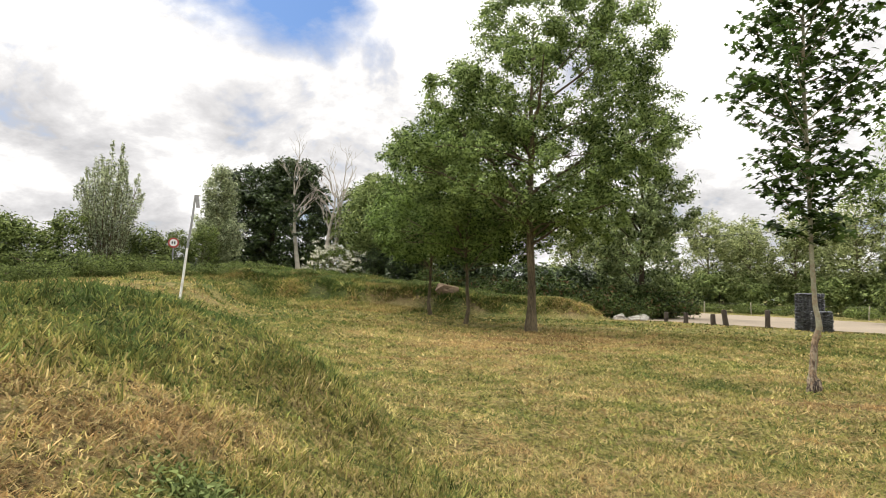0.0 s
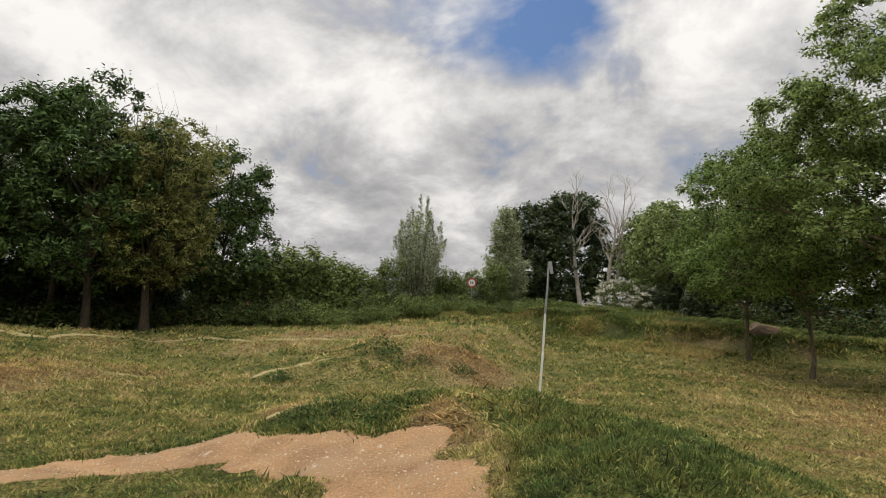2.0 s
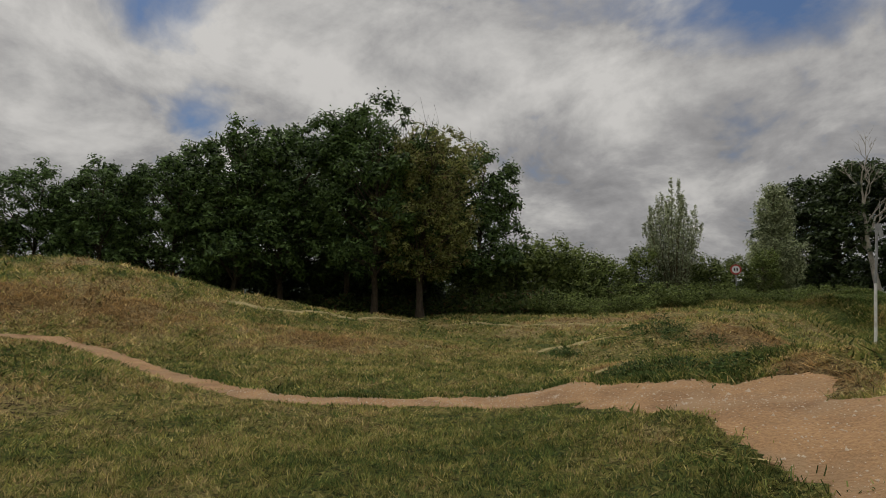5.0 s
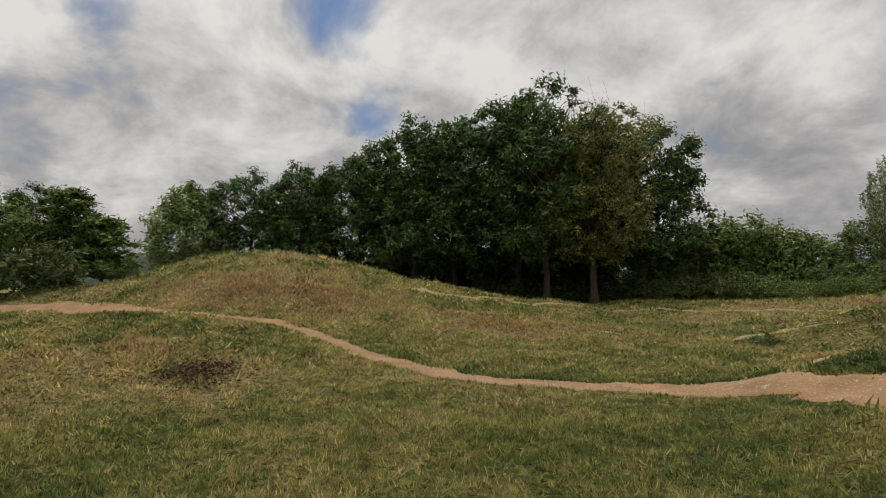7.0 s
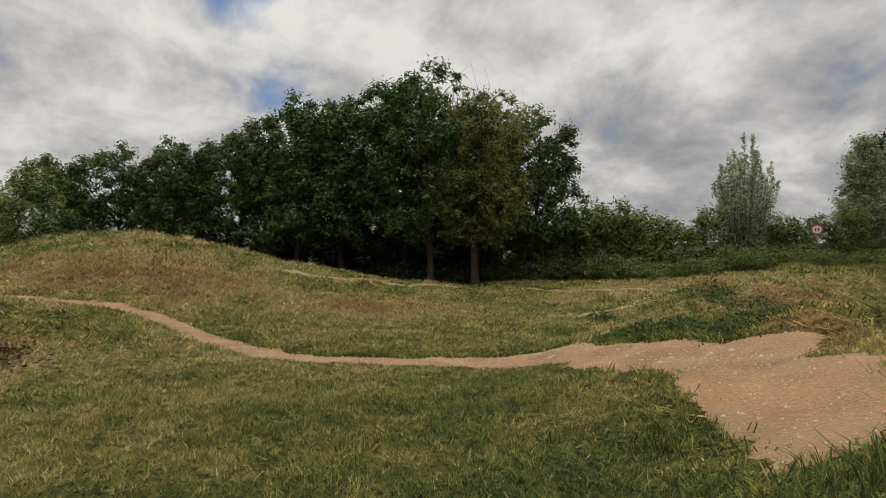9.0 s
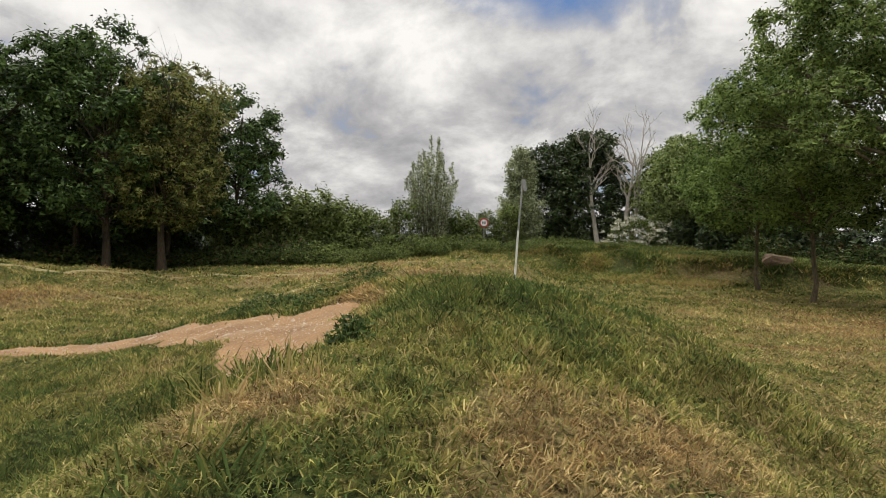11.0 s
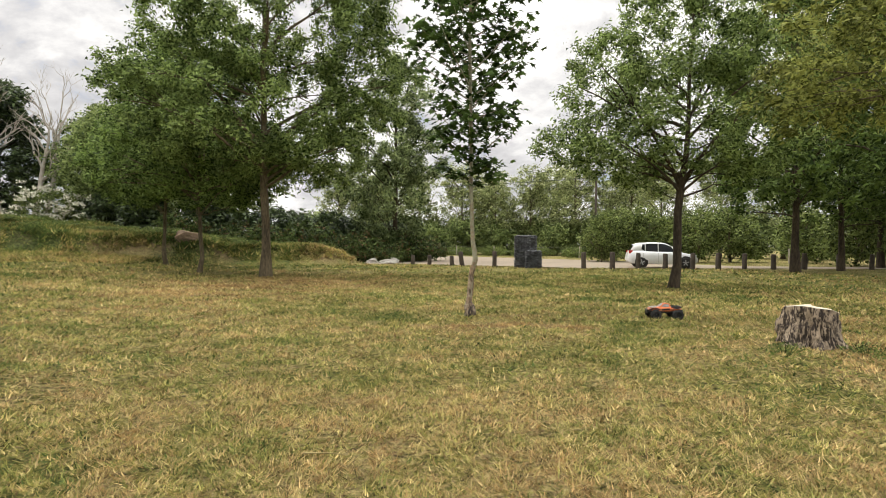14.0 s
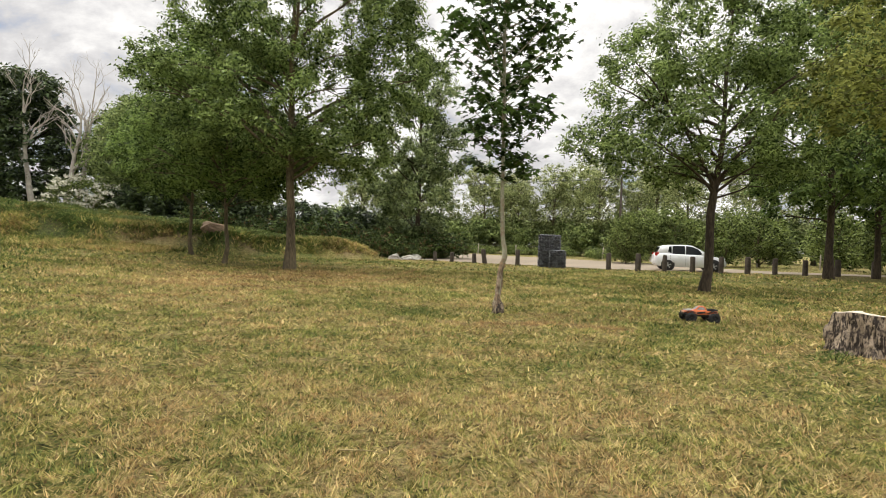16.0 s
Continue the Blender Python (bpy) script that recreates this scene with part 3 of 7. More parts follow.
def dryness(x, y):
    """0 green to 1 straw."""
    d = 0.45 + 0.16 * (value_noise(x, y, 2.3, 21) - 0.5) + 0.26 * (value_noise(x, y, 0.8, 22) - 0.5) + 0.30 * (value_noise(x, y, 0.24, 23) - 0.5)
    lawn = 1 / (1 + np.exp(np.clip(-(x - 0.3 + 0.2 * (y - 4)) / 0.5, -40, 40)))
    d = d + 0.13 * lawn - 0.06 + 0.05 * (1 - lawn) * np.clip((-x - 4) / 3, 0, 1)
    z = ground_z(x, y)
    high = np.clip((z - 0.25) / 0.5, 0, 1) * (1 - np.exp(-((x + 0.8) ** 2 + (y - 2) ** 2) / 9))
    d = d + high * (0.45 * (value_noise(x, y, 1.3, 24) - 0.54) + 0.6 * (value_noise(x * 0.6 + y * 0.8, 0.4 * (y * 0.6 - x * 0.8), 0.28, 25) - 0.5))
    rise = bank_rise(x, y)
    d = d + np.clip(3 * rise, 0, 1) * ((0.50 - 0.22 * rise + 0.7 * (value_noise(x, y, 1.1, 26) + 0.4 * value_noise(x, y, 0.35, 27) - 0.7)) - d)
    # first two spots: greener lawn by the car park, tree shade coloured in
    d = d - 0.18 * spot(x, y, 21, 19, 10) - 0.10 * spot(x, y, 12, 13, 5) - 0.10 * spot(x, y, -1.0, 3.2, 2.4) - 0.07 * (1 - lawn) - 0.05 * spot(x, y, -3.5, -1.5, 3.5) - 0.20 * np.clip((y - 25) / 5, 0, 1) * (x < 11)
    d = d + 0.45 * np.clip(band(x, y, STRAW) / 0.2 + 0.5, 0, 1)
    for line in STREAKS:
        d = d + 0.65 * (0.4 + 0.6 * value_noise(x, y, 0.3, 28)) * np.clip(band(x, y, line) / 0.08 + 0.3, 0, 1)
    for cx, cy, r, k in ((-0.4, 0.9, 0.4, 0.45), (0.1, 1.25, 0.36, 0.45), (0.25, 0.35, 0.45, 0.52), (0.25, 2.15, 0.3, 0.2), (-1.25, 0.36, 0.4, 0.45), (0.45, 1.2, 0.2, -0.35), (1.0, 1.1, 0.6, 0.08), (0.0, 1.75, 0.42, 0.4), (-0.25, 0.45, 0.5, 0.3), (0.6, 1.6, 0.3, 0.1), (0.4, 1.1, 0.16, -0.4), (-0.2, 1.95, 0.14, -0.3), (-10.4, -3.0, 1.6, 0.25), (-10.4, -3.1, 0.5, -0.2), (-8.3, 13.7, 1.5, 0.35), (-9.4, 12.6, 0.9, 0.3), (-6.9, 12.2, 0.9, 0.25), (-20.4, -2.6, 1.4, 0.4), (-20.3, 0.4, 1.4, 0.4), (-17.5, 2.8, 1.2, 0.4), (-16.7, 5.3, 1.4, 0.35), (-21.5, 0.8, 3.2, 0.3),
                         (-4.2, 4.9, 0.7, 0.5), (-18, 6, 2.2, 0.3), (4.2, 17.5, 2.6, 0.4), (1.5, 13.5, 1.6, 0.25), (1.4, 15.4, 1.4, 0.2), (10.6, 3.6, 1.6, 0.35), (-14, 19, 3.2, 0.35), (8.5, 35.5, 2.4, 0.5), (-5, 30, 2.6, 0.25), (-11, -4.5, 2.0, 0.1), (-20.5, -1.5, 2.2, 0.35), (-14.5, 7.5, 2.5, 0.2), (-1.9, 2.9, 0.9, -0.22), (-26.2, 6.4, 2.2, 0.45), (-9.2, 14.0, 1.6, 0.3), (-7.6, 13.2, 1.3, 0.3), (-6.9, 12.3, 0.9, 0.25), (-8.2, 15.2, 1.2, 0.3), (-19, 17, 2.5, 0.25)):
        d = d + k * spot(x, y, cx, cy, r)
    return d


def bare_earth(x, y):
    """1 where the cut face of the far bank shows its soil."""
    k = bank_rise(x, y)
    patch = value_noise(x, y * 0, 2.6, 26) + 0.6 * value_noise(x, y, 0.5, 27) - 0.3
    return np.clip(6 * (k - 0.22), 0, 1) * np.clip((1.0 - k) / 0.3, 0, 1) * np.clip((patch - 0.18) / 0.25, 0, 0.8) * smooth((x + 10) / 3)


def axis(near_lo, near_hi, step, growth, far):
    mid = np.arange(near_lo, near_hi + 1e-6, step)
    up, s, v = [], step, near_hi
    while v < far:
        s *= growth if v < 45 else 1.3
        v += s
        up.append(v)
    down, s, v = [], step, near_lo
    while v > -far:
        s *= growth if v > -45 else 1.3
        v -= s
        down.append(v)
    return np.concatenate([down[::-1], mid, up])


def build_ground():
    xs, ys = axis(-19, 3, 0.15, 1.035, 1800), axis(-5, 8, 0.15, 1.035, 1800)
    X, Y = np.meshgrid(xs, ys, indexing="ij")
    Z = ground_z(X, Y)
    n, m = X.shape
    i, j = np.meshgrid(np.arange(n - 1), np.arange(m - 1), indexing="ij")
    f = np.stack([i * m + j, (i + 1) * m + j, (i + 1) * m + j + 1, i * m + j + 1], -1).reshape(-1, 4)
    v = np.stack([X, Y, Z], -1).reshape(-1, 3)
    me = mesh_from("ground", v, f, M_GROUND, True, {"dry": dryness(X, Y).ravel(), "earth": bare_earth(X, Y).ravel()})
    tagged(new("ground", me), "mown dry summer grass over a lawn and earth mounds", "ground", kind="structure")


def build_track():
    xs, ys = np.arange(-31, -1.2, 0.06), np.arange(-10, 5.4, 0.06)
    X, Y = np.meshgrid(xs, ys, indexing="ij")
    inside = dirt(X, Y)
    Z = ground_z(X, Y) + 0.018 * (value_noise(X, Y, 0.22, 10) - 0.5) + 0.02 * np.clip(inside / 0.15, -1, 1) - 0.004 - 0.05 * np.clip(inside - 0.1, 0, 0.6)
    Z = np.maximum(Z, ground_z(X, Y) + np.where(inside > 0, 0.012, -0.03))
    n, m = X.shape
    i, j = np.meshgrid(np.arange(n - 1), np.arange(m - 1), indexing="ij")
    f = np.stack([i * m + j, (i + 1) * m + j, (i + 1) * m + j + 1, i * m + j + 1], -1).reshape(-1, 4)
    keep = (inside.ravel()[f] > -0.06).any(1)
    f = f[keep]
    used, back = np.unique(f, return_inverse=True)
    v = np.stack([X, Y, Z], -1).reshape(-1, 3)[used]
    me = mesh_from("dirt_track", v, back.reshape(-1, 4), M_DIRT, True)
    tagged(new("dirt_track", me), "bare sandy dirt bike track worn into the grass", "track", kind="structure")
    # small stones lying on it
    rng = np.random.default_rng(5)
    p = rng.uniform((-11, 0, 0), (-1.5, 5, 1), (24000, 3))
    p = p[(dirt(p[:, 0], p[:, 1]) > 0.25 * p[:, 2] ** 2 - 0.05)][:2600]
    base = np.array([(1, 0, 0), (-0.5, 0.87, 0), (-0.5, -0.87, 0), (0.2, 0.1, 0.8)])
    s = rng.gamma(1.5, 0.0035, len(p)) + 0.003
    a = rng.uniform(0, 6.28, len(p))
    rot = np.stack([np.stack([np.cos(a), -np.sin(a), 0 * a], -1), np.stack([np.sin(a), np.cos(a), 0 * a], -1), np.stack([0 * a, 0 * a, 0 * a + 1], -1)], 1)
    q = np.einsum("nij,kj->nki", rot, base) * s[:, None, None] * rng.uniform(0.6, 1.4, (len(p), 1, 3))
    q += np.stack([p[:, 0], p[:, 1], ground_z(p[:, 0], p[:, 1]) + 0.012], -1)[:, None]
    f = (np.arange(len(p))[:, None, None] * 4 + np.array([[0, 1, 3], [1, 2, 3], [2, 0, 3]])[None]).reshape(-1, 3)
    tagged(new("pebbles", mesh_from("pebbles", q.reshape(-1, 3), f, M_PEBBLE)), "small pale pebbles scattered on the dirt track", "gravel", kind="stuff")


def build_trail(line, width, seed):
    """A narrow trail of flattened straw, ragged along its edges."""
    line = np.array(line, float)
    s = np.concatenate([[0], np.cumsum(np.hypot(*np.diff(line, axis=0).T))])
    t = np.linspace(0, s[-1], max(12, int(s[-1] / 0.12)))
    x, y = np.interp(t, s, line[:, 0]), np.interp(t, s, line[:, 1])
    soft = np.ones(7) / 7
    x[3:-3], y[3:-3] = np.convolve(x, soft, "valid"), np.convolve(y, soft, "valid")
    dx, dy = np.gradient(x), np.gradient(y)
    n = np.hypot(dx, dy) + 1e-9
    end = np.clip(np.minimum(t, s[-1] - t) / 0.8, 0.05, 1)
    rows = []
    for k in (-1, -0.4, 0.4, 1):
        w = k * width * end * (0.55 + 0.9 * value_noise(t, t * 0 + 7 * k, 0.3, seed))
        px, py = x - dy / n * w, y + dx / n * w
        rows.append(np.stack([px, py, ground_z(px, py) + (0.022 if abs(k) < 1 else -0.01)], -1))
    v = np.stack(rows, 1).reshape(-1, 3)
    i, j = np.meshgrid(np.arange(len(t) - 1), np.arange(3), indexing="ij")
    f = np.stack([i * 4 + j, i * 4 + j + 1, (i + 1) * 4 + j + 1, (i + 1) * 4 + j], -1).reshape(-1, 4)
    tagged(new("worn_trail", mesh_from("worn_trail", v, f[:, ::-1].copy(), M_TRAIL, True)), "narrow pale trail of flattened straw in the grass", "trail", kind="structure")


def tuft_tone(x, y, grain):
    """Lighter and darker tufts side by side, about as wide as grain (one width, or one for each place)."""
    step = np.log2(np.broadcast_to(grain, np.shape(x)) / 0.05)
    k = np.zeros(np.shape(x))
    for level in range(7):
        w = np.clip(1 - np.abs(step - level), 0, 1)
        if w.any():
            k += w * (0.5 * value_noise(x, y, 0.05 * 2 ** level, 61 + level) + 0.5 * value_noise(x, y, 0.11 * 2 ** level, 71 + level))
    return np.clip(0.30 + 1.7 * (k - 0.5), 0.0, 0.60)


def blades(name, rng, p, height, width, lean, label, dry=0.0, tuft=1, loose=0.03, wild=0.2, patchy=0.0):
    """One mesh of curled grass blades at the places p; with tuft, several spread from each place."""
    height, width = np.broadcast_to(height, len(p)), np.broadcast_to(width, len(p))
    if tuft > 1:
        p, height, width = np.repeat(p, tuft, 0), np.repeat(height, tuft), np.repeat(width, tuft)
        jitter = rng.normal(size=p.shape) * loose * (0.5 + 60 * width[:, None])
        p = p + jitter
        b = np.arctan2(jitter[:, 1], jitter[:, 0]) + rng.normal(size=len(p)) * 0.5
    else:
        b = rng.uniform(0, 2 * np.pi, len(p))
    n = len(p)
    z = ground_z(p[:, 0], p[:, 1]) - 0.008
    h = height * rng.uniform(0.4, 1.35, n)
    a = rng.uniform(0, 2 * np.pi, n)
    w = width * rng.uniform(0.6, 1.3, n)
    side = np.stack([np.cos(a), np.sin(a), 0 * a], -1) * w[:, None] / 2
    k = lean * rng.uniform(0.1, 1.0, n) * h
    curl = rng.normal(size=n) * 0.22 * (h + k)
    tip = np.stack([np.cos(b) * k, np.sin(b) * k, h * np.maximum(0.25, 1 - 0.35 * (k / (h + 1e-6)))], -1)
    mid = tip * np.array([0.40, 0.40, 0.0]) + np.stack([-np.sin(b) * curl, np.cos(b) * curl, h * 0.62], -1)
    root = np.stack([p[:, 0], p[:, 1], z], -1)
    v = np.stack([root - side, root + side, root + mid + side * 0.8, root + mid - side * 0.8, root + tip], 1).reshape(-1, 3)
    o = np.arange(n)[:, None] * 5
    f = np.concatenate([o + np.array([[0, 1, 2]]), o + np.array([[0, 2, 3]]), o + np.array([[3, 2, 4]])])
    d = dryness(p[:, 0], p[:, 1]) + dry + wild * rng.normal(size=n)
    d = np.repeat(d + patchy * (0.7 * value_noise(p[:, 0], p[:, 1], 0.13, 91) + 0.5 * value_noise(p[:, 0], p[:, 1], 0.4, 92) - 0.6), 5)
    me = mesh_from(name, v, f, M_BLADE, False, {"dry": d, "tone": np.repeat(0.55 * tuft_tone(p[:, 0], p[:, 1], np.clip(0.014 * np.hypot(p[:, 0], p[:, 1] + 2), 0.05, 0.4)) + 0.27 * rng.uniform(0, 1, n), 5)})
    return tagged(new(name, me), label, "grass", kind="stuff")


def spikes(name, rng, p, height, width, lean, label, dry=0.0, wild=0.2, grain=0.02, tuft=1, loose=0.0):
    """One mesh of plain pointed blades; with tuft, each place carries several that share a tone and a lean."""
    m = len(p)
    each = lambda a: np.repeat(np.broadcast_to(a, m), tuft)
    way = np.repeat(rng.normal(size=(m, 2)) * lean, tuft, 0)
    tone = 0.30 * tuft_tone(p[:, 0], p[:, 1], np.clip(grain * np.hypot(p[:, 0], p[:, 1] + 2), 0.05, 1.6)) + 0.42 * rng.uniform(0, 1, m)
    tint = dryness(p[:, 0], p[:, 1]) + dry + wild * rng.normal(size=m)
    height, width, tone, tint = each(height), each(width), each(tone), each(tint)
    n = m * tuft
    p = np.repeat(p, tuft, 0) + rng.normal(size=(n, 2)) * each(loose)[:, None]
    h = height * rng.uniform(0.4, 1.4, n)
    a = rng.uniform(0, 2 * np.pi, n)
    side = np.stack([np.cos(a), np.sin(a), 0 * a], -1) * (width * rng.uniform(0.5, 1.4, n))[:, None] / 2
    root = np.stack([p[:, 0], p[:, 1], ground_z(p[:, 0], p[:, 1]) - 0.01], -1)
    tip = root + np.concatenate([(way + 0.35 * lean * rng.normal(size=(n, 2))) * h[:, None], h[:, None]], 1)
    v = np.stack([root - side, root + side, tip], 1).reshape(-1, 3)
    me = mesh_from(name, v, np.arange(3 * n).reshape(-1, 3), M_BLADE, False, {"dry": np.repeat(tint + 0.06 * rng.normal(size=n), 3), "tone": np.repeat(tone, 3)})
    return tagged(new(name, me), label, "grass", kind="stuff")


def scatter(rng, n, lo, hi, keep):
    p = rng.uniform(lo, hi, (n, 2))
    k = keep(p[:, 0], p[:, 1])
    edge_x, edge_y = np.array(GRAVEL_NEAR).T
    k = k * ((p[:, 0] < edge_x[0]) | (p[:, 1] < np.interp(p[:, 0], edge_x, edge_y)))
    p = p[(rng.uniform(0, 1, n) < k) & (dirt(p[:, 0], p[:, 1]) < -0.05 + 0.09 * rng.normal(size=n))]
    for line, width in TRAILS:
        p = p[band(p[:, 0], p[:, 1], [(x, y, width) for x, y in line]) < 0.06 * rng.normal(size=len(p))]
    return p


def mound(x, y):
    """1 on the rough mound beside the lawn, 0 on the mown grass."""
    e = (x - 1.2) + 0.42 * (y - 1.9) - 0.75 * np.exp(-((y - 2.2) / 1.2) ** 2) + 0.5 * (value_noise(x, y, 0.9, 31) - 0.5)
    return (y < 8.5) / (1 + np.exp(np.clip(e / 0.18, -30, 30))) * (1 / (1 + np.exp(np.clip((-x - 3.4 - 0.5 * np.maximum(y - 1, 0)) / 0.4, -30, 30))))


def build_grass():
    rng = np.random.default_rng(11)
    tuft = lambda x, y, w, seed, cut: value_noise(x, y, w, seed) + 0.35 * value_noise(x, y, w * 0.35, seed + 1) > cut
    bare = lambda x, y: dryness(x, y) + 0.5 * (value_noise(x, y, 0.16, 98) - 0.5) + 0.3 * (value_noise(x, y, 0.06, 99) - 0.5) > 0.70
    # mound: matted grass in tufts, taller coarse grass along its edge, dead thatch
    far = lambda x, y: np.hypot(x - 0.3, y + 1.2)
    p = scatter(rng, 66000, (-7, -1.8), (2.6, 11), lambda x, y: mound(x, y) * (1 - 0.86 * bare(x, y)) * (0.45 + 0.55 * tuft(x, y, 0.25, 51, 0.6)) * np.clip((3.4 / (far(x, y) + 0.4)) ** 1.5, 0.06, 1))
    d = far(p[:, 0], p[:, 1])
    blades("rough_grass", rng, p, (0.034 + 0.007 * d) * (0.5 + 0.9 * value_noise(p[:, 0], p[:, 1], 0.5, 41)), 0.0050 + 0.0015 * d, 1.5, "longer green rough grass covering the earth mound", -0.06, 7, 0.035, 0.15, 0.25)
    p = scatter(rng, 11000, (-4, -1.2), (2.0, 7), lambda x, y: (mound(x, y) > 0.3) * (1 - 0.8 * bare(x, y)) * np.clip(1.35 - np.abs(x - 0.9 + 0.42 * (y - 1.9) - 0.4 * np.exp(-((y - 2.2) / 1.2) ** 2)) / 0.9, 0.4, 1) * tuft(x, y, 0.35, 44, 0.7))
    blades("tall_grass", rng, p, 0.115, 0.009, 1.1, "taller tufts of coarse green grass on the mound", -0.12, 6, 0.04)
    p = scatter(rng, 1500, (-3.0, 0.4), (-1.4, 1.9), lambda x, y: np.exp(-((x + y * 0.55 + 1.55 + 0.8 * (y - 0.9) * (y > 0.9)) / 0.3) ** 2) * tuft(x, y, 0.3, 46, 0.6))
    p = p[dirt(p[:, 0], p[:, 1]) < -0.12]
    blades("fringe_grass", rng, p, 0.17, 0.010, 0.7, "tall coarse grass at the edge of the dirt", -0.16, 3, 0.03)
    p = scatter(rng, 460000, (-6, -1.8), (3.2, 9), lambda x, y: mound(x, y) * np.clip((3.2 / (far(x, y) + 0.4)) ** 1.7, 0.05, 1) * (0.16 + 0.84 * bare(x, y)))
    blades("dry_thatch", rng, p, 0.042, 0.0046 + 0.001 * far(p[:, 0], p[:, 1]), 2.2, "flattened straw-coloured dead grass on the mound", 0.08, wild=0.2)
    p = scatter(rng, 300000, (-3.2, -1.8), (3.2, 3.2), lambda x, y: mound(x, y) * np.clip((1.7 / (far(x, y) + 0.2)) ** 1.6, 0, 1) * (0.10 + 0.90 * bare(x, y)))
    spikes("matted_straw", rng, p, 0.030, 0.0046, 2.2, "matted dead straw between the grass on the mound", 0.14 + 0.3 * (value_noise(p[:, 0], p[:, 1], 0.22, 95) - 0.5), 0.2)
    p = scatter(rng, 60000, (-3.2, -1.8), (3.2, 3.2), lambda x, y: mound(x, y) * np.clip((1.7 / (far(x, y) + 0.2)) ** 1.6, 0, 1) * (1 - 0.8 * bare(x, y)) * (0.4 + 0.6 * tuft(x, y, 0.3, 97, 0.55)))
    blades("short_grass", rng, p, 0.042, 0.0055, 1.7, "short green grass growing through straw on the mound", -0.34, wild=0.15)
    p = rng.uniform((-9, 1.2), (-1.6, 5), (40000, 2))
    k = dirt(p[:, 0], p[:, 1])
    p = p[np.abs(k - 0.02) < 0.16 * np.abs(rng.normal(size=len(p))) * (0.35 + 1.3 * spot(p[:, 0], p[:, 1], -3.0, 3.2, 1.3))][:7000]
    q = rng.uniform((-4.8, 1.9), (-1.8, 5.2), (30000, 2))
    q = q[band(q[:, 0], q[:, 1], STRAW) > 0.12 * rng.normal(size=len(q))][:9000]
    p = np.concatenate([p, q])
    blades("straw_litter", rng, p, 0.012, 0.007, 3.6, "dry straw litter along the edge of the dirt", 0.10)
    p = rng.uniform((-13, 0.2), (-4.2, 5.5), (60000, 2))
    k = dirt(p[:, 0], p[:, 1])
    north = band(p[:, 0], p[:, 1] - 0.4, TRACK) > band(p[:, 0], p[:, 1], TRACK)
    patch = spot(p[:, 0], p[:, 1], -6.3, 4.75, 0.75) + spot(p[:, 0], p[:, 1], -5.2, 4.7, 0.5)
    p = p[(k < -0.02) & (rng.uniform(0, 1, len(p)) < np.maximum(0.5 * north * (k > -0.45 * value_noise(p[:, 0], p[:, 1], 0.7, 47)), 0.6 * (patch > 0.4)))][:9000]
    blades("edge_weeds", rng, p, 0.075, 0.022, 1.0, "dark low weeds along the far edge of the dirt", -0.32, 2, 0.05)
    # lawn
    far = lambda x, y: np.hypot(x - 2.8, y + 1.3)
    edge = lambda x, y: (1 - mound(x, y)) * (x > -1.6 - 0.45 * np.maximum(y - 4, 0)) * (0.45 + 0.55 * tuft(x, y, 0.16, 61, 0.6))
    p = scatter(rng, 150000, (-2.2, -2.4), (8.6, 5.4), lambda x, y: edge(x, y) * np.clip((5.9 - far(x, y)) / 0.8, 0, 1) * np.clip((3.4 / (far(x, y) + 0.2)) ** 1.3, 0.05, 1))
    d = far(p[:, 0], p[:, 1])
    spikes("lawn_grass", rng, p, 0.026 + 0.0028 * d, 0.0050 + 0.0018 * d, 0.9, "short mown yellowing lawn grass", 0.12 + 0.5 * (0.7 * value_noise(p[:, 0], p[:, 1], 0.13, 91) + 0.5 * value_noise(p[:, 0], p[:, 1], 0.4, 92) - 0.6), 0.2, 0.010, 5, 0.004 + 0.0045 * d)
    p = scatter(rng, 210000, (-5, -2.4), (20, 22), lambda x, y: edge(x, y) * np.clip((far(x, y) - 5.2) / 0.8, 0, 1) * np.clip((6.6 / (far(x, y) + 0.4)) ** 1.7, 0.02, 1))
    d = far(p[:, 0], p[:, 1])
    spikes("lawn_cover", rng, p, 0.024 + 0.0024 * d, 0.005 + 0.0022 * d, 0.9, "short mown yellowing grass farther over the lawn", 0.04 + 0.7 * (0.6 * value_noise(p[:, 0], p[:, 1], 0.30, 91) + 0.6 * value_noise(p[:, 0], p[:, 1], 0.8, 92) - 0.6), 0.2, 0.02, 5, 0.004 + 0.005 * d)
    p = scatter(rng, 7500, (-1, -2.4), (16, 16), lambda x, y: (1 - mound(x, y)) * tuft(x, y, 1.1, 66, 0.78) * np.clip((5 / (far(x, y) + 0.4)) ** 1.2, 0.05, 1))
    blades("lawn_tufts", rng, p, 0.045, 0.009, 1.3, "greener tufts standing in the mown lawn", -0.28, 6, 0.035)
    # meadow by the track
    far = lambda x, y: np.hypot(x + 1.9, y + 2.8)
    cover = lambda x, y: (1 - mound(x, y)) * (x < -0.3) * (0.4 + 0.6 * tuft(x, y, 0.18, 71, 0.6))
    p = scatter(rng, 135000, (-8.8, -8), (-0.3, 4), lambda x, y: cover(x, y) * np.clip((6.9 - far(x, y)) / 1.0, 0, 1) * np.clip((3.4 / (far(x, y) + 0.2)) ** 1.3, 0.02, 1))
    d = far(p[:, 0], p[:, 1])
    spikes("meadow_grass", rng, p, 0.032 + 0.0034 * d, 0.0050 + 0.0018 * d, 0.6, "mown green meadow grass beside the dirt track", 0.04 + 0.3 * (0.7 * value_noise(p[:, 0], p[:, 1], 0.13, 91) + 0.5 * value_noise(p[:, 0], p[:, 1], 0.4, 92) - 0.6), 0.17, 0.010, 5, 0.004 + 0.004 * d)
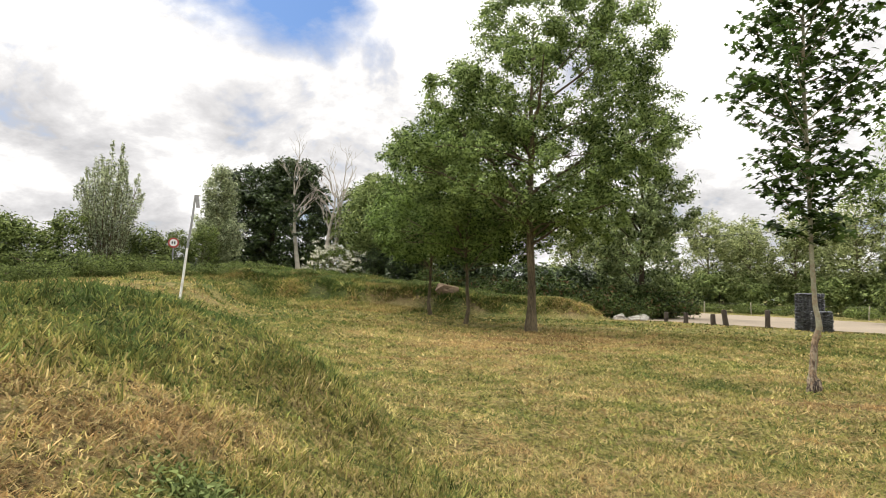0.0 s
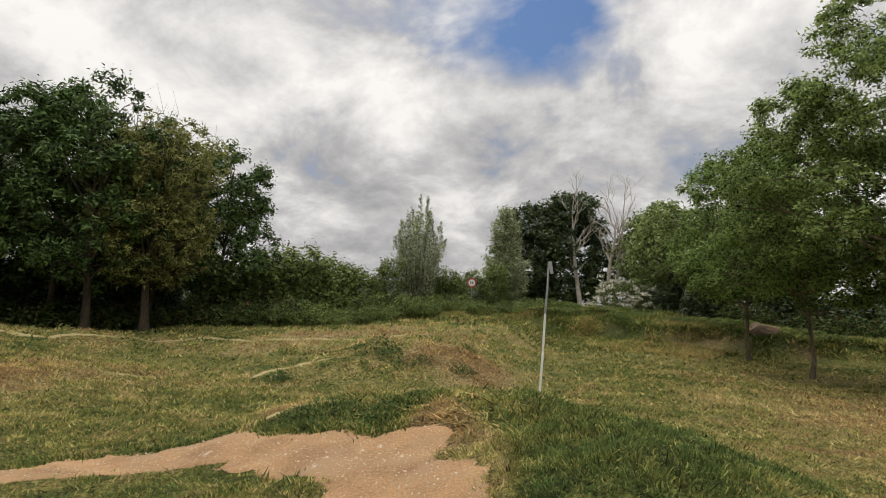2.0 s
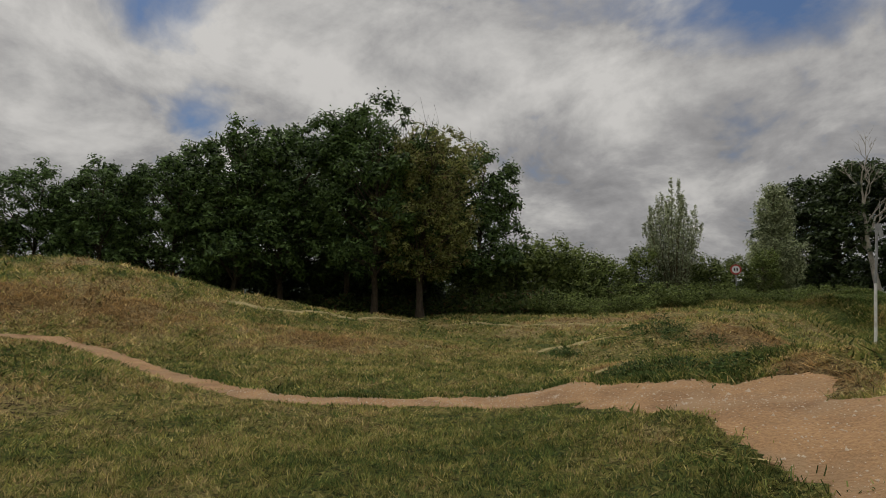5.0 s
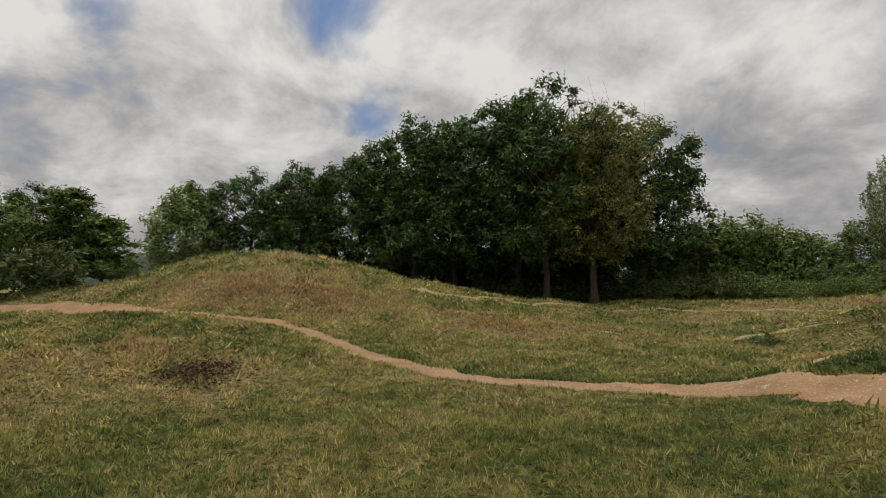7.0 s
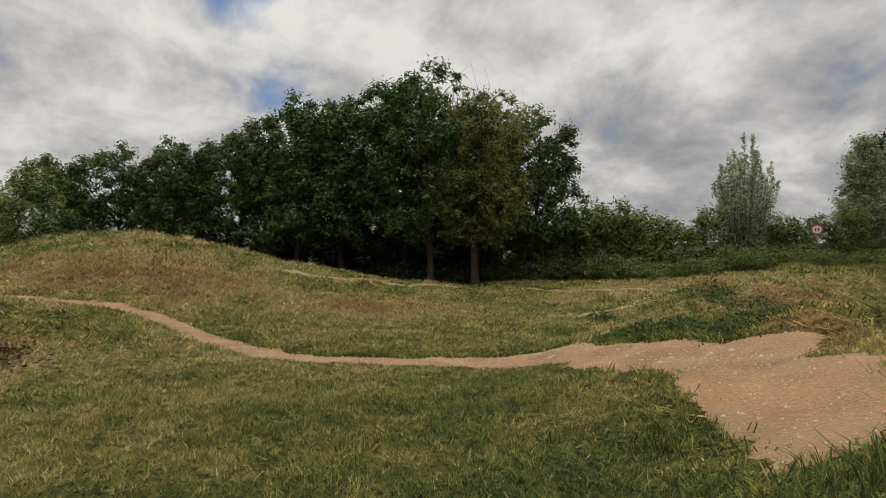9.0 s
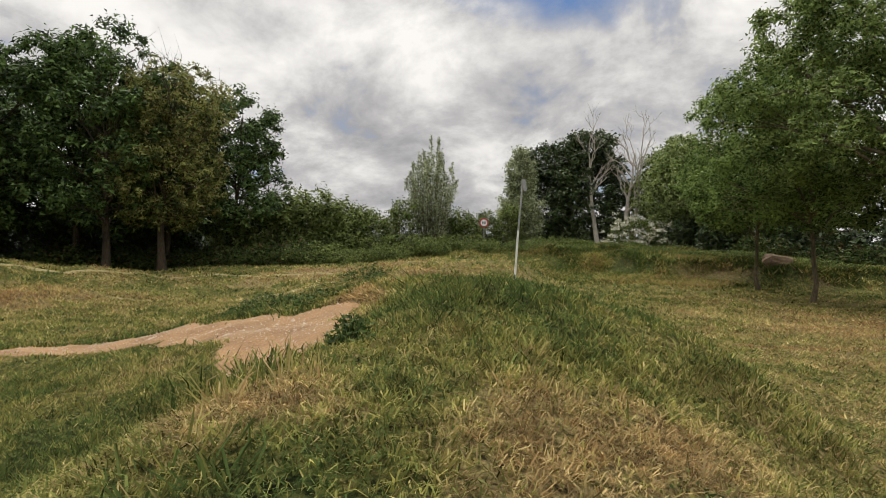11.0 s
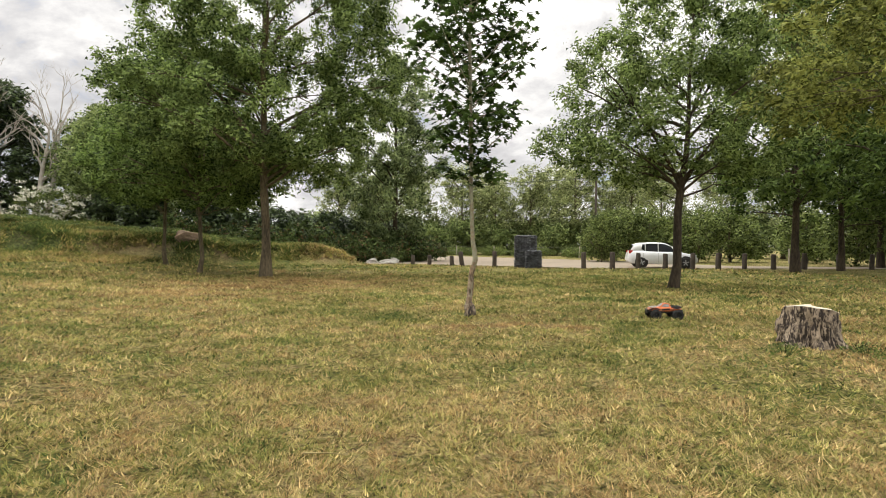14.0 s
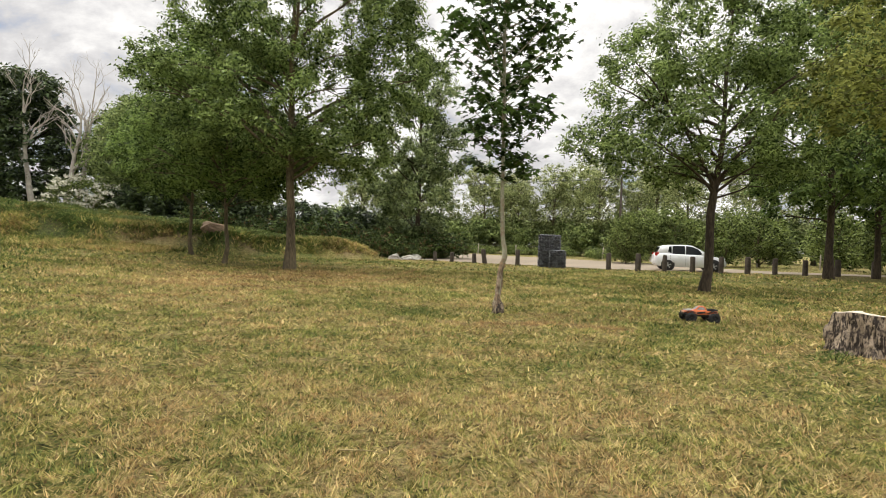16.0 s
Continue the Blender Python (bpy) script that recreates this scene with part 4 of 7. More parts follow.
    p = scatter(rng, 150000, (-24, -9), (-0.3, 10), lambda x, y: cover(x, y) * np.clip((far(x, y) - 5.6) / 1.0, 0, 1) * np.clip((6.5 / (far(x, y) + 0.4)) ** 1.7, 0.02, 1))
    d = far(p[:, 0], p[:, 1])
    spikes("meadow_cover", rng, p, 0.028 + 0.0030 * d, 0.005 + 0.0022 * d, 0.7, "mown grass farther over the meadow and jumps", 0.03 + 0.5 * (0.6 * value_noise(p[:, 0], p[:, 1], 0.30, 93) + 0.6 * value_noise(p[:, 0], p[:, 1], 0.8, 94) - 0.6), 0.18, 0.02, 5, 0.004 + 0.005 * d)
    # farther off
    far = lambda x, y: np.hypot(x + 0.5, y + 1.5)
    p = scatter(rng, 230000, (-32, -10), (30, 40), lambda x, y: np.clip(tuft(x, y, 0.4, 75, 0.55) * (8.5 / (far(x, y) + 1)) ** 1.4 * ((far(x, y) > 10) | ((y > 4) & (far(x, y) > 6))) * (mound(x, y) < 0.5) * ((y < 29.5) | (ground_z(x, y) < 0.25)), 0, 1))
    d, z = far(p[:, 0], p[:, 1]), np.clip(ground_z(p[:, 0], p[:, 1]) / 0.6, 0, 1)
    spikes("far_grass", rng, p, (0.03 + 0.0016 * d) * (1 + 0.7 * z), 0.012 + 0.0024 * d, 0.7, "short dry grass over the farther lawn and banks", 0.0, 0.3, 0.02, 4, 0.005 * d)
    p = scatter(rng, 90000, (-24, 29), (11, 39), lambda x, y: (ground_z(x, y) > 0.25) * (0.34 + 0.6 * (bare_earth(x, y) < 0.3)) * (0.25 + 0.75 * tuft(x, y, 0.8, 78, 0.6)))
    spikes("bank_weeds", rng, p, 0.14 + 0.10 * value_noise(p[:, 0], p[:, 1], 0.7, 79), 0.085, 0.9, "rank grass and weeds along the far bank", 0.10, 0.28, 0.02, 3, 0.12)
    p = scatter(rng, 60000, (-32, -9), (-3, 22), lambda x, y: (ground_z(x, y) > 0.45) * tuft(x, y, 0.9, 88, 0.85) * np.clip(12 / (far(x, y) + 1), 0, 1))
    spikes("bank_tufts", rng, p, 0.11, 0.05, 0.9, "green coarse tufts on the earth jumps", -0.25, 0.2)
    p = scatter(rng, 90000, (-32, -9), (-3, 22), lambda x, y: (ground_z(x, y) > 0.5) * (value_noise(x * 0.6 + y * 0.8, 0.35 * (y * 0.6 - x * 0.8), 0.5, 89) > 0.52) * np.clip(13 / (far(x, y) + 1), 0, 1))
    spikes("bank_straw", rng, p, 0.05, 0.045, 2.4, "combed-over dead straw on the earth jumps", 0.28, 0.22, 0.02, 3, 0.06)


build_ground()
build_track()
for n, (line, width) in enumerate(TRAILS):
    build_trail(line, width, 40 + n)
build_grass()


# ---- trees and shrubs ----
def leaf_mesh(name, rng, centres, size, mat, droop=0.3, facing=None):
    """Small pointed leaves, one triangle each, at the given places; facing turns their upper sides outwards."""
    n = len(centres)
    d = rng.normal(size=(n, 3))
    d[:, 2] = d[:, 2] * 0.6 - droop
    if facing is not None:
        d -= facing * (d * facing).sum(1)[:, None]
    d /= np.linalg.norm(d, axis=1)[:, None] + 1e-9
    s = np.cross(d, rng.normal(size=(n, 3)) if facing is None else facing)
    s /= np.linalg.norm(s, axis=1)[:, None] + 1e-9
    k = (size * rng.uniform(0.6, 1.35, n))[:, None]
    v = np.stack([centres - s * k * 0.25, centres + s * k * 0.25, centres + d * k], 1).reshape(-1, 3)
    return mesh_from(name, v, np.arange(3 * n).reshape(-1, 3), mat)


def maple_mesh(name, rng, centres, size, mat):
    """Large five-lobed leaves hanging flat from their stalks."""
    n = len(centres)
    tips = np.array([(0, 0), (0.42, 0.05), (0.20, 0.30), (0.50, 0.62), (0.15, 0.62), (0.0, 1.0), (-0.15, 0.62), (-0.50, 0.62), (-0.20, 0.30), (-0.42, 0.05)])
    a = rng.uniform(0, 2 * np.pi, n)
    d = np.stack([np.cos(a), np.sin(a), -0.25 - 0.5 * rng.uniform(0, 1, n)], -1)
    d /= np.linalg.norm(d, axis=1)[:, None]
    s = np.cross(d, np.array([[0, 0, 1.0]]) + 0.35 * rng.normal(size=(n, 3)))
    s /= np.linalg.norm(s, axis=1)[:, None]
    k = size * rng.uniform(0.65, 1.25, n)
    nrm = np.cross(s, d)
    v = centres[:, None] + k[:, None, None] * (tips[None, :, :1] * s[:, None] + tips[None, :, 1:] * d[:, None] + (-0.25 * np.abs(tips[None, :, :1])) * nrm[:, None])
    o = np.arange(n)[:, None] * 10
    fan = np.array([[0, 1, 2], [0, 2, 4], [2, 3, 4], [0, 4, 5], [0, 5, 6], [0, 6, 8], [8, 6, 7], [0, 8, 9]])
    return mesh_from(name, v.reshape(-1, 3), np.concatenate([o + t[None] for t in fan]), mat)


def clump_centres(rng, blobs, n):
    """Places in a crown given as ellipsoids (x, y, z, rx, ry, rz), mostly on the outside of their union."""
    b = np.array(blobs, float)
    w = (b[:, 3] * b[:, 4] * b[:, 5]) ** 0.7
    m = 8 * n
    pick = rng.choice(len(b), m, p=w / w.sum())
    d = rng.normal(size=(m, 3))
    d /= np.linalg.norm(d, axis=1)[:, None]
    p = b[pick, :3] + d * (rng.uniform(0.1, 1, m) ** 0.42 * rng.uniform(0.85, 1.1, m))[:, None] * b[pick, 3:]
    depth = np.min(np.linalg.norm((p[:, None] - b[None, :, :3]) / b[None, :, 3:], axis=2), axis=1)
    p = p[rng.uniform(0, 1, m) < np.where(depth > 0.62, 1.0, 0.3)][:n]
    return p


def trunk_path(rng, height, lean, bend, steps=12):
    k = np.linspace(0, 1, steps)
    wob = rng.normal(size=(steps, 2)).cumsum(0) * bend
    wob -= wob[0]
    return np.stack([lean[0] * k ** 0.75 + wob[:, 0], lean[1] * k ** 0.75 + wob[:, 1], height * k - 0.06], -1)


def make_tree(name, label, category, seed, height, radius, blobs, clumps, leaves, spread, leaf, leaf_mat, bark, lean=(0, 0), bend=0.03, limbs=40, fork=0.2, flat=1.05, top=0.86, leafless=0.0, dead_tips=0, big=0, dense=2.6):
    """A tapered trunk with limbs reaching to the clumps, and a crown of many leaves."""
    rng = np.random.default_rng(seed)
    root = thing(name, Matrix.Identity(4), label, category)
    path = trunk_path(rng, height * top, lean, bend)
    k = np.linspace(0, 1, len(path))
    taper = radius * (1 - 0.86 * k ** 0.9) * (1 + 0.35 * np.exp(-k * 34))
    sides = 12
    rr = taper[:, None] * (1 + 0.08 * rng.normal(size=(len(path), sides)))
    v, f = tube(path, rr, sides)
    part("trunk", mesh_from("trunk", v, f, bark, True), None, root)
    clumps, spread = int(dense * clumps), 0.74 * spread
    centres = clump_centres(rng, blobs, clumps)
    centres[:, 2] = np.maximum(centres[:, 2], 0.12)
    pieces = []
    order = rng.permutation(clumps)[:limbs]
    for rank, c in enumerate(centres[order]):
        low = height * (fork + 0.28 * rng.uniform() ** 1.5)
        h = np.clip(c[2] - (0.6 + 0.5 * rng.uniform()) * np.hypot(c[0], c[1]) - 0.3, min(low, max(c[2] - 0.2, height * fork)), height * top * 0.97)
        t = h / (height * top)
        start = np.array([np.interp(t, k, path[:, i]) for i in range(3)])
        r0 = min(np.interp(t, k, taper) * 0.62, 0.008 + 0.012 * np.linalg.norm(c - start))
        s = np.linspace(0, 1, 6)[:, None]
        mid = (start + c) / 2 + np.array([0, 0, 0.12 * np.linalg.norm(c - start)]) + rng.normal(size=3) * 0.12
        line = (1 - s) ** 2 * start + 2 * s * (1 - s) * mid + s ** 2 * c
        line[1:-1] += rng.normal(size=(4, 3)) * 0.04
        if rank < big:
            v, f = tube(line, 1.5 * r0 * (1 - 0.85 * s[:, 0]) + 0.004, 7)
            part("limb", mesh_from("limb", v, f, bark, True), None, root)
        else:
            pieces.append(tube(line, r0 * (1 - 0.85 * s[:, 0]) + 0.004, 5))
        for _ in range(2):
            e = line[3] + (c - start) * 0.25 + rng.normal(size=3) * spread * 0.9
            twig = np.linspace(0, 1, 4)[:, None] * (e - line[3]) + line[3]
            pieces.append(tube(twig, np.array([0.35, 0.25, 0.15, 0.05]) * r0 + 0.003, 4))
    for _ in range(dead_tips):
        b = blobs[0]
        base = np.array([b[0], b[1], height * 0.7]) + rng.normal(size=3) * np.array([b[3] * 0.35, b[4] * 0.35, 0.5])
        e = base + np.array([rng.normal() * 0.5, rng.normal() * 0.4, height * (0.10 + 0.13 * rng.uniform())])
        s = np.linspace(0, 1, 5)[:, None]
        line = base + s * (e - base) + rng.normal(size=(5, 3)) * 0.1
        pieces.append(tube(line, 0.022 * (1 - 0.8 * s[:, 0]), 4))
        for q in range(3):
            o = line[1 + q]
            pieces.append(tube(np.stack([o, o + rng.normal(size=3) * 0.3 + (0, 0, 0.35), o + rng.normal(size=3) * 0.45 + (0, 0, 0.9)]), np.array([0.011, 0.008, 0.004]), 4))
    if pieces:
        v, f = joined(pieces)
        tagged(part("branchwork", mesh_from("branchwork", v, f, bark, True), None, root), kind="stuff")
    leafy = centres[rng.uniform(0, 1, clumps) >= leafless]
    leaves, leaf = 2 * leaves, 0.75 * leaf
    pick = rng.integers(0, len(leafy), leaves)
    size_of = rng.uniform(0.55, 1.3, len(leafy))
    way = rng.normal(size=(leaves, 3))
    way[:, 2] = np.where(way[:, 2] < -0.5, -way[:, 2], way[:, 2])
    way /= np.linalg.norm(way, axis=1)[:, None]
    ragged = 1 + 0.45 * np.sin(way[:, 0] * 7 + pick) * np.sin(way[:, 1] * 6 + 2 * pick)
    off = way * (rng.uniform(0, 1, leaves) ** 0.5 * ragged * 1.55 * size_of[pick])[:, None] * spread * np.array([1, 1, flat])
    pts = leafy[pick] + off
    pts[:, 2] = np.maximum(pts[:, 2], 0.05)
    face = way + np.array([0, 0, 0.35]) + 0.6 * rng.normal(size=(leaves, 3))
    face /= np.linalg.norm(face, axis=1)[:, None]
    me = leaf_mesh("crown", rng, pts, leaf, leaf_mat, 0.3, face)
    part("crown", me, None, root)
    return root


def put(ob, x, y, turn=0.0, s=1.0, sz=None, sink=0.05):
    z = float(ground_z(x, y)) - sink
    return Matrix.Translation((x, y, z)) @ Matrix.Rotation(radians(turn), 4, "Z") @ Matrix.Diagonal((s, s, sz or s, 1))


def plant(ob, x, y, turn=0.0, s=1.0, sz=None):
    ob.matrix_world = put(ob, x, y, turn, s, sz)
    return ob


def again(ob, x, y, turn=0.0, s=1.0, sz=None, label="", group=""):
    c = copy_thing(ob, put(ob, x, y, turn, s, sz) @ Matrix.Diagonal((1 / ob.scale[0], 1 / ob.scale[1], 1 / ob.scale[2], 1)))
    return tagged(c, label, group=group)


# trees standing on the lawn
ash = make_tree("ash_tree", "tall airy green ash tree with straight brown trunk", "tree", 3, 14.2, 0.195,
                [(0, 0, 5.9, 4.3, 4.3, 2.4), (1.4, 0.5, 4.6, 2.6, 2.6, 1.3), (0.4, 0, 9.4, 4.0, 4.0, 2.6), (0.2, 0, 12.2, 2.8, 2.8, 1.9), (-3.0, 0.3, 5.6, 2.0, 2.0, 1.5), (3.9, 0.0, 7.6, 2.1, 2.2, 2.3), (3.6, 0, 10.8, 1.9, 1.9, 2.6), (-2.9, 0, 9.0, 1.6, 1.8, 1.5), (-4.6, 0, 7.0, 1.1, 1.2, 1.0)],
                330, 56000, 0.40, 0.185, L_ASH, M_BARK, limbs=36, fork=0.24, big=6)
plant(ash, 3.87, 20.9, 0)
small_ash = make_tree("ash_tree", "smaller green ash tree with a thin forked trunk", "tree", 4, 9.8, 0.09,
                      [(0, 0, 4.9, 3.5, 3.5, 2.4), (0.0, 0.3, 7.6, 2.6, 2.6, 2.0), (-2.2, 0, 4.2, 2.2, 2.2, 1.6), (1.8, 0, 4.0, 1.8, 1.8, 1.4)], 190, 24000, 0.38, 0.19, L_ASH_DEEP, M_BARK, lean=(0.2, 0), bend=0.06, limbs=34, fork=0.24, big=3)
plant(small_ash, 1.34, 24.4, 0, 1.03)
again(small_ash, -0.63, 30.86, 140, 1.12, label="green ash tree with a thin trunk near the earth bank")
leaning = make_tree("ash_tree", "airy green ash tree with a leaning dark trunk", "tree", 8, 10.4, 0.15,
                    [(0.2, 0, 5.2, 2.7, 2.7, 2.2), (0.1, 0, 7.6, 2.3, 2.3, 1.9), (-1.6, 0.9, 4.2, 1.9, 1.9, 1.0), (2.3, -1.0, 4.4, 1.7, 1.7, 1.2), (0.2, 0, 9.3, 1.3, 1.3, 1.0), (2.6, -1.2, 6.6, 1.6, 1.6, 1.7), (-1.9, 0.9, 6.3, 1.6, 1.6, 1.6), (-2.9, 1.4, 4.6, 1.3, 1.3, 0.8)],
                    210, 30000, 0.36, 0.155, L_ASH, M_BARK_DARK, lean=(0.9, -0.5), bend=0.07, limbs=30, fork=0.27, big=5)
plant(leaning, 15.5, 12.8)
yellow = make_tree("field_maple_tree", "olive-yellow leaved tree with a slender ivied trunk", "tree", 12, 9.5, 0.066,
                   [(0, 0, 5.4, 2.9, 2.9, 2.1), (0, 0, 7.8, 2.3, 2.3, 1.8), (-1.6, 0.6, 4.1, 1.6, 1.6, 0.9)], 180, 24000, 0.27, 0.12, L_YELLOW, M_BARK, bend=0.04, limbs=34, fork=0.40, big=4)
rng_ivy = np.random.default_rng(13)
ivy_h = rng_ivy.uniform(0, 1, 330) ** 1.3 * 2.6
ivy_a = rng_ivy.uniform(0, 6.28, 330)
ivy_out = np.stack([np.cos(ivy_a), np.sin(ivy_a), 0 * ivy_a], -1)
part("ivy", leaf_mesh("ivy", rng_ivy, ivy_out * (0.075 + 0.05 * rng_ivy.uniform(0, 1, 330) * np.exp(-ivy_h))[:, None] + np.stack([0 * ivy_h, 0 * ivy_h, ivy_h], -1), 0.06, L_BRAMBLE, 0.5, ivy_out), None, yellow, "ivy leaves climbing the lower trunk")
plant(yellow, 14.15, 4.78)


def build_sapling():
    """Young maple: swollen scarred base, kinked pale trunk, tiers of big leaves."""
    root = thing("maple_sapling", put(None, 6.96, 8.27, 0, 1, sink=0.03), "young maple sapling with a kinked pale trunk and dark leaves", "tree")
    rng = np.random.default_rng(17)
    # a kink to the side above the scarred foot, then straight up
    z = np.array([0, 0.05, 0.14, 0.24, 0.32, 0.55, 0.8, 0.95, 1.05, 1.2, 1.4, 2.2, 3.5, 5.0, 6.6, 7.9])
    x = np.array([0, 0, 0.01, 0, -0.01, 0.01, 0.03, 0.07, 0.10, 0.09, 0.05, 0.02, 0.0, -0.04, -0.02, 0.02])
    r = np.array([0.09, 0.095, 0.085, 0.07, 0.052, 0.046, 0.042, 0.046, 0.050, 0.041, 0.037, 0.035, 0.031, 0.03, 0.018, 0.006])
    path = np.stack([x * 0.85, -x * 0.5, z], -1)
    rr = r[:, None] * (1 + np.where(z < 0.3, 0.16, 0.04)[:, None] * rng.normal(size=(16, 10)))
    v, f = tube(path, rr, 10)
    part("trunk", mesh_from("trunk", v, f, M_BARK_PALE, True), None, root)
    rings = [(tube(np.array([(0.0, 0, 0.02), (0, 0, 0.1), (0.0, 0, 0.22), (0, 0, 0.27)]), np.array([0.105, 0.11, 0.088, 0.06])[:, None] * (1 + 0.2 * rng.normal(size=(4, 12))), 12))]
    v, f = joined(rings)
    part("scarred_foot", mesh_from("scarred_foot", v, f, M_STUMP, True), None, root, "rough swollen scarred bark at the foot")
    low = z < 1.0
    v, f = tube(path[low], (r[low] + 0.006)[:, None] * (1 + 0.13 * rng.normal(size=(low.sum(), 12))), 12)
    part("lower_bark", mesh_from("lower_bark", v, f, M_SCAR, False), None, root, "brown flaking scarred bark on the lower trunk")
    pts = []
    for n in range(64):
        h = 2.35 + 5.2 * (n / 64) ** 0.9
        a = n * 2.4 + rng.normal() * 0.3
        reach = (0.62 + 0.62 * math.sin(math.pi * min(1, (h - 2.1) / 5.6))) * rng.uniform(0.6, 1.0)
        rise = rng.uniform(0.35, 0.95)
        s = np.linspace(0, 1, 6)[:, None]
        tip = np.array([math.cos(a) * reach, math.sin(a) * reach, rise * reach])
        start = np.array([np.interp(h, z, path[:, 0]), np.interp(h, z, path[:, 1]), h])
        line = start + s * tip + np.array([0, 0, -0.2]) * s * (1 - s) * reach
        v, f = tube(line, 0.016 * (1 - 0.8 * s[:, 0]), 5)
        part("branch", mesh_from("branch", v, f, M_BARK_PALE, True), None, root)
        for q in range(62):
            w = rng.uniform(0.22, 1.05)
            pts.append(start + w * tip + rng.normal(size=3) * np.array([0.12, 0.12, 0.05]))
    part("crown", maple_mesh("crown", rng, np.array(pts), 0.145, L_MAPLE), None, root, "dark lobed maple leaves in tiers")


build_sapling()

# the dark wood behind the track
oak_a = make_tree("oak_tree", "dense dark green oak tree at the wood's edge", "tree", 21, 12.6, 0.20,
                  [(0, 0, 5.0, 3.3, 3.3, 2.8), (0.2, 0, 8.2, 3.0, 3.0, 2.8), (0, 0, 10.5, 1.8, 1.8, 1.5), (-1.9, 0.8, 4.2, 2.2, 2.2, 1.8), (1.9, 0, 6.2, 2, 2, 2.0), (-2.0, -1.2, 9.6, 1.7, 1.7, 1.6)], 190, 12500, 0.46, 0.30, L_OAK, M_BARK_DARK, limbs=50, fork=0.18, dense=1.5)
oak_b = make_tree("oak_tree", "broad dark green oak tree at the wood's edge", "tree", 22, 10.8, 0.17,
                  [(0, 0, 4.4, 3.6, 3.6, 2.6), (-0.8, 0, 7.4, 2.9, 2.9, 2.4), (1.4, 0, 8.0, 2.0, 2.0, 1.9), (0.4, 0, 9.4, 1.6, 1.6, 1.2)], 180, 12000, 0.46, 0.30, L_OAK, M_BARK_DARK, lean=(0.5, 0), limbs=50, fork=0.18, dense=1.5)
thin_oak = make_tree("oak_tree", "thinning half-dead olive oak with bare twigs on top", "tree", 23, 11.6, 0.20,
                     [(0, 0, 4.8, 3.0, 3.0, 2.9), (0.5, 0.4, 8.0, 2.7, 2.7, 2.2)], 250, 10500, 0.34, 0.24, L_BROWN, M_BARK_DARK, limbs=90, fork=0.18, leafless=0.1, dead_tips=34)
plant(oak_a, -29.3, 14.95, 0, 1.1)
plant(oak_b, -35.2, 8.9, 30, 1.12)
plant(thin_oak, -27.4, 16.8, 0, 1.06, 1.08)
for x, y, turn, s in ((-33.4, 15.6, 80, 1.13), (-34.8, 18.5, 160, 0.95), (-38.5, 13.5, 250, 0.98), (-31.4, 20.2, 310, 0.95)):
    again(oak_a, x, y, turn, s)
for x, y, turn, s in ((-34.6, 11.7, 200, 1.16), (-29.9, 18.5, 90, 1.1), (-37.6, 2.4, 10, 0.84), (-36.8, 5.9, 140, 0.94), (-28.9, 22.2, 60, 1.06), (-42, 10, 60, 1.0)):
    again(oak_b, x, y, turn, s)
lime = make_tree("lime_tree", "rounded pale green tree beyond the grassy mound", "tree", 24, 9.0, 0.2,
                 [(0, 0, 4.6, 2.9, 2.9, 3.2), (0, 0, 7.0, 1.8, 1.8, 1.7)], 190, 9500, 0.42, 0.31, L_LIME, M_BARK, limbs=40, fork=0.15)
plant(lime, -39.4, -3.9, 0, 0.86)
again(lime, -7.6, 48.4, 60, 1.1, label="mid-green tree behind the flowering elder")
again(lime, -5.6, 44.0, 140, 1.08, label="mid-green tree behind the earth bank")
again(lime, -2.2, 42.0, 200, 1.02, label="mid-green tree behind the earth bank")
again(lime, 1.5, 43.5, 260, 1.1, label="mid-green tree behind the earth bank")
again(oak_a, -35.9, -11.0, 30, 0.50, label="rounded dark green oak beyond the low mound")
again(oak_b, -35.0, -14.5, 100, 0.72)
again(oak_b, -39.5, -0.6, 100, 0.82)
again(oak_a, -42.6, 3.4, 220, 0.8)

# hedge of shrubs between the wood and the road sign
bush_a = make_tree("shrub", "tangled green hedge shrub", "shrub", 31, 4.2, 0.07, [(0, 0, 1.9, 2.0, 2.0, 1.7), (0.7, 0, 3.0, 1.3, 1.3, 1.1), (-1.3, 0, 1.0, 1.4, 1.4, 1.0)], 150, 2900, 0.36, 0.28, L_BUSH, M_BARK, limbs=18, fork=0.05)
bush_b = make_tree("shrub", "leafy green hedge shrub with upright stems", "shrub", 32, 5.0, 0.07, [(0, 0, 2.2, 1.7, 1.7, 2.1), (0.3, 0, 4.0, 1.1, 1.1, 0.9)], 150, 2900, 0.36, 0.26, L_BUSH, M_BARK, limbs=24, fork=0.05)
bramble = make_tree("bramble_bush", "low dark bramble thicket", "shrub", 33, 1.6, 0.03, [(0, 0, 0.7, 1.8, 1.5, 0.75), (0.9, 0.4, 0.9, 1.1, 1.1, 0.7)], 110, 1300, 0.30, 0.26, L_BRAMBLE, M_BARK, limbs=6, fork=0.05)
ivy_mass = make_tree("evergreen_bush", "dense dark evergreen thicket", "shrub", 34, 3.6, 0.06, [(0, 0, 1.6, 2.4, 2.0, 1.6), (1.0, 0, 2.5, 1.5, 1.5, 1.1)], 150, 2700, 0.34, 0.40, L_IVY, M_BARK_DARK, limbs=12, fork=0.05)
plant(bush_a, -26.4, 26.2, 0, 1.3)
plant(bush_b, -22.6, 31.4, 0, 0.85)
plant(bramble, -24.6, 22.4, 0, 1.0)
plant(ivy_mass, 4.0, 41.0, 0, 1.0)
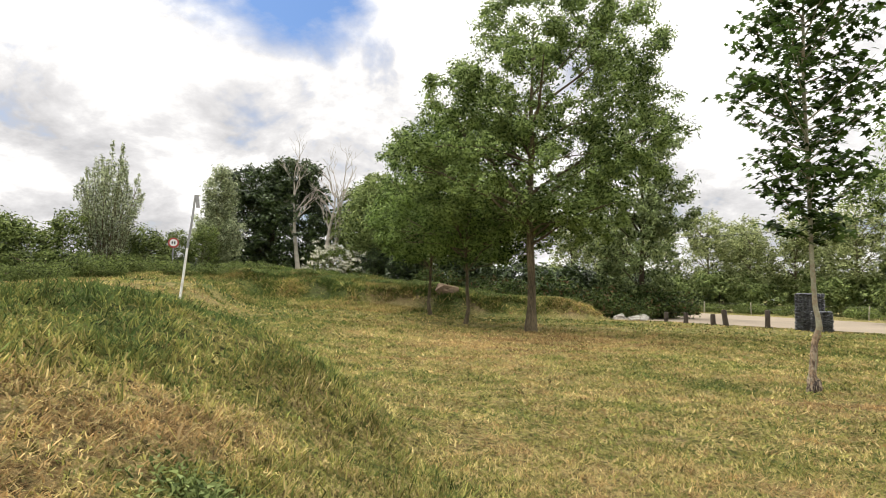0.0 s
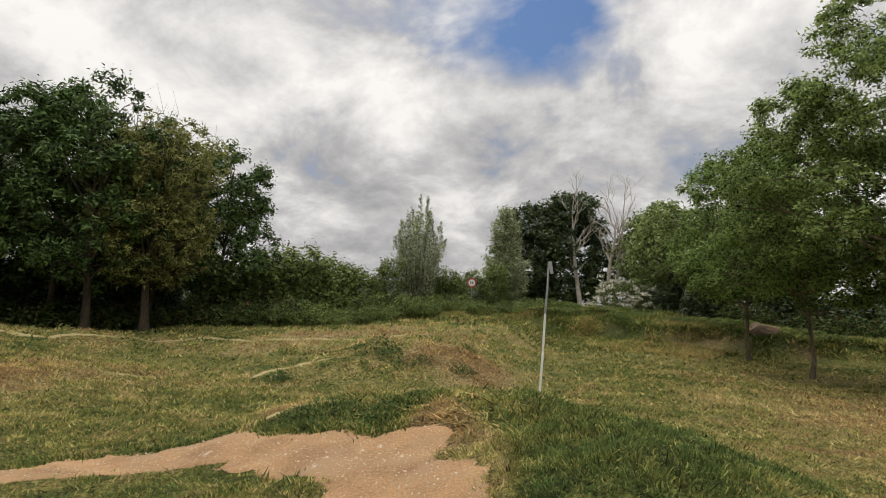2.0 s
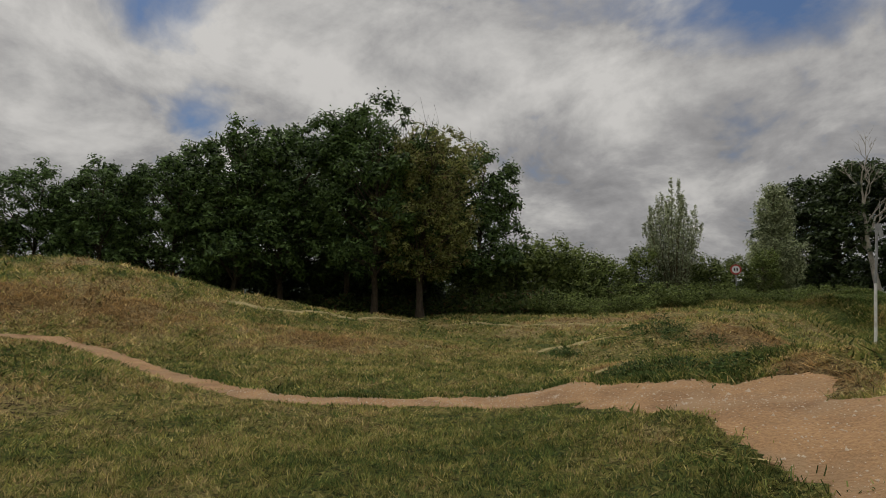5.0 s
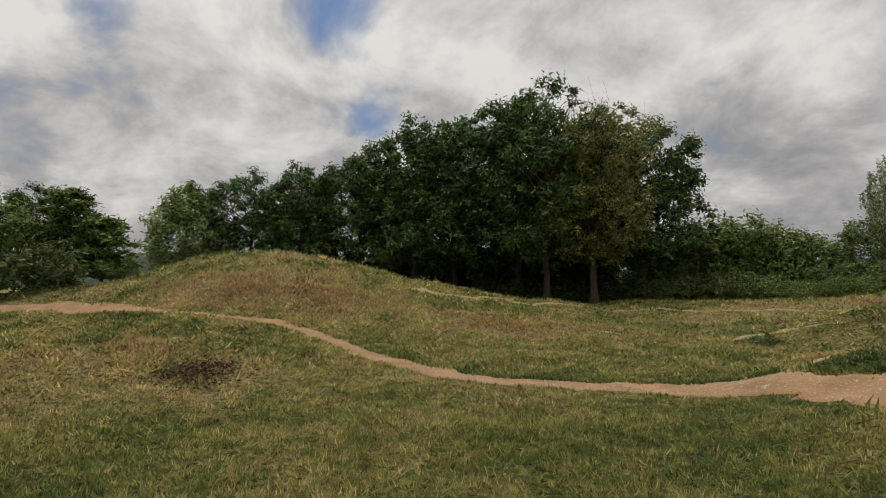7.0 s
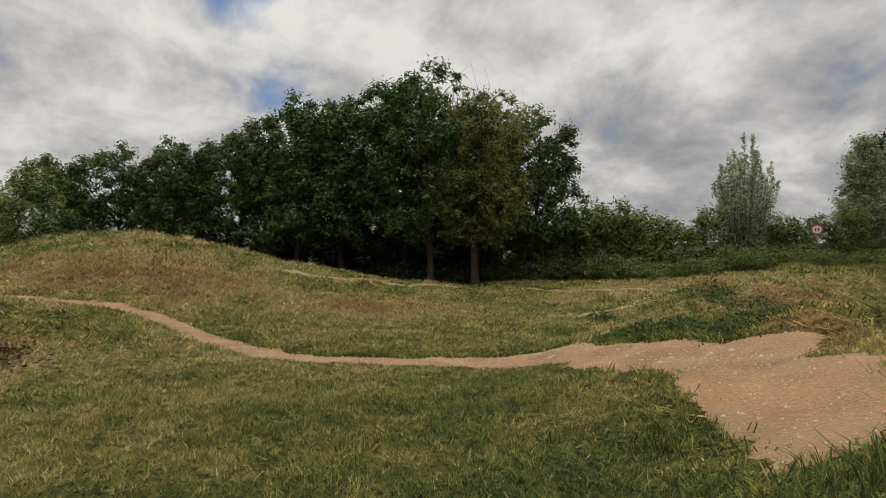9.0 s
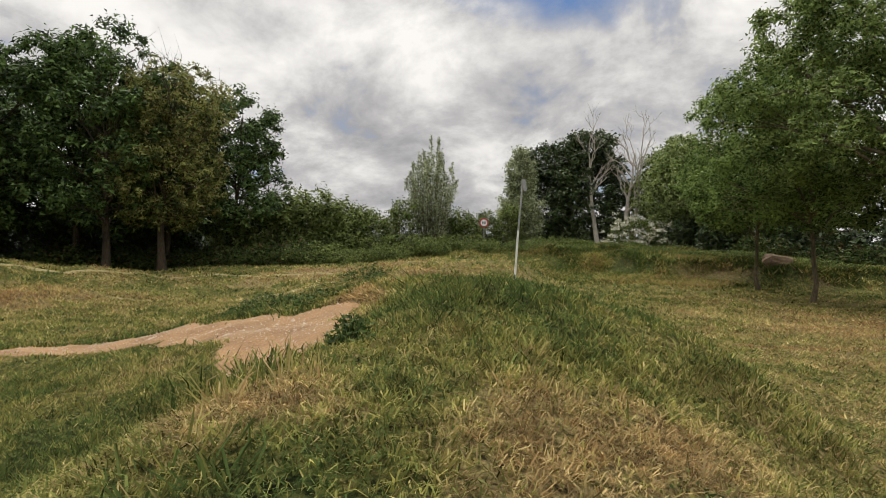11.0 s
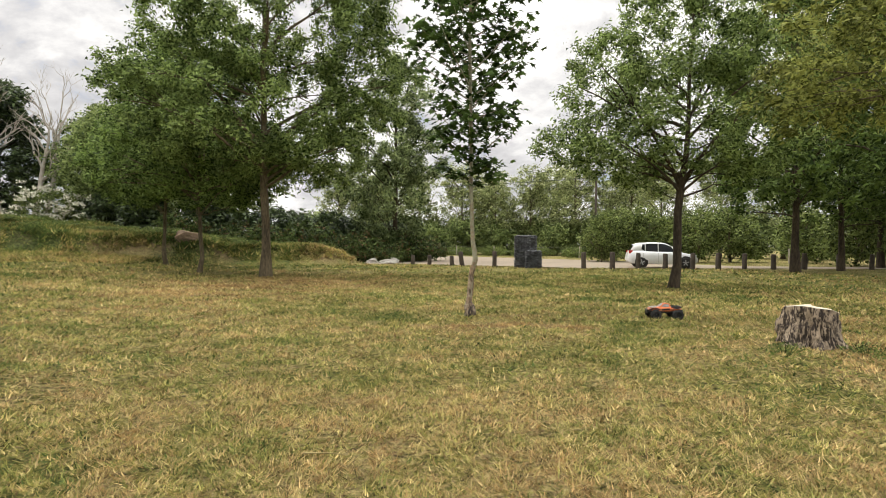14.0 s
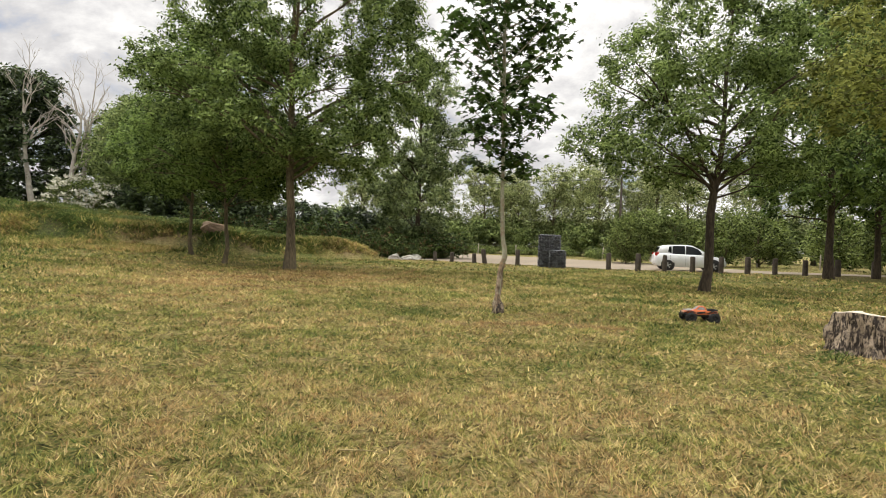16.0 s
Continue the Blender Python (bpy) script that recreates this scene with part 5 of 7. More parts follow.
for x, y, turn, s in ((-27.6, 24.6, 60, 1.35), (-25.0, 28.2, 120, 1.15), (-24.0, 30.0, 200, 1.0), (-20.0, 36.2, 250, 0.8), (-21.2, 35.8, 20, 0.7), (-31.5, -12.0, 90, 1.1), (-30, -14, 200, 1.4),
                      (31.5, 38.0, 0, 1.1), (34.5, 37.0, 90, 1.15), (38, 35.5, 30, 1.1), (42, 36, 150, 1.2), (47, 33, 70, 1.2)):
    again(bush_a, x, y, turn, s)
for x, y, turn, s in ((-19.0, 37.4, 90, 0.7), (-17.6, 38.6, 10, 0.75), (-25.8, 27.3, 180, 0.9), (-29, 22.5, 300, 0.9), (-32.0, -6.2, 30, 0.3), (29.5, 36.5, 40, 0.8)):
    again(bush_b, x, y, turn, s)
for x, y, turn, s in ((-26.2, 20.6, 40, 0.9), (-28.5, 19.6, 70, 0.9), (-31, 17, 70, 1.1), (-34, 14.5, 10, 1.2), (-36.5, 12, 170, 1.2),
                      (13.2, 38.0, 30, 1.2), (14.6, 39.0, 100, 1.3), (12.2, 36.4, 0, 0.7), (16, 40.5, 200, 1.3), (9.8, 38.5, 0, 1.2), (7.5, 39.2, 90, 1.25), (11.2, 37.4, 150, 1.0), (5.0, 39.6, 220, 1.1), (2, 39.4, 10, 1.0), (-0.5, 39, 200, 0.9), (-29, -9, 0, 1.1), (-27, -12, 80, 1.2)):
    again(bramble, x, y, turn, s)
nettles = make_tree("bramble_bush", "low green bramble and nettle thicket before the hedge", "shrub", 35, 1.1, 0.02, [(0, 0, 0.45, 1.9, 1.2, 0.42), (1.3, 0.3, 0.35, 1.0, 0.9, 0.35), (-1.2, -0.2, 0.4, 0.9, 0.9, 0.3)], 120, 2600, 0.2, 0.13, L_BUSH, M_BARK, limbs=8, fork=0.05)
plant(nettles, -14.2, 34.2, 20, 0.9)
for x, y, turn, s in ((-23.4, 24.4, 100, 1.6), (-22.5, 26.4, 150, 0.9), (-21.5, 28.9, 200, 1.8), (-20.0, 30.9, 30, 0.8), (-18.8, 33.2, 60, 1.5), (-22.5, 23.2, 0, 1.0), (-21.4, 24.8, 50, 1.0), (-20.2, 27.2, 90, 1.0), (-18.9, 29.6, 130, 1.0), (-17.2, 32.0, 180, 0.9), (-12.4, 35.6, 70, 0.9), (-13.5, 37, 0, 0.9), (-11.5, 36.6, 30, 0.85), (-9, 36.8, 60, 0.8), (-7, 36.6, 210, 0.9), (-5, 36.4, 120, 0.8), (-3, 36.5, 170, 0.95), (-1, 36.2, 70, 0.85), (1.2, 36.4, 10, 0.9), (3.2, 36.1, 90, 0.8), (5.4, 36.4, 190, 0.9), (7.4, 37.3, 140, 0.8)):
    again(nettles, x, y, turn, s, s * (0.5 if y > 34.5 and x > -13 else 1))
for x, y, turn, s in ((0.6, 41.5, 40, 1.0), (7.2, 41.4, 100, 1.0), (10.2, 41.5, 190, 1.0), (-3, 41, 250, 0.9), (-6.0, 42.5, 300, 0.8), (14, 43, 30, 0.9), (-34.5, 19, 30, 1.1), (-38, 16, 90, 1.3), (-31, 24, 140, 0.8), (-38.8, 10.5, 190, 1.3), (-36, 21, 50, 1.2), (-33, 21.5, 120, 0.8), (-40, 18, 200, 1.0), (-31.5, 19.0, 250, 0.7)):
    again(ivy_mass, x, y, turn, s)


def fan_willow(x, y):
    """Many upright stems fanning out of one stool, each a feathery plume."""
    rng = np.random.default_rng(41)
    root = thing("willow_tree", put(None, x, y), "silvery-green upright willow with feathery plumes in the hedge", "tree")
    stems, at, out = [], [], []
    for n in range(46):
        a, lean = rng.uniform(0, 6.28), rng.uniform(0, 1) ** 0.7
        reach, top = 1.75 * lean, (8.5 - 3.2 * lean ** 1.6) * rng.uniform(0.86, 1.04)
        k = np.linspace(0, 1, 9)
        line = np.stack([math.cos(a) * (0.2 + reach * k ** 0.75), math.sin(a) * (0.2 + reach * k ** 0.75), top * k], -1) + rng.normal(size=(9, 3)) * (0.05, 0.05, 0)
        stems.append(tube(line, 0.035 * (1 - 0.9 * k) + 0.003, 5))
        w = 0.22 + 0.8 * rng.uniform(0, 1, 420) ** 0.8
        w = w[value_noise(w, w * 0 + n, 0.06, 47) > 0.3]
        p = np.stack([np.interp(w, k, line[:, i]) for i in range(3)], -1)
        p[:, 2] += np.maximum(w - 1, 0) * top
        d = rng.normal(size=p.shape)
        at.append(p + d * (0.05 + 0.17 * np.sin(np.pi * np.clip(w, 0, 1)))[:, None] * (1, 1, 1.4))
        out.append(d + (0, 0, 0.3))
    v, f = joined(stems)
    tagged(part("branchwork", mesh_from("branchwork", v, f, M_BARK, True), None, root), kind="stuff")
    at, out = np.concatenate(at), np.concatenate(out)
    part("crown", leaf_mesh("crown", rng, at, 0.15, L_SILVER, -0.5, out / np.linalg.norm(out, axis=1)[:, None]), None, root)


fan_willow(-21.35, 33.5)


def tiered_tree(x, y, height, seed, mat, label):
    """A slim trunk with long branches that arch out and droop in open layers."""
    rng = np.random.default_rng(seed)
    root = thing("wild_cherry_tree", put(None, x, y), label, "tree")
    path = trunk_path(rng, height * 0.9, (0.2, 0), 0.04)
    v, f = tube(path, 0.09 * (1 - 0.85 * np.linspace(0, 1, len(path))), 8)
    part("trunk", mesh_from("trunk", v, f, M_BARK_DARK, True), None, root)
    limbs, at, out = [], [], []
    for n in range(38):
        h = height * (0.12 + 0.80 * (n / 38))
        a, reach = n * 2.4 + rng.normal() * 0.4, (0.35 + 0.42 * height * (1 - h / height) ** 0.6) * rng.uniform(0.55, 1.1)
        k = np.linspace(0, 1, 7)
        start = np.array([np.interp(h, path[:, 2], path[:, 0]), np.interp(h, path[:, 2], path[:, 1]), h])
        line = start + np.stack([math.cos(a) * reach * k, math.sin(a) * reach * k, reach * (0.75 * k - 0.55 * k ** 2.2)], -1)
        limbs.append(tube(line, 0.025 * (1 - 0.85 * k) + 0.003, 5))
        w = rng.uniform(0.2, 1.05, 330)
        p = np.stack([np.interp(w, k, line[:, i]) for i in range(3)], -1)
        p += rng.normal(size=p.shape) * (0.07 + 0.2 * np.sin(np.pi * np.clip(w, 0, 1)))[:, None] * (1, 1, 0.45)
        at.append(p)
        out.append(rng.normal(size=p.shape) * 0.5 + (0, 0, 1))
    v, f = joined(limbs)
    tagged(part("branchwork", mesh_from("branchwork", v, f, M_BARK_DARK, True), None, root), kind="stuff")
    at, out = np.concatenate(at), np.concatenate(out)
    part("crown", leaf_mesh("crown", rng, at, 0.19, mat, 0.4, out / np.linalg.norm(out, axis=1)[:, None]), None, root)


tiered_tree(-33.4, -8.9, 5.2, 45, L_BUSH, "open layered green tree with drooping branches beyond the low mound")
tiered_tree(-33.0, -7.4, 3.6, 46, L_LIME, "small pale green layered tree beyond the low mound")
silver = make_tree("willow_tree", "silvery-grey leafy willow beside the dark evergreen", "tree", 42, 8.4, 0.12, [(0, 0, 2.8, 1.7, 1.7, 2.6), (0, 0, 6.0, 1.1, 1.1, 2.0)], 190, 11000, 0.32, 0.22, L_SILVER, M_BARK, limbs=50, fork=0.1)
plant(silver, -17.8, 41.4, 0, 1.1)
holm = make_tree("holm_oak_tree", "dense rounded dark evergreen oak", "tree", 43, 10.4, 0.3, [(-2.0, 0, 4.2, 2.7, 2.7, 4.0), (1.6, 0, 4.4, 2.9, 2.9, 4.2), (1.4, 0, 8.0, 2.3, 2.3, 1.9), (-1.8, 0, 7.4, 2.0, 2.0, 1.8)], 300, 24000, 0.42, 0.36, L_IVY, M_BARK_DARK, limbs=20, fork=0.1)
plant(holm, -16.2, 49.0, 0, 1.22, 1.14)
tall_shrub = make_tree("alder_tree", "tall airy green alder at the corner of the bank", "tree", 44, 12.4, 0.2, [(0, 0, 3.6, 2.6, 2.6, 3.0), (-0.6, 0, 7.2, 2.9, 2.9, 2.8), (0.3, 0, 10.4, 2.2, 2.2, 2.2), (1.6, 0, 6.6, 1.8, 1.8, 2.2), (-2.2, 0.3, 5.0, 1.9, 1.9, 1.8)], 260, 20000, 0.40, 0.26, L_ALDER, M_BARK_DARK, limbs=24, fork=0.08, dense=1.5)
plant(tall_shrub, 13.6, 39.4, 0, 1.12, 1.2)


def dead_tree(x, y, height, seed, lean):
    rng = np.random.default_rng(seed)
    root = thing("dead_tree", put(None, x, y, 0, 1), "bleached bare dead tree with forked branches", "tree")
    path = trunk_path(rng, height, lean, 0.07, 10)
    r = 0.25 * (1 - 0.85 * np.linspace(0, 1, 10))
    v, f = tube(path, r, 8)
    part("trunk", mesh_from("trunk", v, f, M_DEADWOOD, True), None, root)
    pieces = []

    def grow(p, d, length, rad, depth):
        e = p + d * length
        m = (p + e) / 2 + rng.normal(size=3) * length * 0.07
        pieces.append(tube(np.stack([p, m, e]), np.array([rad, rad * 0.75, rad * 0.5]), 5))
        if depth:
            for _ in range(2 + (rng.uniform() < 0.5)):
                n = d + rng.normal(size=3) * np.array([0.5, 0.3, 0.25]) + np.array([0, 0, 0.25])
                grow(e if rng.uniform() < 0.7 else m, n / np.linalg.norm(n), length * rng.uniform(0.5, 0.8), rad * 0.55, depth - 1)
    for k in (4, 5, 6, 7, 8, 9):
        d = np.array([rng.normal() * 0.45, rng.normal() * 0.3, 1.0])
        grow(path[k], d / np.linalg.norm(d), height * 0.17, r[k] * 0.7 + 0.025, 3)
    v, f = joined(pieces)
    tagged(part("branchwork", mesh_from("branchwork", v, f, M_DEADWOOD, True), None, root), kind="stuff")


dead_tree(-12.8, 46.3, 9.2, 51, (-0.9, 0))
dead_tree(-11.3, 46.8, 8.4, 52, (1.2, 0))
dead_tree(-10.5, 47.2, 9.0, 55, (0.8, 0))


def elder():
    e = make_tree("elder_bush", "elder bush covered in cream-white flower heads", "shrub", 61, 2.6, 0.05, [(0, 0, 1.2, 1.8, 1.3, 1.1), (1.3, 0, 0.9, 1.2, 1.0, 0.8)], 120, 4200, 0.26, 0.16, L_BUSH, M_BARK, limbs=14, fork=0.05)
    rng = np.random.default_rng(62)
    c = clump_centres(rng, [(0, -0.4, 1.35, 2.1, 1.6, 1.35), (1.4, -0.4, 1.05, 1.4, 1.3, 1.05)], 170)
    pts = np.repeat(c, 14, 0) + rng.normal(size=(170 * 14, 3)) * np.array([0.11, 0.11, 0.04])
    tagged(part("flower_head", leaf_mesh("flower_head", rng, pts, 0.17, M_FLOWER, -0.6), None, e, "flat cream-white flower heads"), kind="stuff")
    plant(e, -8.9, 42.6, 0, 1.2)


elder()

# beyond the car park
far_tree = make_tree("poplar_tree", "light green airy tree beyond the car park", "tree", 71, 11.5, 0.18, [(0, 0, 4.6, 2.9, 2.9, 3.8), (0.3, 0, 8.6, 2.3, 2.3, 2.2), (-1.4, 0, 6.8, 1.6, 1.6, 1.6)], 150, 5200, 0.50, 0.36, L_FAR, M_BARK, limbs=34, fork=0.15)
plant(far_tree, 19, 72)
for x, y, turn, s in ((25, 71, 40, 1.0), (30, 68, 100, 1.1), (33.5, 65, 160, 0.9), (38, 64, 220, 1.05), (42, 60, 280, 1.1), (46, 58, 340, 0.95), (50, 54, 30, 1.15), (55, 50, 80, 1.1), (15, 74, 200, 1.05), (60, 46, 140, 1.2), (36, 72, 10, 1.1), (22, 78, 70, 1.1), (52, 62, 200, 1.2), (44, 68, 300, 1.2)):
    again(far_tree, x, y, turn, s)
hedge_far = make_tree("hedge_shrub", "green hedge shrub beyond the car park fence", "shrub", 72, 3.6, 0.06, [(0, 0, 1.6, 3.4, 2.0, 1.6), (1.4, 0, 2.6, 1.9, 1.6, 1.3), (-1.9, 0, 2.1, 1.5, 1.5, 1.4)], 150, 3000, 0.40, 0.42, L_LIME, M_BARK_DARK, limbs=10, fork=0.05)
plant(hedge_far, 17, 70)
for x, y, turn, s in ((21, 69.5, 30, 1.1), (26, 68, 70, 1.1), (30.5, 66, 200, 1.15), (35, 64, 10, 1.1), (39, 61, 100, 1.1), (43, 58, 160, 1.1), (47, 55, 240, 1.2), (51, 51, 300, 1.2), (56, 47, 20, 1.3), (61, 43, 80, 1.3), (66, 38, 140, 1.3), (12, 68, 200, 1.2), (55, 40, 20, 1.0), (23.5, 72, 120, 1.3), (29, 70, 0, 1.25), (34, 67.5, 60, 1.3), (40, 64, 140, 1.25), (46, 60, 220, 1.3), (52, 55, 300, 1.3), (18, 74, 10, 1.4), (12.5, 75, 90, 1.4)):
    again(hedge_far, x, y, turn, s)

for x, y, turn, s in ((16.5, 67.5, 10, 1.2), (20.2, 65.8, 100, 1.2), (23.8, 64.2, 190, 1.3), (27.4, 62.2, 280, 1.2), (30.6, 59.2, 40, 1.3), (33.4, 54.8, 130, 1.2), (36.0, 50.4, 220, 1.3), (38.4, 46.2, 310, 1.2)):
    again(nettles, x, y, turn, s, label="rough green weeds along the fence beyond the car park")

# tall dark trees at the end of the car park
tall = make_tree("sycamore_tree", "tall dark green sycamore by the car park", "tree", 81, 18.5, 0.20, [(0, 0, 7.0, 4.6, 4.6, 3.8), (0, 0, 11.5, 4.4, 4.4, 3.6), (0.5, 0, 15.5, 3.0, 3.0, 2.8), (-2.5, 0, 4.6, 2.4, 2.4, 1.8)], 240, 14000, 0.44, 0.34, L_SYCAMORE, M_BARK_DARK, limbs=34, fork=0.16, dense=1.7)
plant(tall, 30.4, 20.7)
for x, y, turn, s in ((26.8, 13.2, 60, 0.92), (34.6, 21.3, 120, 0.85), (45, 19, 200, 0.8), (42, 24, 20, 1.0)):
    again(tall, x, y, turn, s)
again(ivy_mass, 27.0, 12.6, 0, 0.5, 1.3, label="ivy-covered dark tree foot by the car park")
for x, y, turn, s in ((40.5, 17.5, 80, 1.2), (43, 22.5, 160, 1.1), (44, 27, 30, 1.2), (50, 28, 90, 1.4), (47, 18, 150, 1.4), (40, 11, 200, 1.3), (38, 5, 120, 1.4)):
    again(bush_a, x, y, turn, s)
for x, y, turn, s in ((-35.5, 26.5, 10, 1.2), (-33.5, 29.5, 70, 1.2), (-38, 24, 120, 1.3), (-18.4, 50.5, 40, 1.0), (-20.5, 47.5, 200, 0.8)):
    again(bush_a, x, y, turn, s)


# ---- car park ----
def build_carpark():
    edge_near, edge_far = GRAVEL_NEAR, GRAVEL_FAR
    k = np.linspace(0, 1, 60)
    a = np.stack([np.interp(k * 6, range(7), [p[i] for p in edge_near]) for i in (0, 1)], -1)
    b = np.stack([np.interp(k * 6, range(7), [p[i] for p in edge_far]) for i in (0, 1)], -1)
    s = np.linspace(0, 1, 12)[None, :, None]
    g = a[:, None] * (1 - s) + b[:, None] * s
    z = ground_z(g[..., 0], g[..., 1]) * 0 + 0.03
    v = np.concatenate([g, z[..., None]], -1).reshape(-1, 3)
    i, j = np.meshgrid(np.arange(59), np.arange(11), indexing="ij")
    f = np.stack([i * 12 + j, (i + 1) * 12 + j, (i + 1) * 12 + j + 1, i * 12 + j + 1], -1).reshape(-1, 4)
    tagged(new("car_park", mesh_from("car_park", v, f[:, ::-1].copy(), M_GRAVEL)), "pale gravel car park beyond the lawn", "car park", kind="structure")


def bollard(height, radius, seed):
    rng = np.random.default_rng(seed)
    path = np.array([(0, 0, -0.15), (0, 0, 0.02), (0, 0, height * 0.5), (0.005, 0, height * 0.93), (0.0, 0, height), (0, 0, height + 0.004)])
    r = radius * np.array([1.05, 1.04, 1.0, 0.97, 0.80, 0.02])
    v, f = tube(path, r[:, None] * (1 + 0.05 * rng.normal(size=(6, 10))), 10)
    return mesh_from("wooden_post", v, f, M_POST, True)


def build_posts():
    meshes = [bollard(0.92, 0.13, 1), bollard(0.60, 0.13, 2), bollard(0.95, 0.15, 3), bollard(0.88, 0.14, 4)]
    rows = [(13.26, 33.44, 1, 3), (14.1, 32.6, 1, -2), (15.2, 31.5, 1, 2), (15.68, 31.02, 3, 6), (17.16, 29.54, 0, 0), (20.87, 25.81, 0, 0), (22.52, 25.49, 2, 1), (24.01, 25.2, 0, -1), (25.63, 24.89, 3, 0),
            (27.29, 24.57, 0, 1), (28.84, 24.27, 2, 0), (30.46, 23.95, 0, 0), (32.28, 23.6, 3, -1), (34.26, 23.22, 2, 0), (36.51, 22.79, 0, 1), (36.35, 16.63, 0, 0), (38.6, 22.3, 0, 1), (40.8, 21.8, 2, 0)]
    for x, y, k, tilt in rows:
        ob = new("wooden_post", meshes[k])
        ob.matrix_world = pose(x, y, float(ground_z(x, y)), tilt, tilt * 0.6, 37 * x)
        tagged(ob, "short weathered wooden bollard post" if k == 1 else "dark weathered wooden bollard post", "post", "posts along the car park")
    # far fence
    rng = np.random.default_rng(9)
    v, f = tube(np.array([(0, 0, -0.1), (0, 0, 0.6), (0, 0, 1.15), (0, 0, 1.22)]), np.array([0.06, 0.058, 0.056, 0.01]), 7)
    stake = mesh_from("fence_post", v, f, M_FENCE, True)
    line = [(14.5, 66.5), (19.7, 63.5), (22.9, 62.0), (26.4, 60.3), (29.9, 57.5), (32.6, 53.0), (35.2, 48.5), (37.6, 44.2), (40, 40), (42, 36.2), (44.5, 32.6)]
    for x, y in line:
        ob = new("fence_post", stake)
        ob.matrix_world = pose(x, y, float(ground_z(x, y)), rng.normal() * 2, rng.normal() * 2, 0)
        tagged(ob, "slim pale wooden fence post on the verge", "post", "fence posts beyond the car park")
    pieces = []
    for z in (0.6, 1.05):
        pieces.append(tube(np.array([(x, y, z) for x, y in line]), np.full(len(line), 0.006), 4))
    v, f = joined(pieces)
    tagged(new("fence_wire", mesh_from("fence_wire", v, f, M_WIRE)), "thin wire strung between the far fence posts", "wire")


def build_gabion():
    rng = np.random.default_rng(33)
    root = thing("gabion", pose(18.45, 27.75, 0, 0, 0, -30), "wire basket filled with dark slate stones", "gabion")

    def fill(x0, x1, y0, y1, z1, n):
        base = np.array([(1, 0, 0), (0, 1, 0), (-1, 0, 0), (0, -1, 0), (0, 0, 1), (0, 0, -1)], float)
        tri = np.array([[0, 1, 4], [1, 2, 4], [2, 3, 4], [3, 0, 4], [1, 0, 5], [2, 1, 5], [3, 2, 5], [0, 3, 5]])
        p = rng.uniform((x0 + 0.05, y0 + 0.05, 0.05), (x1 - 0.05, y1 - 0.05, z1 - 0.06), (n, 3))
        side = rng.integers(0, 5, n)
        p[side == 0, 0], p[side == 1, 0], p[side == 2, 1], p[side == 3, 1], p[side == 4, 2] = x0 + 0.05, x1 - 0.05, y0 + 0.05, y1 - 0.05, z1 - 0.06
        q = base[None] * rng.uniform(0.04, 0.11, (n, 1, 3)) + rng.normal(size=(n, 6, 3)) * 0.015
        q[:, :, 2] *= 0.6
        return (q + p[:, None]).reshape(-1, 3), (np.arange(n)[:, None, None] * 6 + tri[None]).reshape(-1, 3)

    def wires(x0, x1, y0, y1, z1):
        out = []
        for z in np.arange(0, z1 + 0.01, 0.15):
            out.append(tube(np.array([(x0, y0, z), (x1, y0, z), (x1, y1, z), (x0, y1, z), (x0, y0, z)]), np.full(5, 0.005), 4))
        for x in np.arange(x0, x1 + 0.01, 0.15):
            out.append(tube(np.array([(x, y0, 0), (x, y0, z1), (x, y1, z1), (x, y1, 0)]), np.full(4, 0.005), 4))
        return joined(out)
    for name, b, n in (("tall_basket", (-0.75, 0.45, -0.5, 0.5, 1.85), 900), ("low_basket", (-0.1, 0.75, -1.0, -0.5, 1.0), 520)):
        core = bmesh.new()
        box(core, (b[0] + b[1]) / 2, (b[2] + b[3]) / 2, b[4] / 2 - 0.03, b[1] - b[0] - 0.14, b[3] - b[2] - 0.14, b[4] - 0.1)
        basket = part(name, core, M_SLATE, root)
        v, f = fill(*b, n)
        tagged(part("stone_fill", mesh_from("stone_fill", v, f, M_SLATE), None, basket, "broken dark slate stones"), kind="stuff")
        v, f = wires(*b)
        part("wire_cage", mesh_from("wire_cage", v, f, M_WIRE), None, basket, "galvanised square wire mesh")


def boulder(name, x, y, s, seed, label, mat):
    bm = bmesh.new()
    bmesh.ops.create_icosphere(bm, subdivisions=3, radius=1)
    for v in bm.verts:
        n = noise.noise(v.co * 1.3 + Vector((seed, 0, 0))) * 0.45 + noise.noise(v.co * 3.5 + Vector((0, seed, 0))) * 0.15
        v.co = Vector((v.co.x * s[0], v.co.y * s[1], v.co.z * s[2])) * (1 + n)
    me = bpy.data.meshes.new(name)
    bm.to_mesh(me)
    bm.free()
    me.materials.append(mat)
    ob = new(name, me)
    ob.location = (x, y, float(ground_z(x, y)) + s[2] * 0.45)
    return tagged(ob, label, "rock")


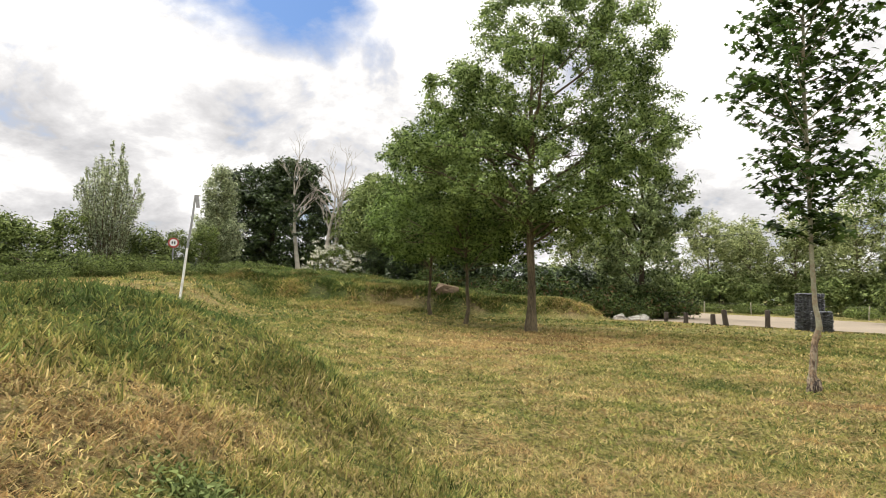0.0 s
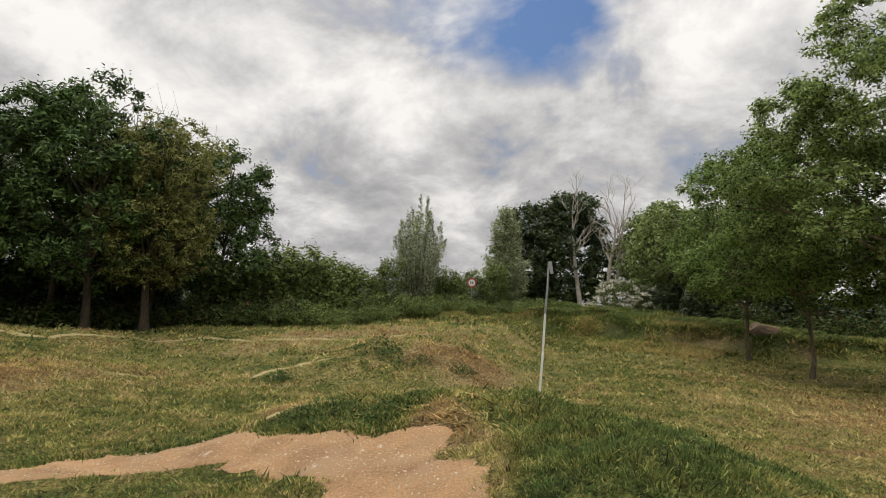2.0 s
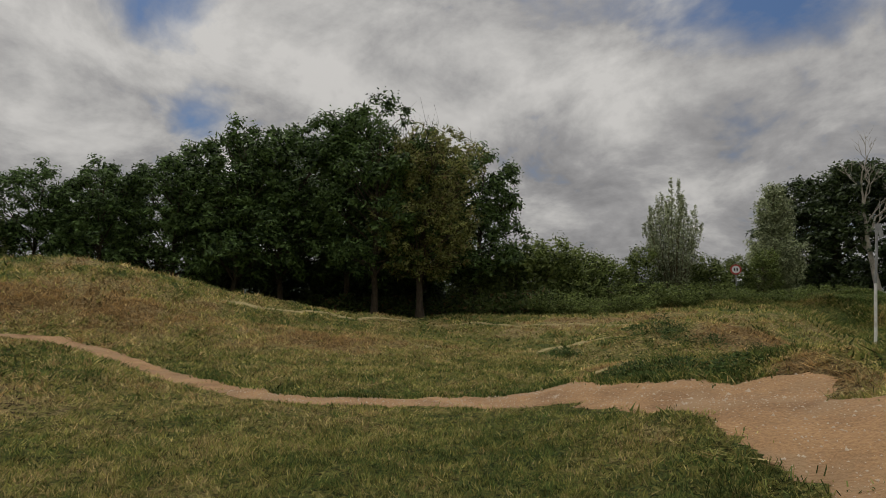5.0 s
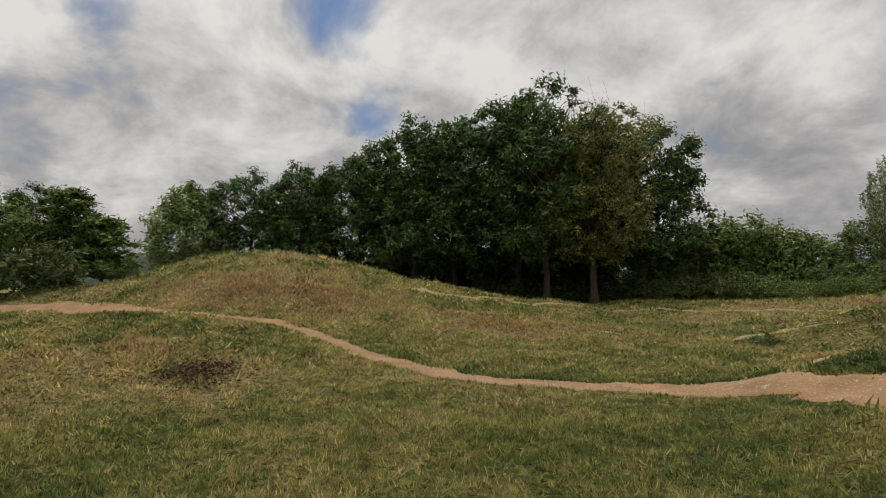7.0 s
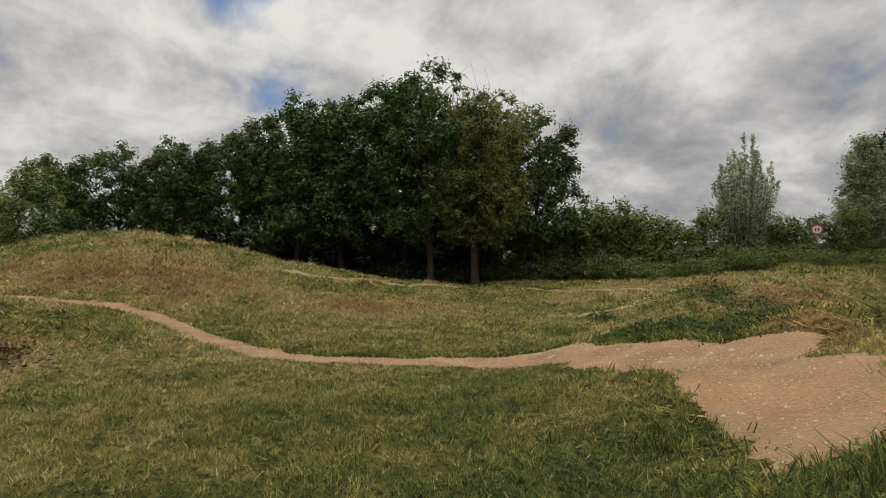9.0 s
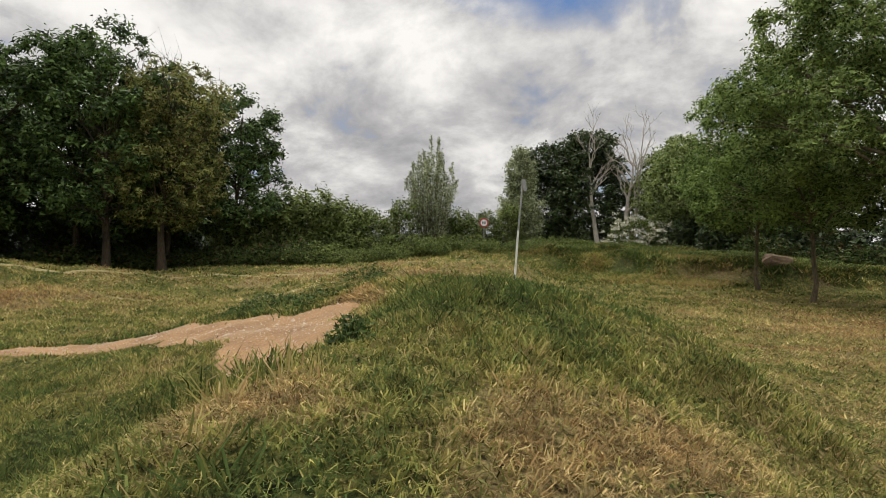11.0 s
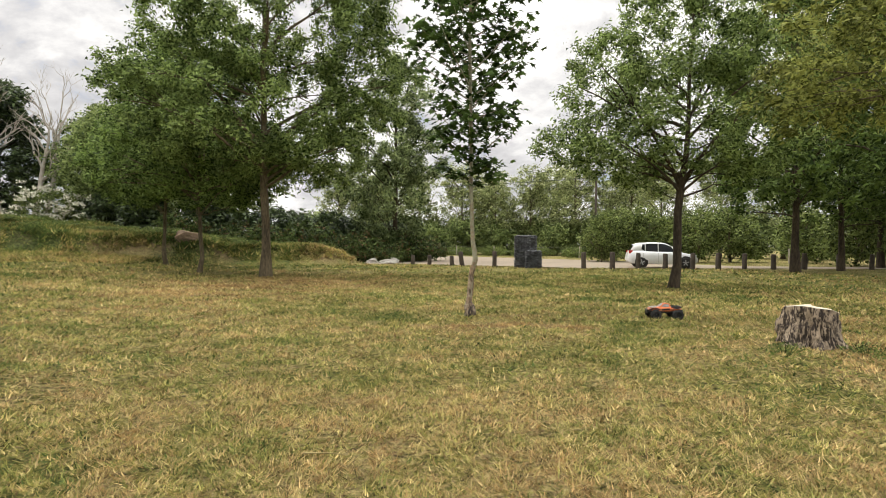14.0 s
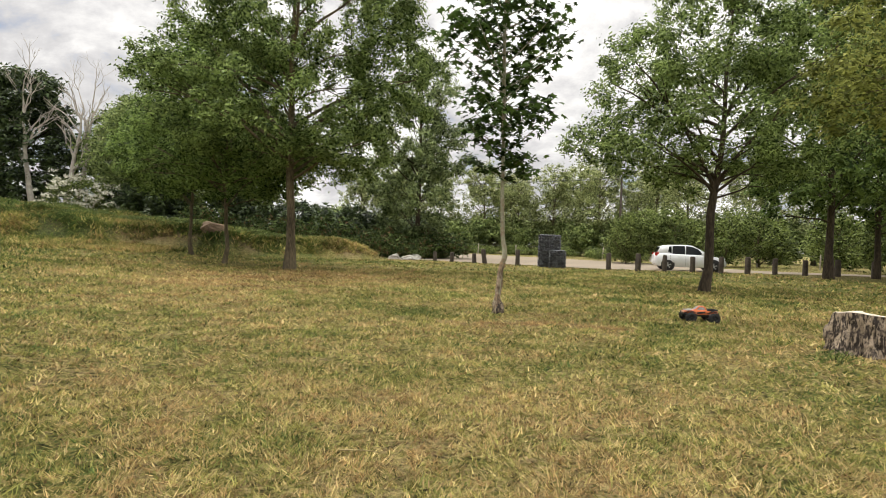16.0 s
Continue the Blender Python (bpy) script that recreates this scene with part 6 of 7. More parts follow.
def build_utility():
    root = thing("utility_pole", pose(38.5, 50.5, 0), "wooden utility pole carrying overhead wires", "pole")
    v, f = tube(np.array([(0, 0, -0.2), (0, 0, 4), (0.02, 0, 8.6), (0.02, 0, 8.65)]), np.array([0.15, 0.13, 0.10, 0.01]), 10)
    part("pole", mesh_from("pole", v, f, M_POST, True), None, root)
    bm = bmesh.new()
    box(bm, -0.25, 0, 8.35, 0.8, 0.08, 0.1, 0.01)
    part("crossarm", bm, M_POST, root)
    for k in (-0.55, 0.1):
        v, f = tube(np.array([(k, 0, 8.4), (k, 0, 8.47), (k, 0, 8.55), (k, 0, 8.56)]), np.array([0.03, 0.045, 0.03, 0.002]), 8)
        part("insulator", mesh_from("insulator", v, f, M_BLACK, True), None, root)
    for k, z in ((-0.55, 8.55), (0.1, 8.55)):
        s = np.linspace(0, 1, 24)
        a, b = np.array([38.5 + k, 50.5, z]), np.array([-12 + k, 96, 10.5])
        c = np.array([75, 22, 9.0])
        for p, q in ((a, b), (a, c)):
            line = p + s[:, None] * (q - p) - np.array([0, 0, 1])[None] * (4 * 1.2 * s * (1 - s))[:, None]
            v, f = tube(line, np.full(24, 0.012), 4)
            tagged(new("overhead_wire", mesh_from("overhead_wire", v, f, M_BLACK)), "thin black overhead cable", "cable", "overhead cables")


# ---- on the lawn and the mounds ----
def build_marker():
    base = np.array([-5.32, 11.75, float(ground_z(-5.32, 11.75)) - 0.1])
    tip = np.array([-5.25, 12.26, 3.62])
    root = thing("marker_pole", Matrix.Identity(4), "leaning marker pole, white below and bare grey above", "pole")
    mid = base + 0.62 * (tip - base)
    for name, a, b, mat, r in (("lower_pole", base, mid, M_WHITEPAINT, 0.031), ("upper_pole", mid, tip, M_GREYPOLE, 0.027)):
        v, f = tube(np.array([a, a + 0.5 * (b - a) + (0.012, 0, 0), b]), np.array([r, r * 0.97, r * 0.95]), 8)
        part(name, mesh_from(name, v, f, mat, True), None, root)
    bm = bmesh.new()
    box(bm, 0, 0, 0, 0.085, 0.015, 0.32, 0.005)
    p = part("top_plate", bm, M_GREYPOLE, root, "small bent metal plate")
    p.matrix_world = Matrix.Translation(tip + np.array([0.06, 0, -0.15])) @ pose(0, 0, 0, -6, -8, 25)


def disc(bm, radius, depth, y, sides=32):
    bmesh.ops.create_cone(bm, cap_ends=True, segments=sides, radius1=radius, radius2=radius, depth=depth, matrix=Matrix.Translation((0, y, 0)) @ pose(0, 0, 0, 90, 0, 0))


def build_sign():
    x, y = -17.9, 35.1
    z = float(ground_z(x, y))
    root = thing("road_sign", pose(x, y, z, 0, 0, 27), "round red-rimmed white road sign on a grey post", "sign")
    top = 4.2 - z
    v, f = tube(np.array([(0, 0.03, -0.3), (0, 0.03, top * 0.5), (0, 0.03, top + 0.15)]), np.array([0.035, 0.035, 0.035]), 8)
    part("post", mesh_from("post", v, f, M_GREYPOLE, True), None, root)
    for name, r, d, yy, mat in (("red_rim", 0.33, 0.02, 0, M_SIGNRED), ("white_face", 0.235, 0.02, -0.006, M_SIGNWHITE)):
        bm = bmesh.new()
        disc(bm, r, d, yy)
        ob = part(name, bm, mat, root)
        ob.location = (0, 0, top)
    for k in (-0.075, 0.075):
        bm = bmesh.new()
        box(bm, k, -0.019, top, 0.075, 0.008, 0.19, 0.003)
        part("symbol_bar", bm, M_BLACK, root)


def build_stump():
    """Old stump: fluted bark wall flaring at the roots, slanting sawn top."""
    x, y = 9.6, 3.75
    root = thing("tree_stump", pose(x, y, float(ground_z(x, y)) - 0.02, 0, 0, 35), "weathered fluted tree stump with a pale sawn top", "stump")
    rng = np.random.default_rng(3)
    n, rows = 72, 15
    a = np.linspace(0, 2 * np.pi, n, endpoint=False)
    flute = 0.07 * np.sin(a * 5 + 1 + 0.8 * np.sin(a * 2)) + 0.06 * np.sin(a * 11 + 2.2 + np.sin(a * 3)) + 0.05 * np.sin(a * 17 + np.sin(a)) + 0.03 * np.sin(a * 29 + 1)
    ring = []
    for k in range(rows):
        t = k / (rows - 1)
        flare = (0.10 + 0.34 * np.maximum(0, np.sin(a * 3 + 0.6)) ** 3 + 0.15 * np.maximum(0, np.sin(a * 7 + 2)) ** 2) * math.exp(-t * 5)
        r = 0.295 * (1 + flare + 0.30 * np.exp(-((a - 1.6) / 0.33) ** 2 - ((t - 0.45) / 0.3) ** 2) + 0.10 * np.exp(-((a - 2.5) / 0.3) ** 2 - ((t - 0.25) / 0.22) ** 2) + flute * (1.25 - 0.5 * t) + 0.03 * rng.normal(size=n) * (t < 0.95)) * (1 - 0.03 * t)
        slant = 0.42 + 0.05 * np.cos(a - 3.3) + 0.022 * np.cos(a - 1.9) + 0.005 * np.sin(a * 5)
        ring.append(np.stack([r * np.cos(a) * 1.12, r * np.sin(a) * 0.95, slant * t + 0.012 * rng.normal(size=n) * (0 < t < 0.95)], -1))
    v = np.concatenate(ring)
    f = np.array([(k * n + j, k * n + (j + 1) % n, (k + 1) * n + (j + 1) % n, (k + 1) * n + j) for k in range(rows - 1) for j in range(n)])
    part("bark", mesh_from("bark", v, f, M_STUMP, False), None, root)
    top = ring[-1]
    inner = [top + (0, 0, 0.003), top * (0.93, 0.93, 1) + (0, 0, 0.012), top * (0.5, 0.5, 1) + (0, 0, 0.014), top * (0.05, 0.05, 1) + (0, 0, 0.008)]
    v = np.concatenate(inner)
    f = np.array([(k * n + j, k * n + (j + 1) % n, (k + 1) * n + (j + 1) % n, (k + 1) * n + j) for k in range(3) for j in range(n)])
    part("sawn_top", mesh_from("sawn_top", v, f, M_CUT, True), None, root, "pale sawn wood face")


def weed(name, x, y, r, h, count, size, seed, label, mat=L_WEED):
    rng = np.random.default_rng(seed)
    root = thing(name, put(None, x, y, sink=0.0), label, "plant")
    d = rng.normal(size=(count, 2)) * r * 0.5
    hh = h * np.exp(-(d ** 2).sum(1) / (r * r)) * rng.uniform(0.15, 1.05, count)
    pts = np.stack([d[:, 0], d[:, 1], np.maximum(hh, 0.02) + ground_z(x + d[:, 0], y + d[:, 1]) - float(ground_z(x, y))], -1)
    stems = [tube(np.stack([(p[0] * 0.5, p[1] * 0.5, -0.02), p]), np.array([0.006, 0.003]), 4) for p in pts[: min(60, count // 4)]]
    v, f = joined(stems)
    tagged(part("stalk", mesh_from("stalk", v, f, mat), None, root), kind="stuff")
    tagged(part("leaves", leaf_mesh("leaves", rng, pts, size, mat, -0.2), None, root), kind="stuff")


build_carpark()
build_posts()
build_gabion()
build_utility()
boulder("boulder", 11.9, 34.6, (0.6, 0.36, 0.2), 1.0, "flat pale limestone boulder at the car park corner", M_ROCK)
boulder("boulder", 12.5, 35.6, (0.4, 0.34, 0.26), 4.0, "pale limestone boulder at the car park corner", M_ROCK)
boulder("boulder", 11.2, 35.8, (0.36, 0.3, 0.22), 7.0, "pale limestone boulder at the car park corner", M_ROCK)
boulder("boulder", 0.0, 34.5, (0.85, 0.5, 0.42), 9.0, "brown earthy boulder on the bank", M_BROWN_ROCK)
build_marker()
build_sign()
build_stump()
for x0, y0, x1, y1, r in ((3.43, 2.17, 3.69, 2.09, 0.005), (8.53, 2.2, 9.0, 1.5, 0.006)):
    bend = np.array([(x0, y0, float(ground_z(x0, y0)) + 0.035), ((x0 + x1) / 2 + 0.02, (y0 + y1) / 2 + 0.01, float(ground_z(x0, y0)) + 0.03), (x1, y1, float(ground_z(x1, y1)) + 0.025)])
    v, f = tube(bend, np.array([r, r * 0.8, r * 0.4]), 6)
    tagged(new("fallen_stick", mesh_from("fallen_stick", v, f, M_TRAIL, True)), "thin pale dry stick lying in the grass", "stick")
weed("weed_clump", -1.75, 1.45, 0.16, 0.16, 300, 0.035, 1, "dark green weed clump at the edge of the dirt")
for k, (x, y) in enumerate(((-8.9, 12.4), (-7.9, 12.9), (-11.9, 13.4), (-6.6, 4.75), (-5.9, 4.85), (-5.2, 4.75))):
    weed("weed_clump", x, y, 0.42, 0.17, 260, 0.055, 40 + k, "low dark weeds on the slope of the jump")
weed("weed_clump", -12.0, 10.0, 0.5, 0.28, 420, 0.07, 2, "dark low weed clump on the meadow")
weed("weed_clump", -10.6, 12.6, 0.7, 0.55, 260, 0.08, 3, "dark bushy weeds on the earth jump")
weed("weed_clump", -9.9, 12.2, 0.6, 0.4, 170, 0.08, 4, "dark bushy weeds on the earth jump")
weed("weed_clump", 9.0, 3.6, 0.25, 0.10, 260, 0.035, 5, "green weeds at the foot of the stump", L_BUSH)
weed("weed_clump", 9.75, 3.15, 0.3, 0.14, 320, 0.035, 6, "green weeds at the foot of the stump", L_BUSH)
weed("weed_clump", 0.42, 1.15, 0.27, 0.06, 420, 0.032, 7, "broad-leaved green weeds on the dry mound", L_LIME)
weed("weed_clump", -10.4, -3.06, 0.55, 0.10, 900, 0.05, 8, "withered dark plant patch on the low mound", L_DEAD)


def far_hills():
    """Low wooded ridge on the skyline, as a strip with depth."""
    a = np.linspace(radians(20), radians(165), 260)
    rows = []
    for k, (dist, lift) in enumerate(((520, 0.0), (600, 0.75), (700, 1.0), (820, 0.4))):
        h = lift * (33 + 7 * np.sin(a * 5 + 1) + 4 * np.sin(a * 13) + 3.0 * value_noise(a * 400, a * 0 + k, 3.0, 5) + 2.0 * value_noise(a * 900, a * 0 + k, 2.0, 6))
        rows.append(np.stack([-dist * np.sin(a), dist * np.cos(a), h - 1], -1))
    v = np.concatenate(rows)
    i, j = np.meshgrid(np.arange(3), np.arange(259), indexing="ij")
    f = np.stack([i * 260 + j, i * 260 + j + 1, (i + 1) * 260 + j + 1, (i + 1) * 260 + j], -1).reshape(-1, 4)
    tagged(new("backdrop", mesh_from("backdrop", v, f, M_HILL, True)), "low wooded hills on the skyline", "hill", kind="structure")


far_hills()


# ---- vehicles ----
def loft(sections):
    """Closed rings (n x m x 3) joined to a skin, capped at both ends."""
    s = np.array(sections, float)
    n, m = s.shape[:2]
    f = [(i * m + j, (i + 1) * m + j, (i + 1) * m + (j + 1) % m, i * m + (j + 1) % m) for i in range(n - 1) for j in range(m)]
    f += [tuple(range(m)), tuple(range((n - 1) * m, n * m))[::-1]]
    return s.reshape(-1, 3), f


def revolve(profile, sides):
    """A solid of revolution about the y axis from (y, r) pairs."""
    v, f = [], []
    for y, r in profile:
        for k in range(sides):
            a = 2 * math.pi * k / sides
            v.append((r * math.cos(a), y, r * math.sin(a)))
    n = len(profile)
    for i in range(n - 1):
        for k in range(sides):
            f.append((i * sides + k, i * sides + (k + 1) % sides, (i + 1) * sides + (k + 1) % sides, (i + 1) * sides + k))
    return v, f


def model_wheel(parent, x, y, z, radius, width, out):
    """Knobbly tyre with a spoked rim; out is the side (+1 or -1) that shows."""
    w = width / 2
    v, f = revolve([(-w, radius * 0.55), (-w, radius * 0.80), (-w * 0.85, radius * 0.93), (-w * 0.4, radius * 0.97), (w * 0.4, radius * 0.97), (w * 0.85, radius * 0.93), (w, radius * 0.80), (w, radius * 0.55)], 28)
    me = mesh_from("tyre", v, f, M_TYRE, True)
    bm = bmesh.new()
    bm.from_mesh(me)
    for k in range(22):
        for side in (-1, 1):
            box(bm, 0, side * w * 0.5, radius * 0.975, radius * 0.16, w * 0.75, radius * 0.09, 0, Matrix.Rotation(2 * math.pi * (k + 0.25 * side) / 22, 4, "Y"))
    tyre = part("tyre", bm, M_TYRE, parent)
    tyre.location = (x, y, z)
    bm = bmesh.new()
    v, f = revolve([(w * 0.15 * out, 0.0), (w * 0.15 * out, radius * 0.40), (w * 0.92 * out, radius * 0.54), (w * 1.0 * out, radius * 0.56), (w * 0.9 * out, radius * 0.60), (-w * out, radius * 0.56)], 24)
    bm.from_mesh(mesh_from("rim", v, f, M_BLACK))
    for k in range(6):
        box(bm, 0, w * 0.55 * out, radius * 0.28, radius * 0.12, w * 0.35, radius * 0.52, 0.002, Matrix.Rotation(2 * math.pi * k / 6, 4, "Y"))
    box(bm, 0, w * 0.7 * out, 0, radius * 0.2, w * 0.5, radius * 0.2, 0.004)
    part("rim", bm, M_BLACK, tyre, "black six-spoke rim")


def build_truck():
    """Radio-controlled monster truck, 0.66 m long; x ahead."""
    x, y = 10.2, 7.0
    root = thing("toy_truck", pose(x, y, float(ground_z(x, y)) + 0.005, 0, 0, 155) @ Matrix.Scale(0.92, 4), "orange and black radio-controlled monster truck on knobbly tyres", "toy truck")
    r, wd = 0.095, 0.095
    for sx in (-0.205, 0.205):
        for sy in (-0.215, 0.215):
            model_wheel(root, sx, sy, r, r, wd, 1 if sy > 0 else -1)
    bm = bmesh.new()
    box(bm, 0, 0, 0.115, 0.44, 0.11, 0.018, 0.004)
    box(bm, 0, 0, 0.14, 0.30, 0.09, 0.045, 0.008)
    for sx in (-0.205, 0.205):
        box(bm, sx, 0, 0.115, 0.07, 0.08, 0.06, 0.008)
    part("chassis", bm, M_BLACK, root)
    for sx in (-0.205, 0.205):
        for sy in (-1, 1):
            bm = bmesh.new()
            for dx in (-0.02, 0.02):
                box(bm, sx + dx, sy * 0.105, 0.10, 0.012, 0.14, 0.012, 0.003)
            part("suspension_arm", bm, M_BLACK, root)
            s = sx * 0.78
            v, f = tube(np.array([(s, sy * 0.13, 0.11), (s, sy * 0.10, 0.165), (s, sy * 0.075, 0.21)]), np.array([0.011, 0.014, 0.012]), 8)
            part("shock_absorber", mesh_from("shock_absorber", v, f, M_SILVER, True), None, root)
    # shell: cross sections from tail to nose
    rows = [(-0.30, 0.10, 0.175, 0.215), (-0.27, 0.115, 0.165, 0.225), (-0.13, 0.115, 0.155, 0.225), (-0.10, 0.115, 0.15, 0.23), (0.06, 0.115, 0.15, 0.232), (0.16, 0.112, 0.155, 0.228), (0.26, 0.105, 0.165, 0.212), (0.305, 0.09, 0.17, 0.195)]
    secs = [[(px, -w * 0.96, lo), (px, -w, (lo + hi) / 2), (px, -w * 0.93, hi - 0.01), (px, -w * 0.8, hi), (px, w * 0.8, hi), (px, w * 0.93, hi - 0.01), (px, w, (lo + hi) / 2), (px, w * 0.96, lo)] for px, w, lo, hi in rows]
    v, f = loft(secs)
    shell = part("body_shell", mesh_from("body_shell", v, f, M_ORANGE), None, root)
    cab = [(-0.115, 0.10, 0.222, 0.226), (-0.085, 0.092, 0.222, 0.292), (-0.03, 0.09, 0.222, 0.305), (0.03, 0.09, 0.222, 0.298), (0.115, 0.105, 0.222, 0.23)]
    secs = [[(px, -w, lo), (px, -w * 0.78, hi - 0.006), (px, -w * 0.7, hi), (px, w * 0.7, hi), (px, w * 0.78, hi - 0.006), (px, w, lo)] for px, w, lo, hi in cab]
    v, f = loft(secs)
    part("cab", mesh_from("cab", v, f, M_ORANGE), None, shell)
    for sy in (-1, 1):
        bm = bmesh.new()
        vs = [bm.verts.new(p) for p in ((-0.075, sy * 0.0925, 0.238), (0.072, sy * 0.0945, 0.234), (0.026, sy * 0.0755, 0.284), (-0.06, sy * 0.0765, 0.282))]
        bm.faces.new(vs)
        bmesh.ops.solidify(bm, geom=bm.faces[:], thickness=0.003)
        part("side_window", bm, M_SILVER, shell, "pale grey window panel")
    bm = bmesh.new()
    vs = [bm.verts.new(p) for p in ((0.042, -0.06, 0.294), (0.042, 0.06, 0.294), (0.108, 0.075, 0.238), (0.108, -0.075, 0.238))]
    bm.faces.new(vs)
    bmesh.ops.solidify(bm, geom=bm.faces[:], thickness=0.003)
    part("windscreen", bm, M_SILVER, shell, "pale grey windscreen panel")
    bm = bmesh.new()
    box(bm, 0.205, 0, 0.222, 0.15, 0.15, 0.018, 0.006)
    box(bm, 0.18, 0, 0.232, 0.08, 0.06, 0.02, 0.006)
    part("bonnet", bm, M_SILVER, shell, "grey and black bonnet")
    bm = bmesh.new()
    box(bm, -0.20, 0, 0.226, 0.17, 0.19, 0.012, 0.004)
    for sy in (-1, 1):
        box(bm, -0.20, sy * 0.1, 0.236, 0.18, 0.015, 0.026, 0.004)
    box(bm, -0.29, 0, 0.236, 0.018, 0.2, 0.026, 0.004)
    part("load_bed", bm, M_BLACK, shell, "black open load bed")
    for sx in (-0.205, 0.205):
        for sy in (-1, 1):
            bm = bmesh.new()
            for k in range(7):
                a = math.pi * (0.12 + 0.76 * k / 6)
                box(bm, sx + 0.105 * math.cos(a), sy * 0.122, 0.11 + 0.105 * math.sin(a), 0.05, 0.05, 0.012, 0, Matrix.Identity(4))
            part("wheel_arch", bm, M_BLACK, shell, "black flared wheel arch")
    for sy in (-1, 1):
        bm = bmesh.new()
        box(bm, -0.02, sy * 0.118, 0.185, 0.15, 0.006, 0.03, 0.002, pose(0, 0, 0, 0, 6, 0))
        part("stripe", bm, M_BLACK, shell, "jagged black side stripe")
    bm = bmesh.new()
    box(bm, 0.325, 0, 0.15, 0.03, 0.18, 0.035, 0.008)
    box(bm, 0.315, 0, 0.12, 0.02, 0.10, 0.04, 0.006)
    part("front_bumper", bm, M_BLACK, root)
    bm = bmesh.new()
    box(bm, -0.315, 0, 0.155, 0.025, 0.16, 0.03, 0.006)
    part("rear_bumper", bm, M_BLACK, root)
    for sy in (-1, 1):
        bm = bmesh.new()
        box(bm, 0.302, sy * 0.06, 0.188, 0.012, 0.045, 0.016, 0.003)
        part("headlight", bm, M_LAMPCLEAR, root)


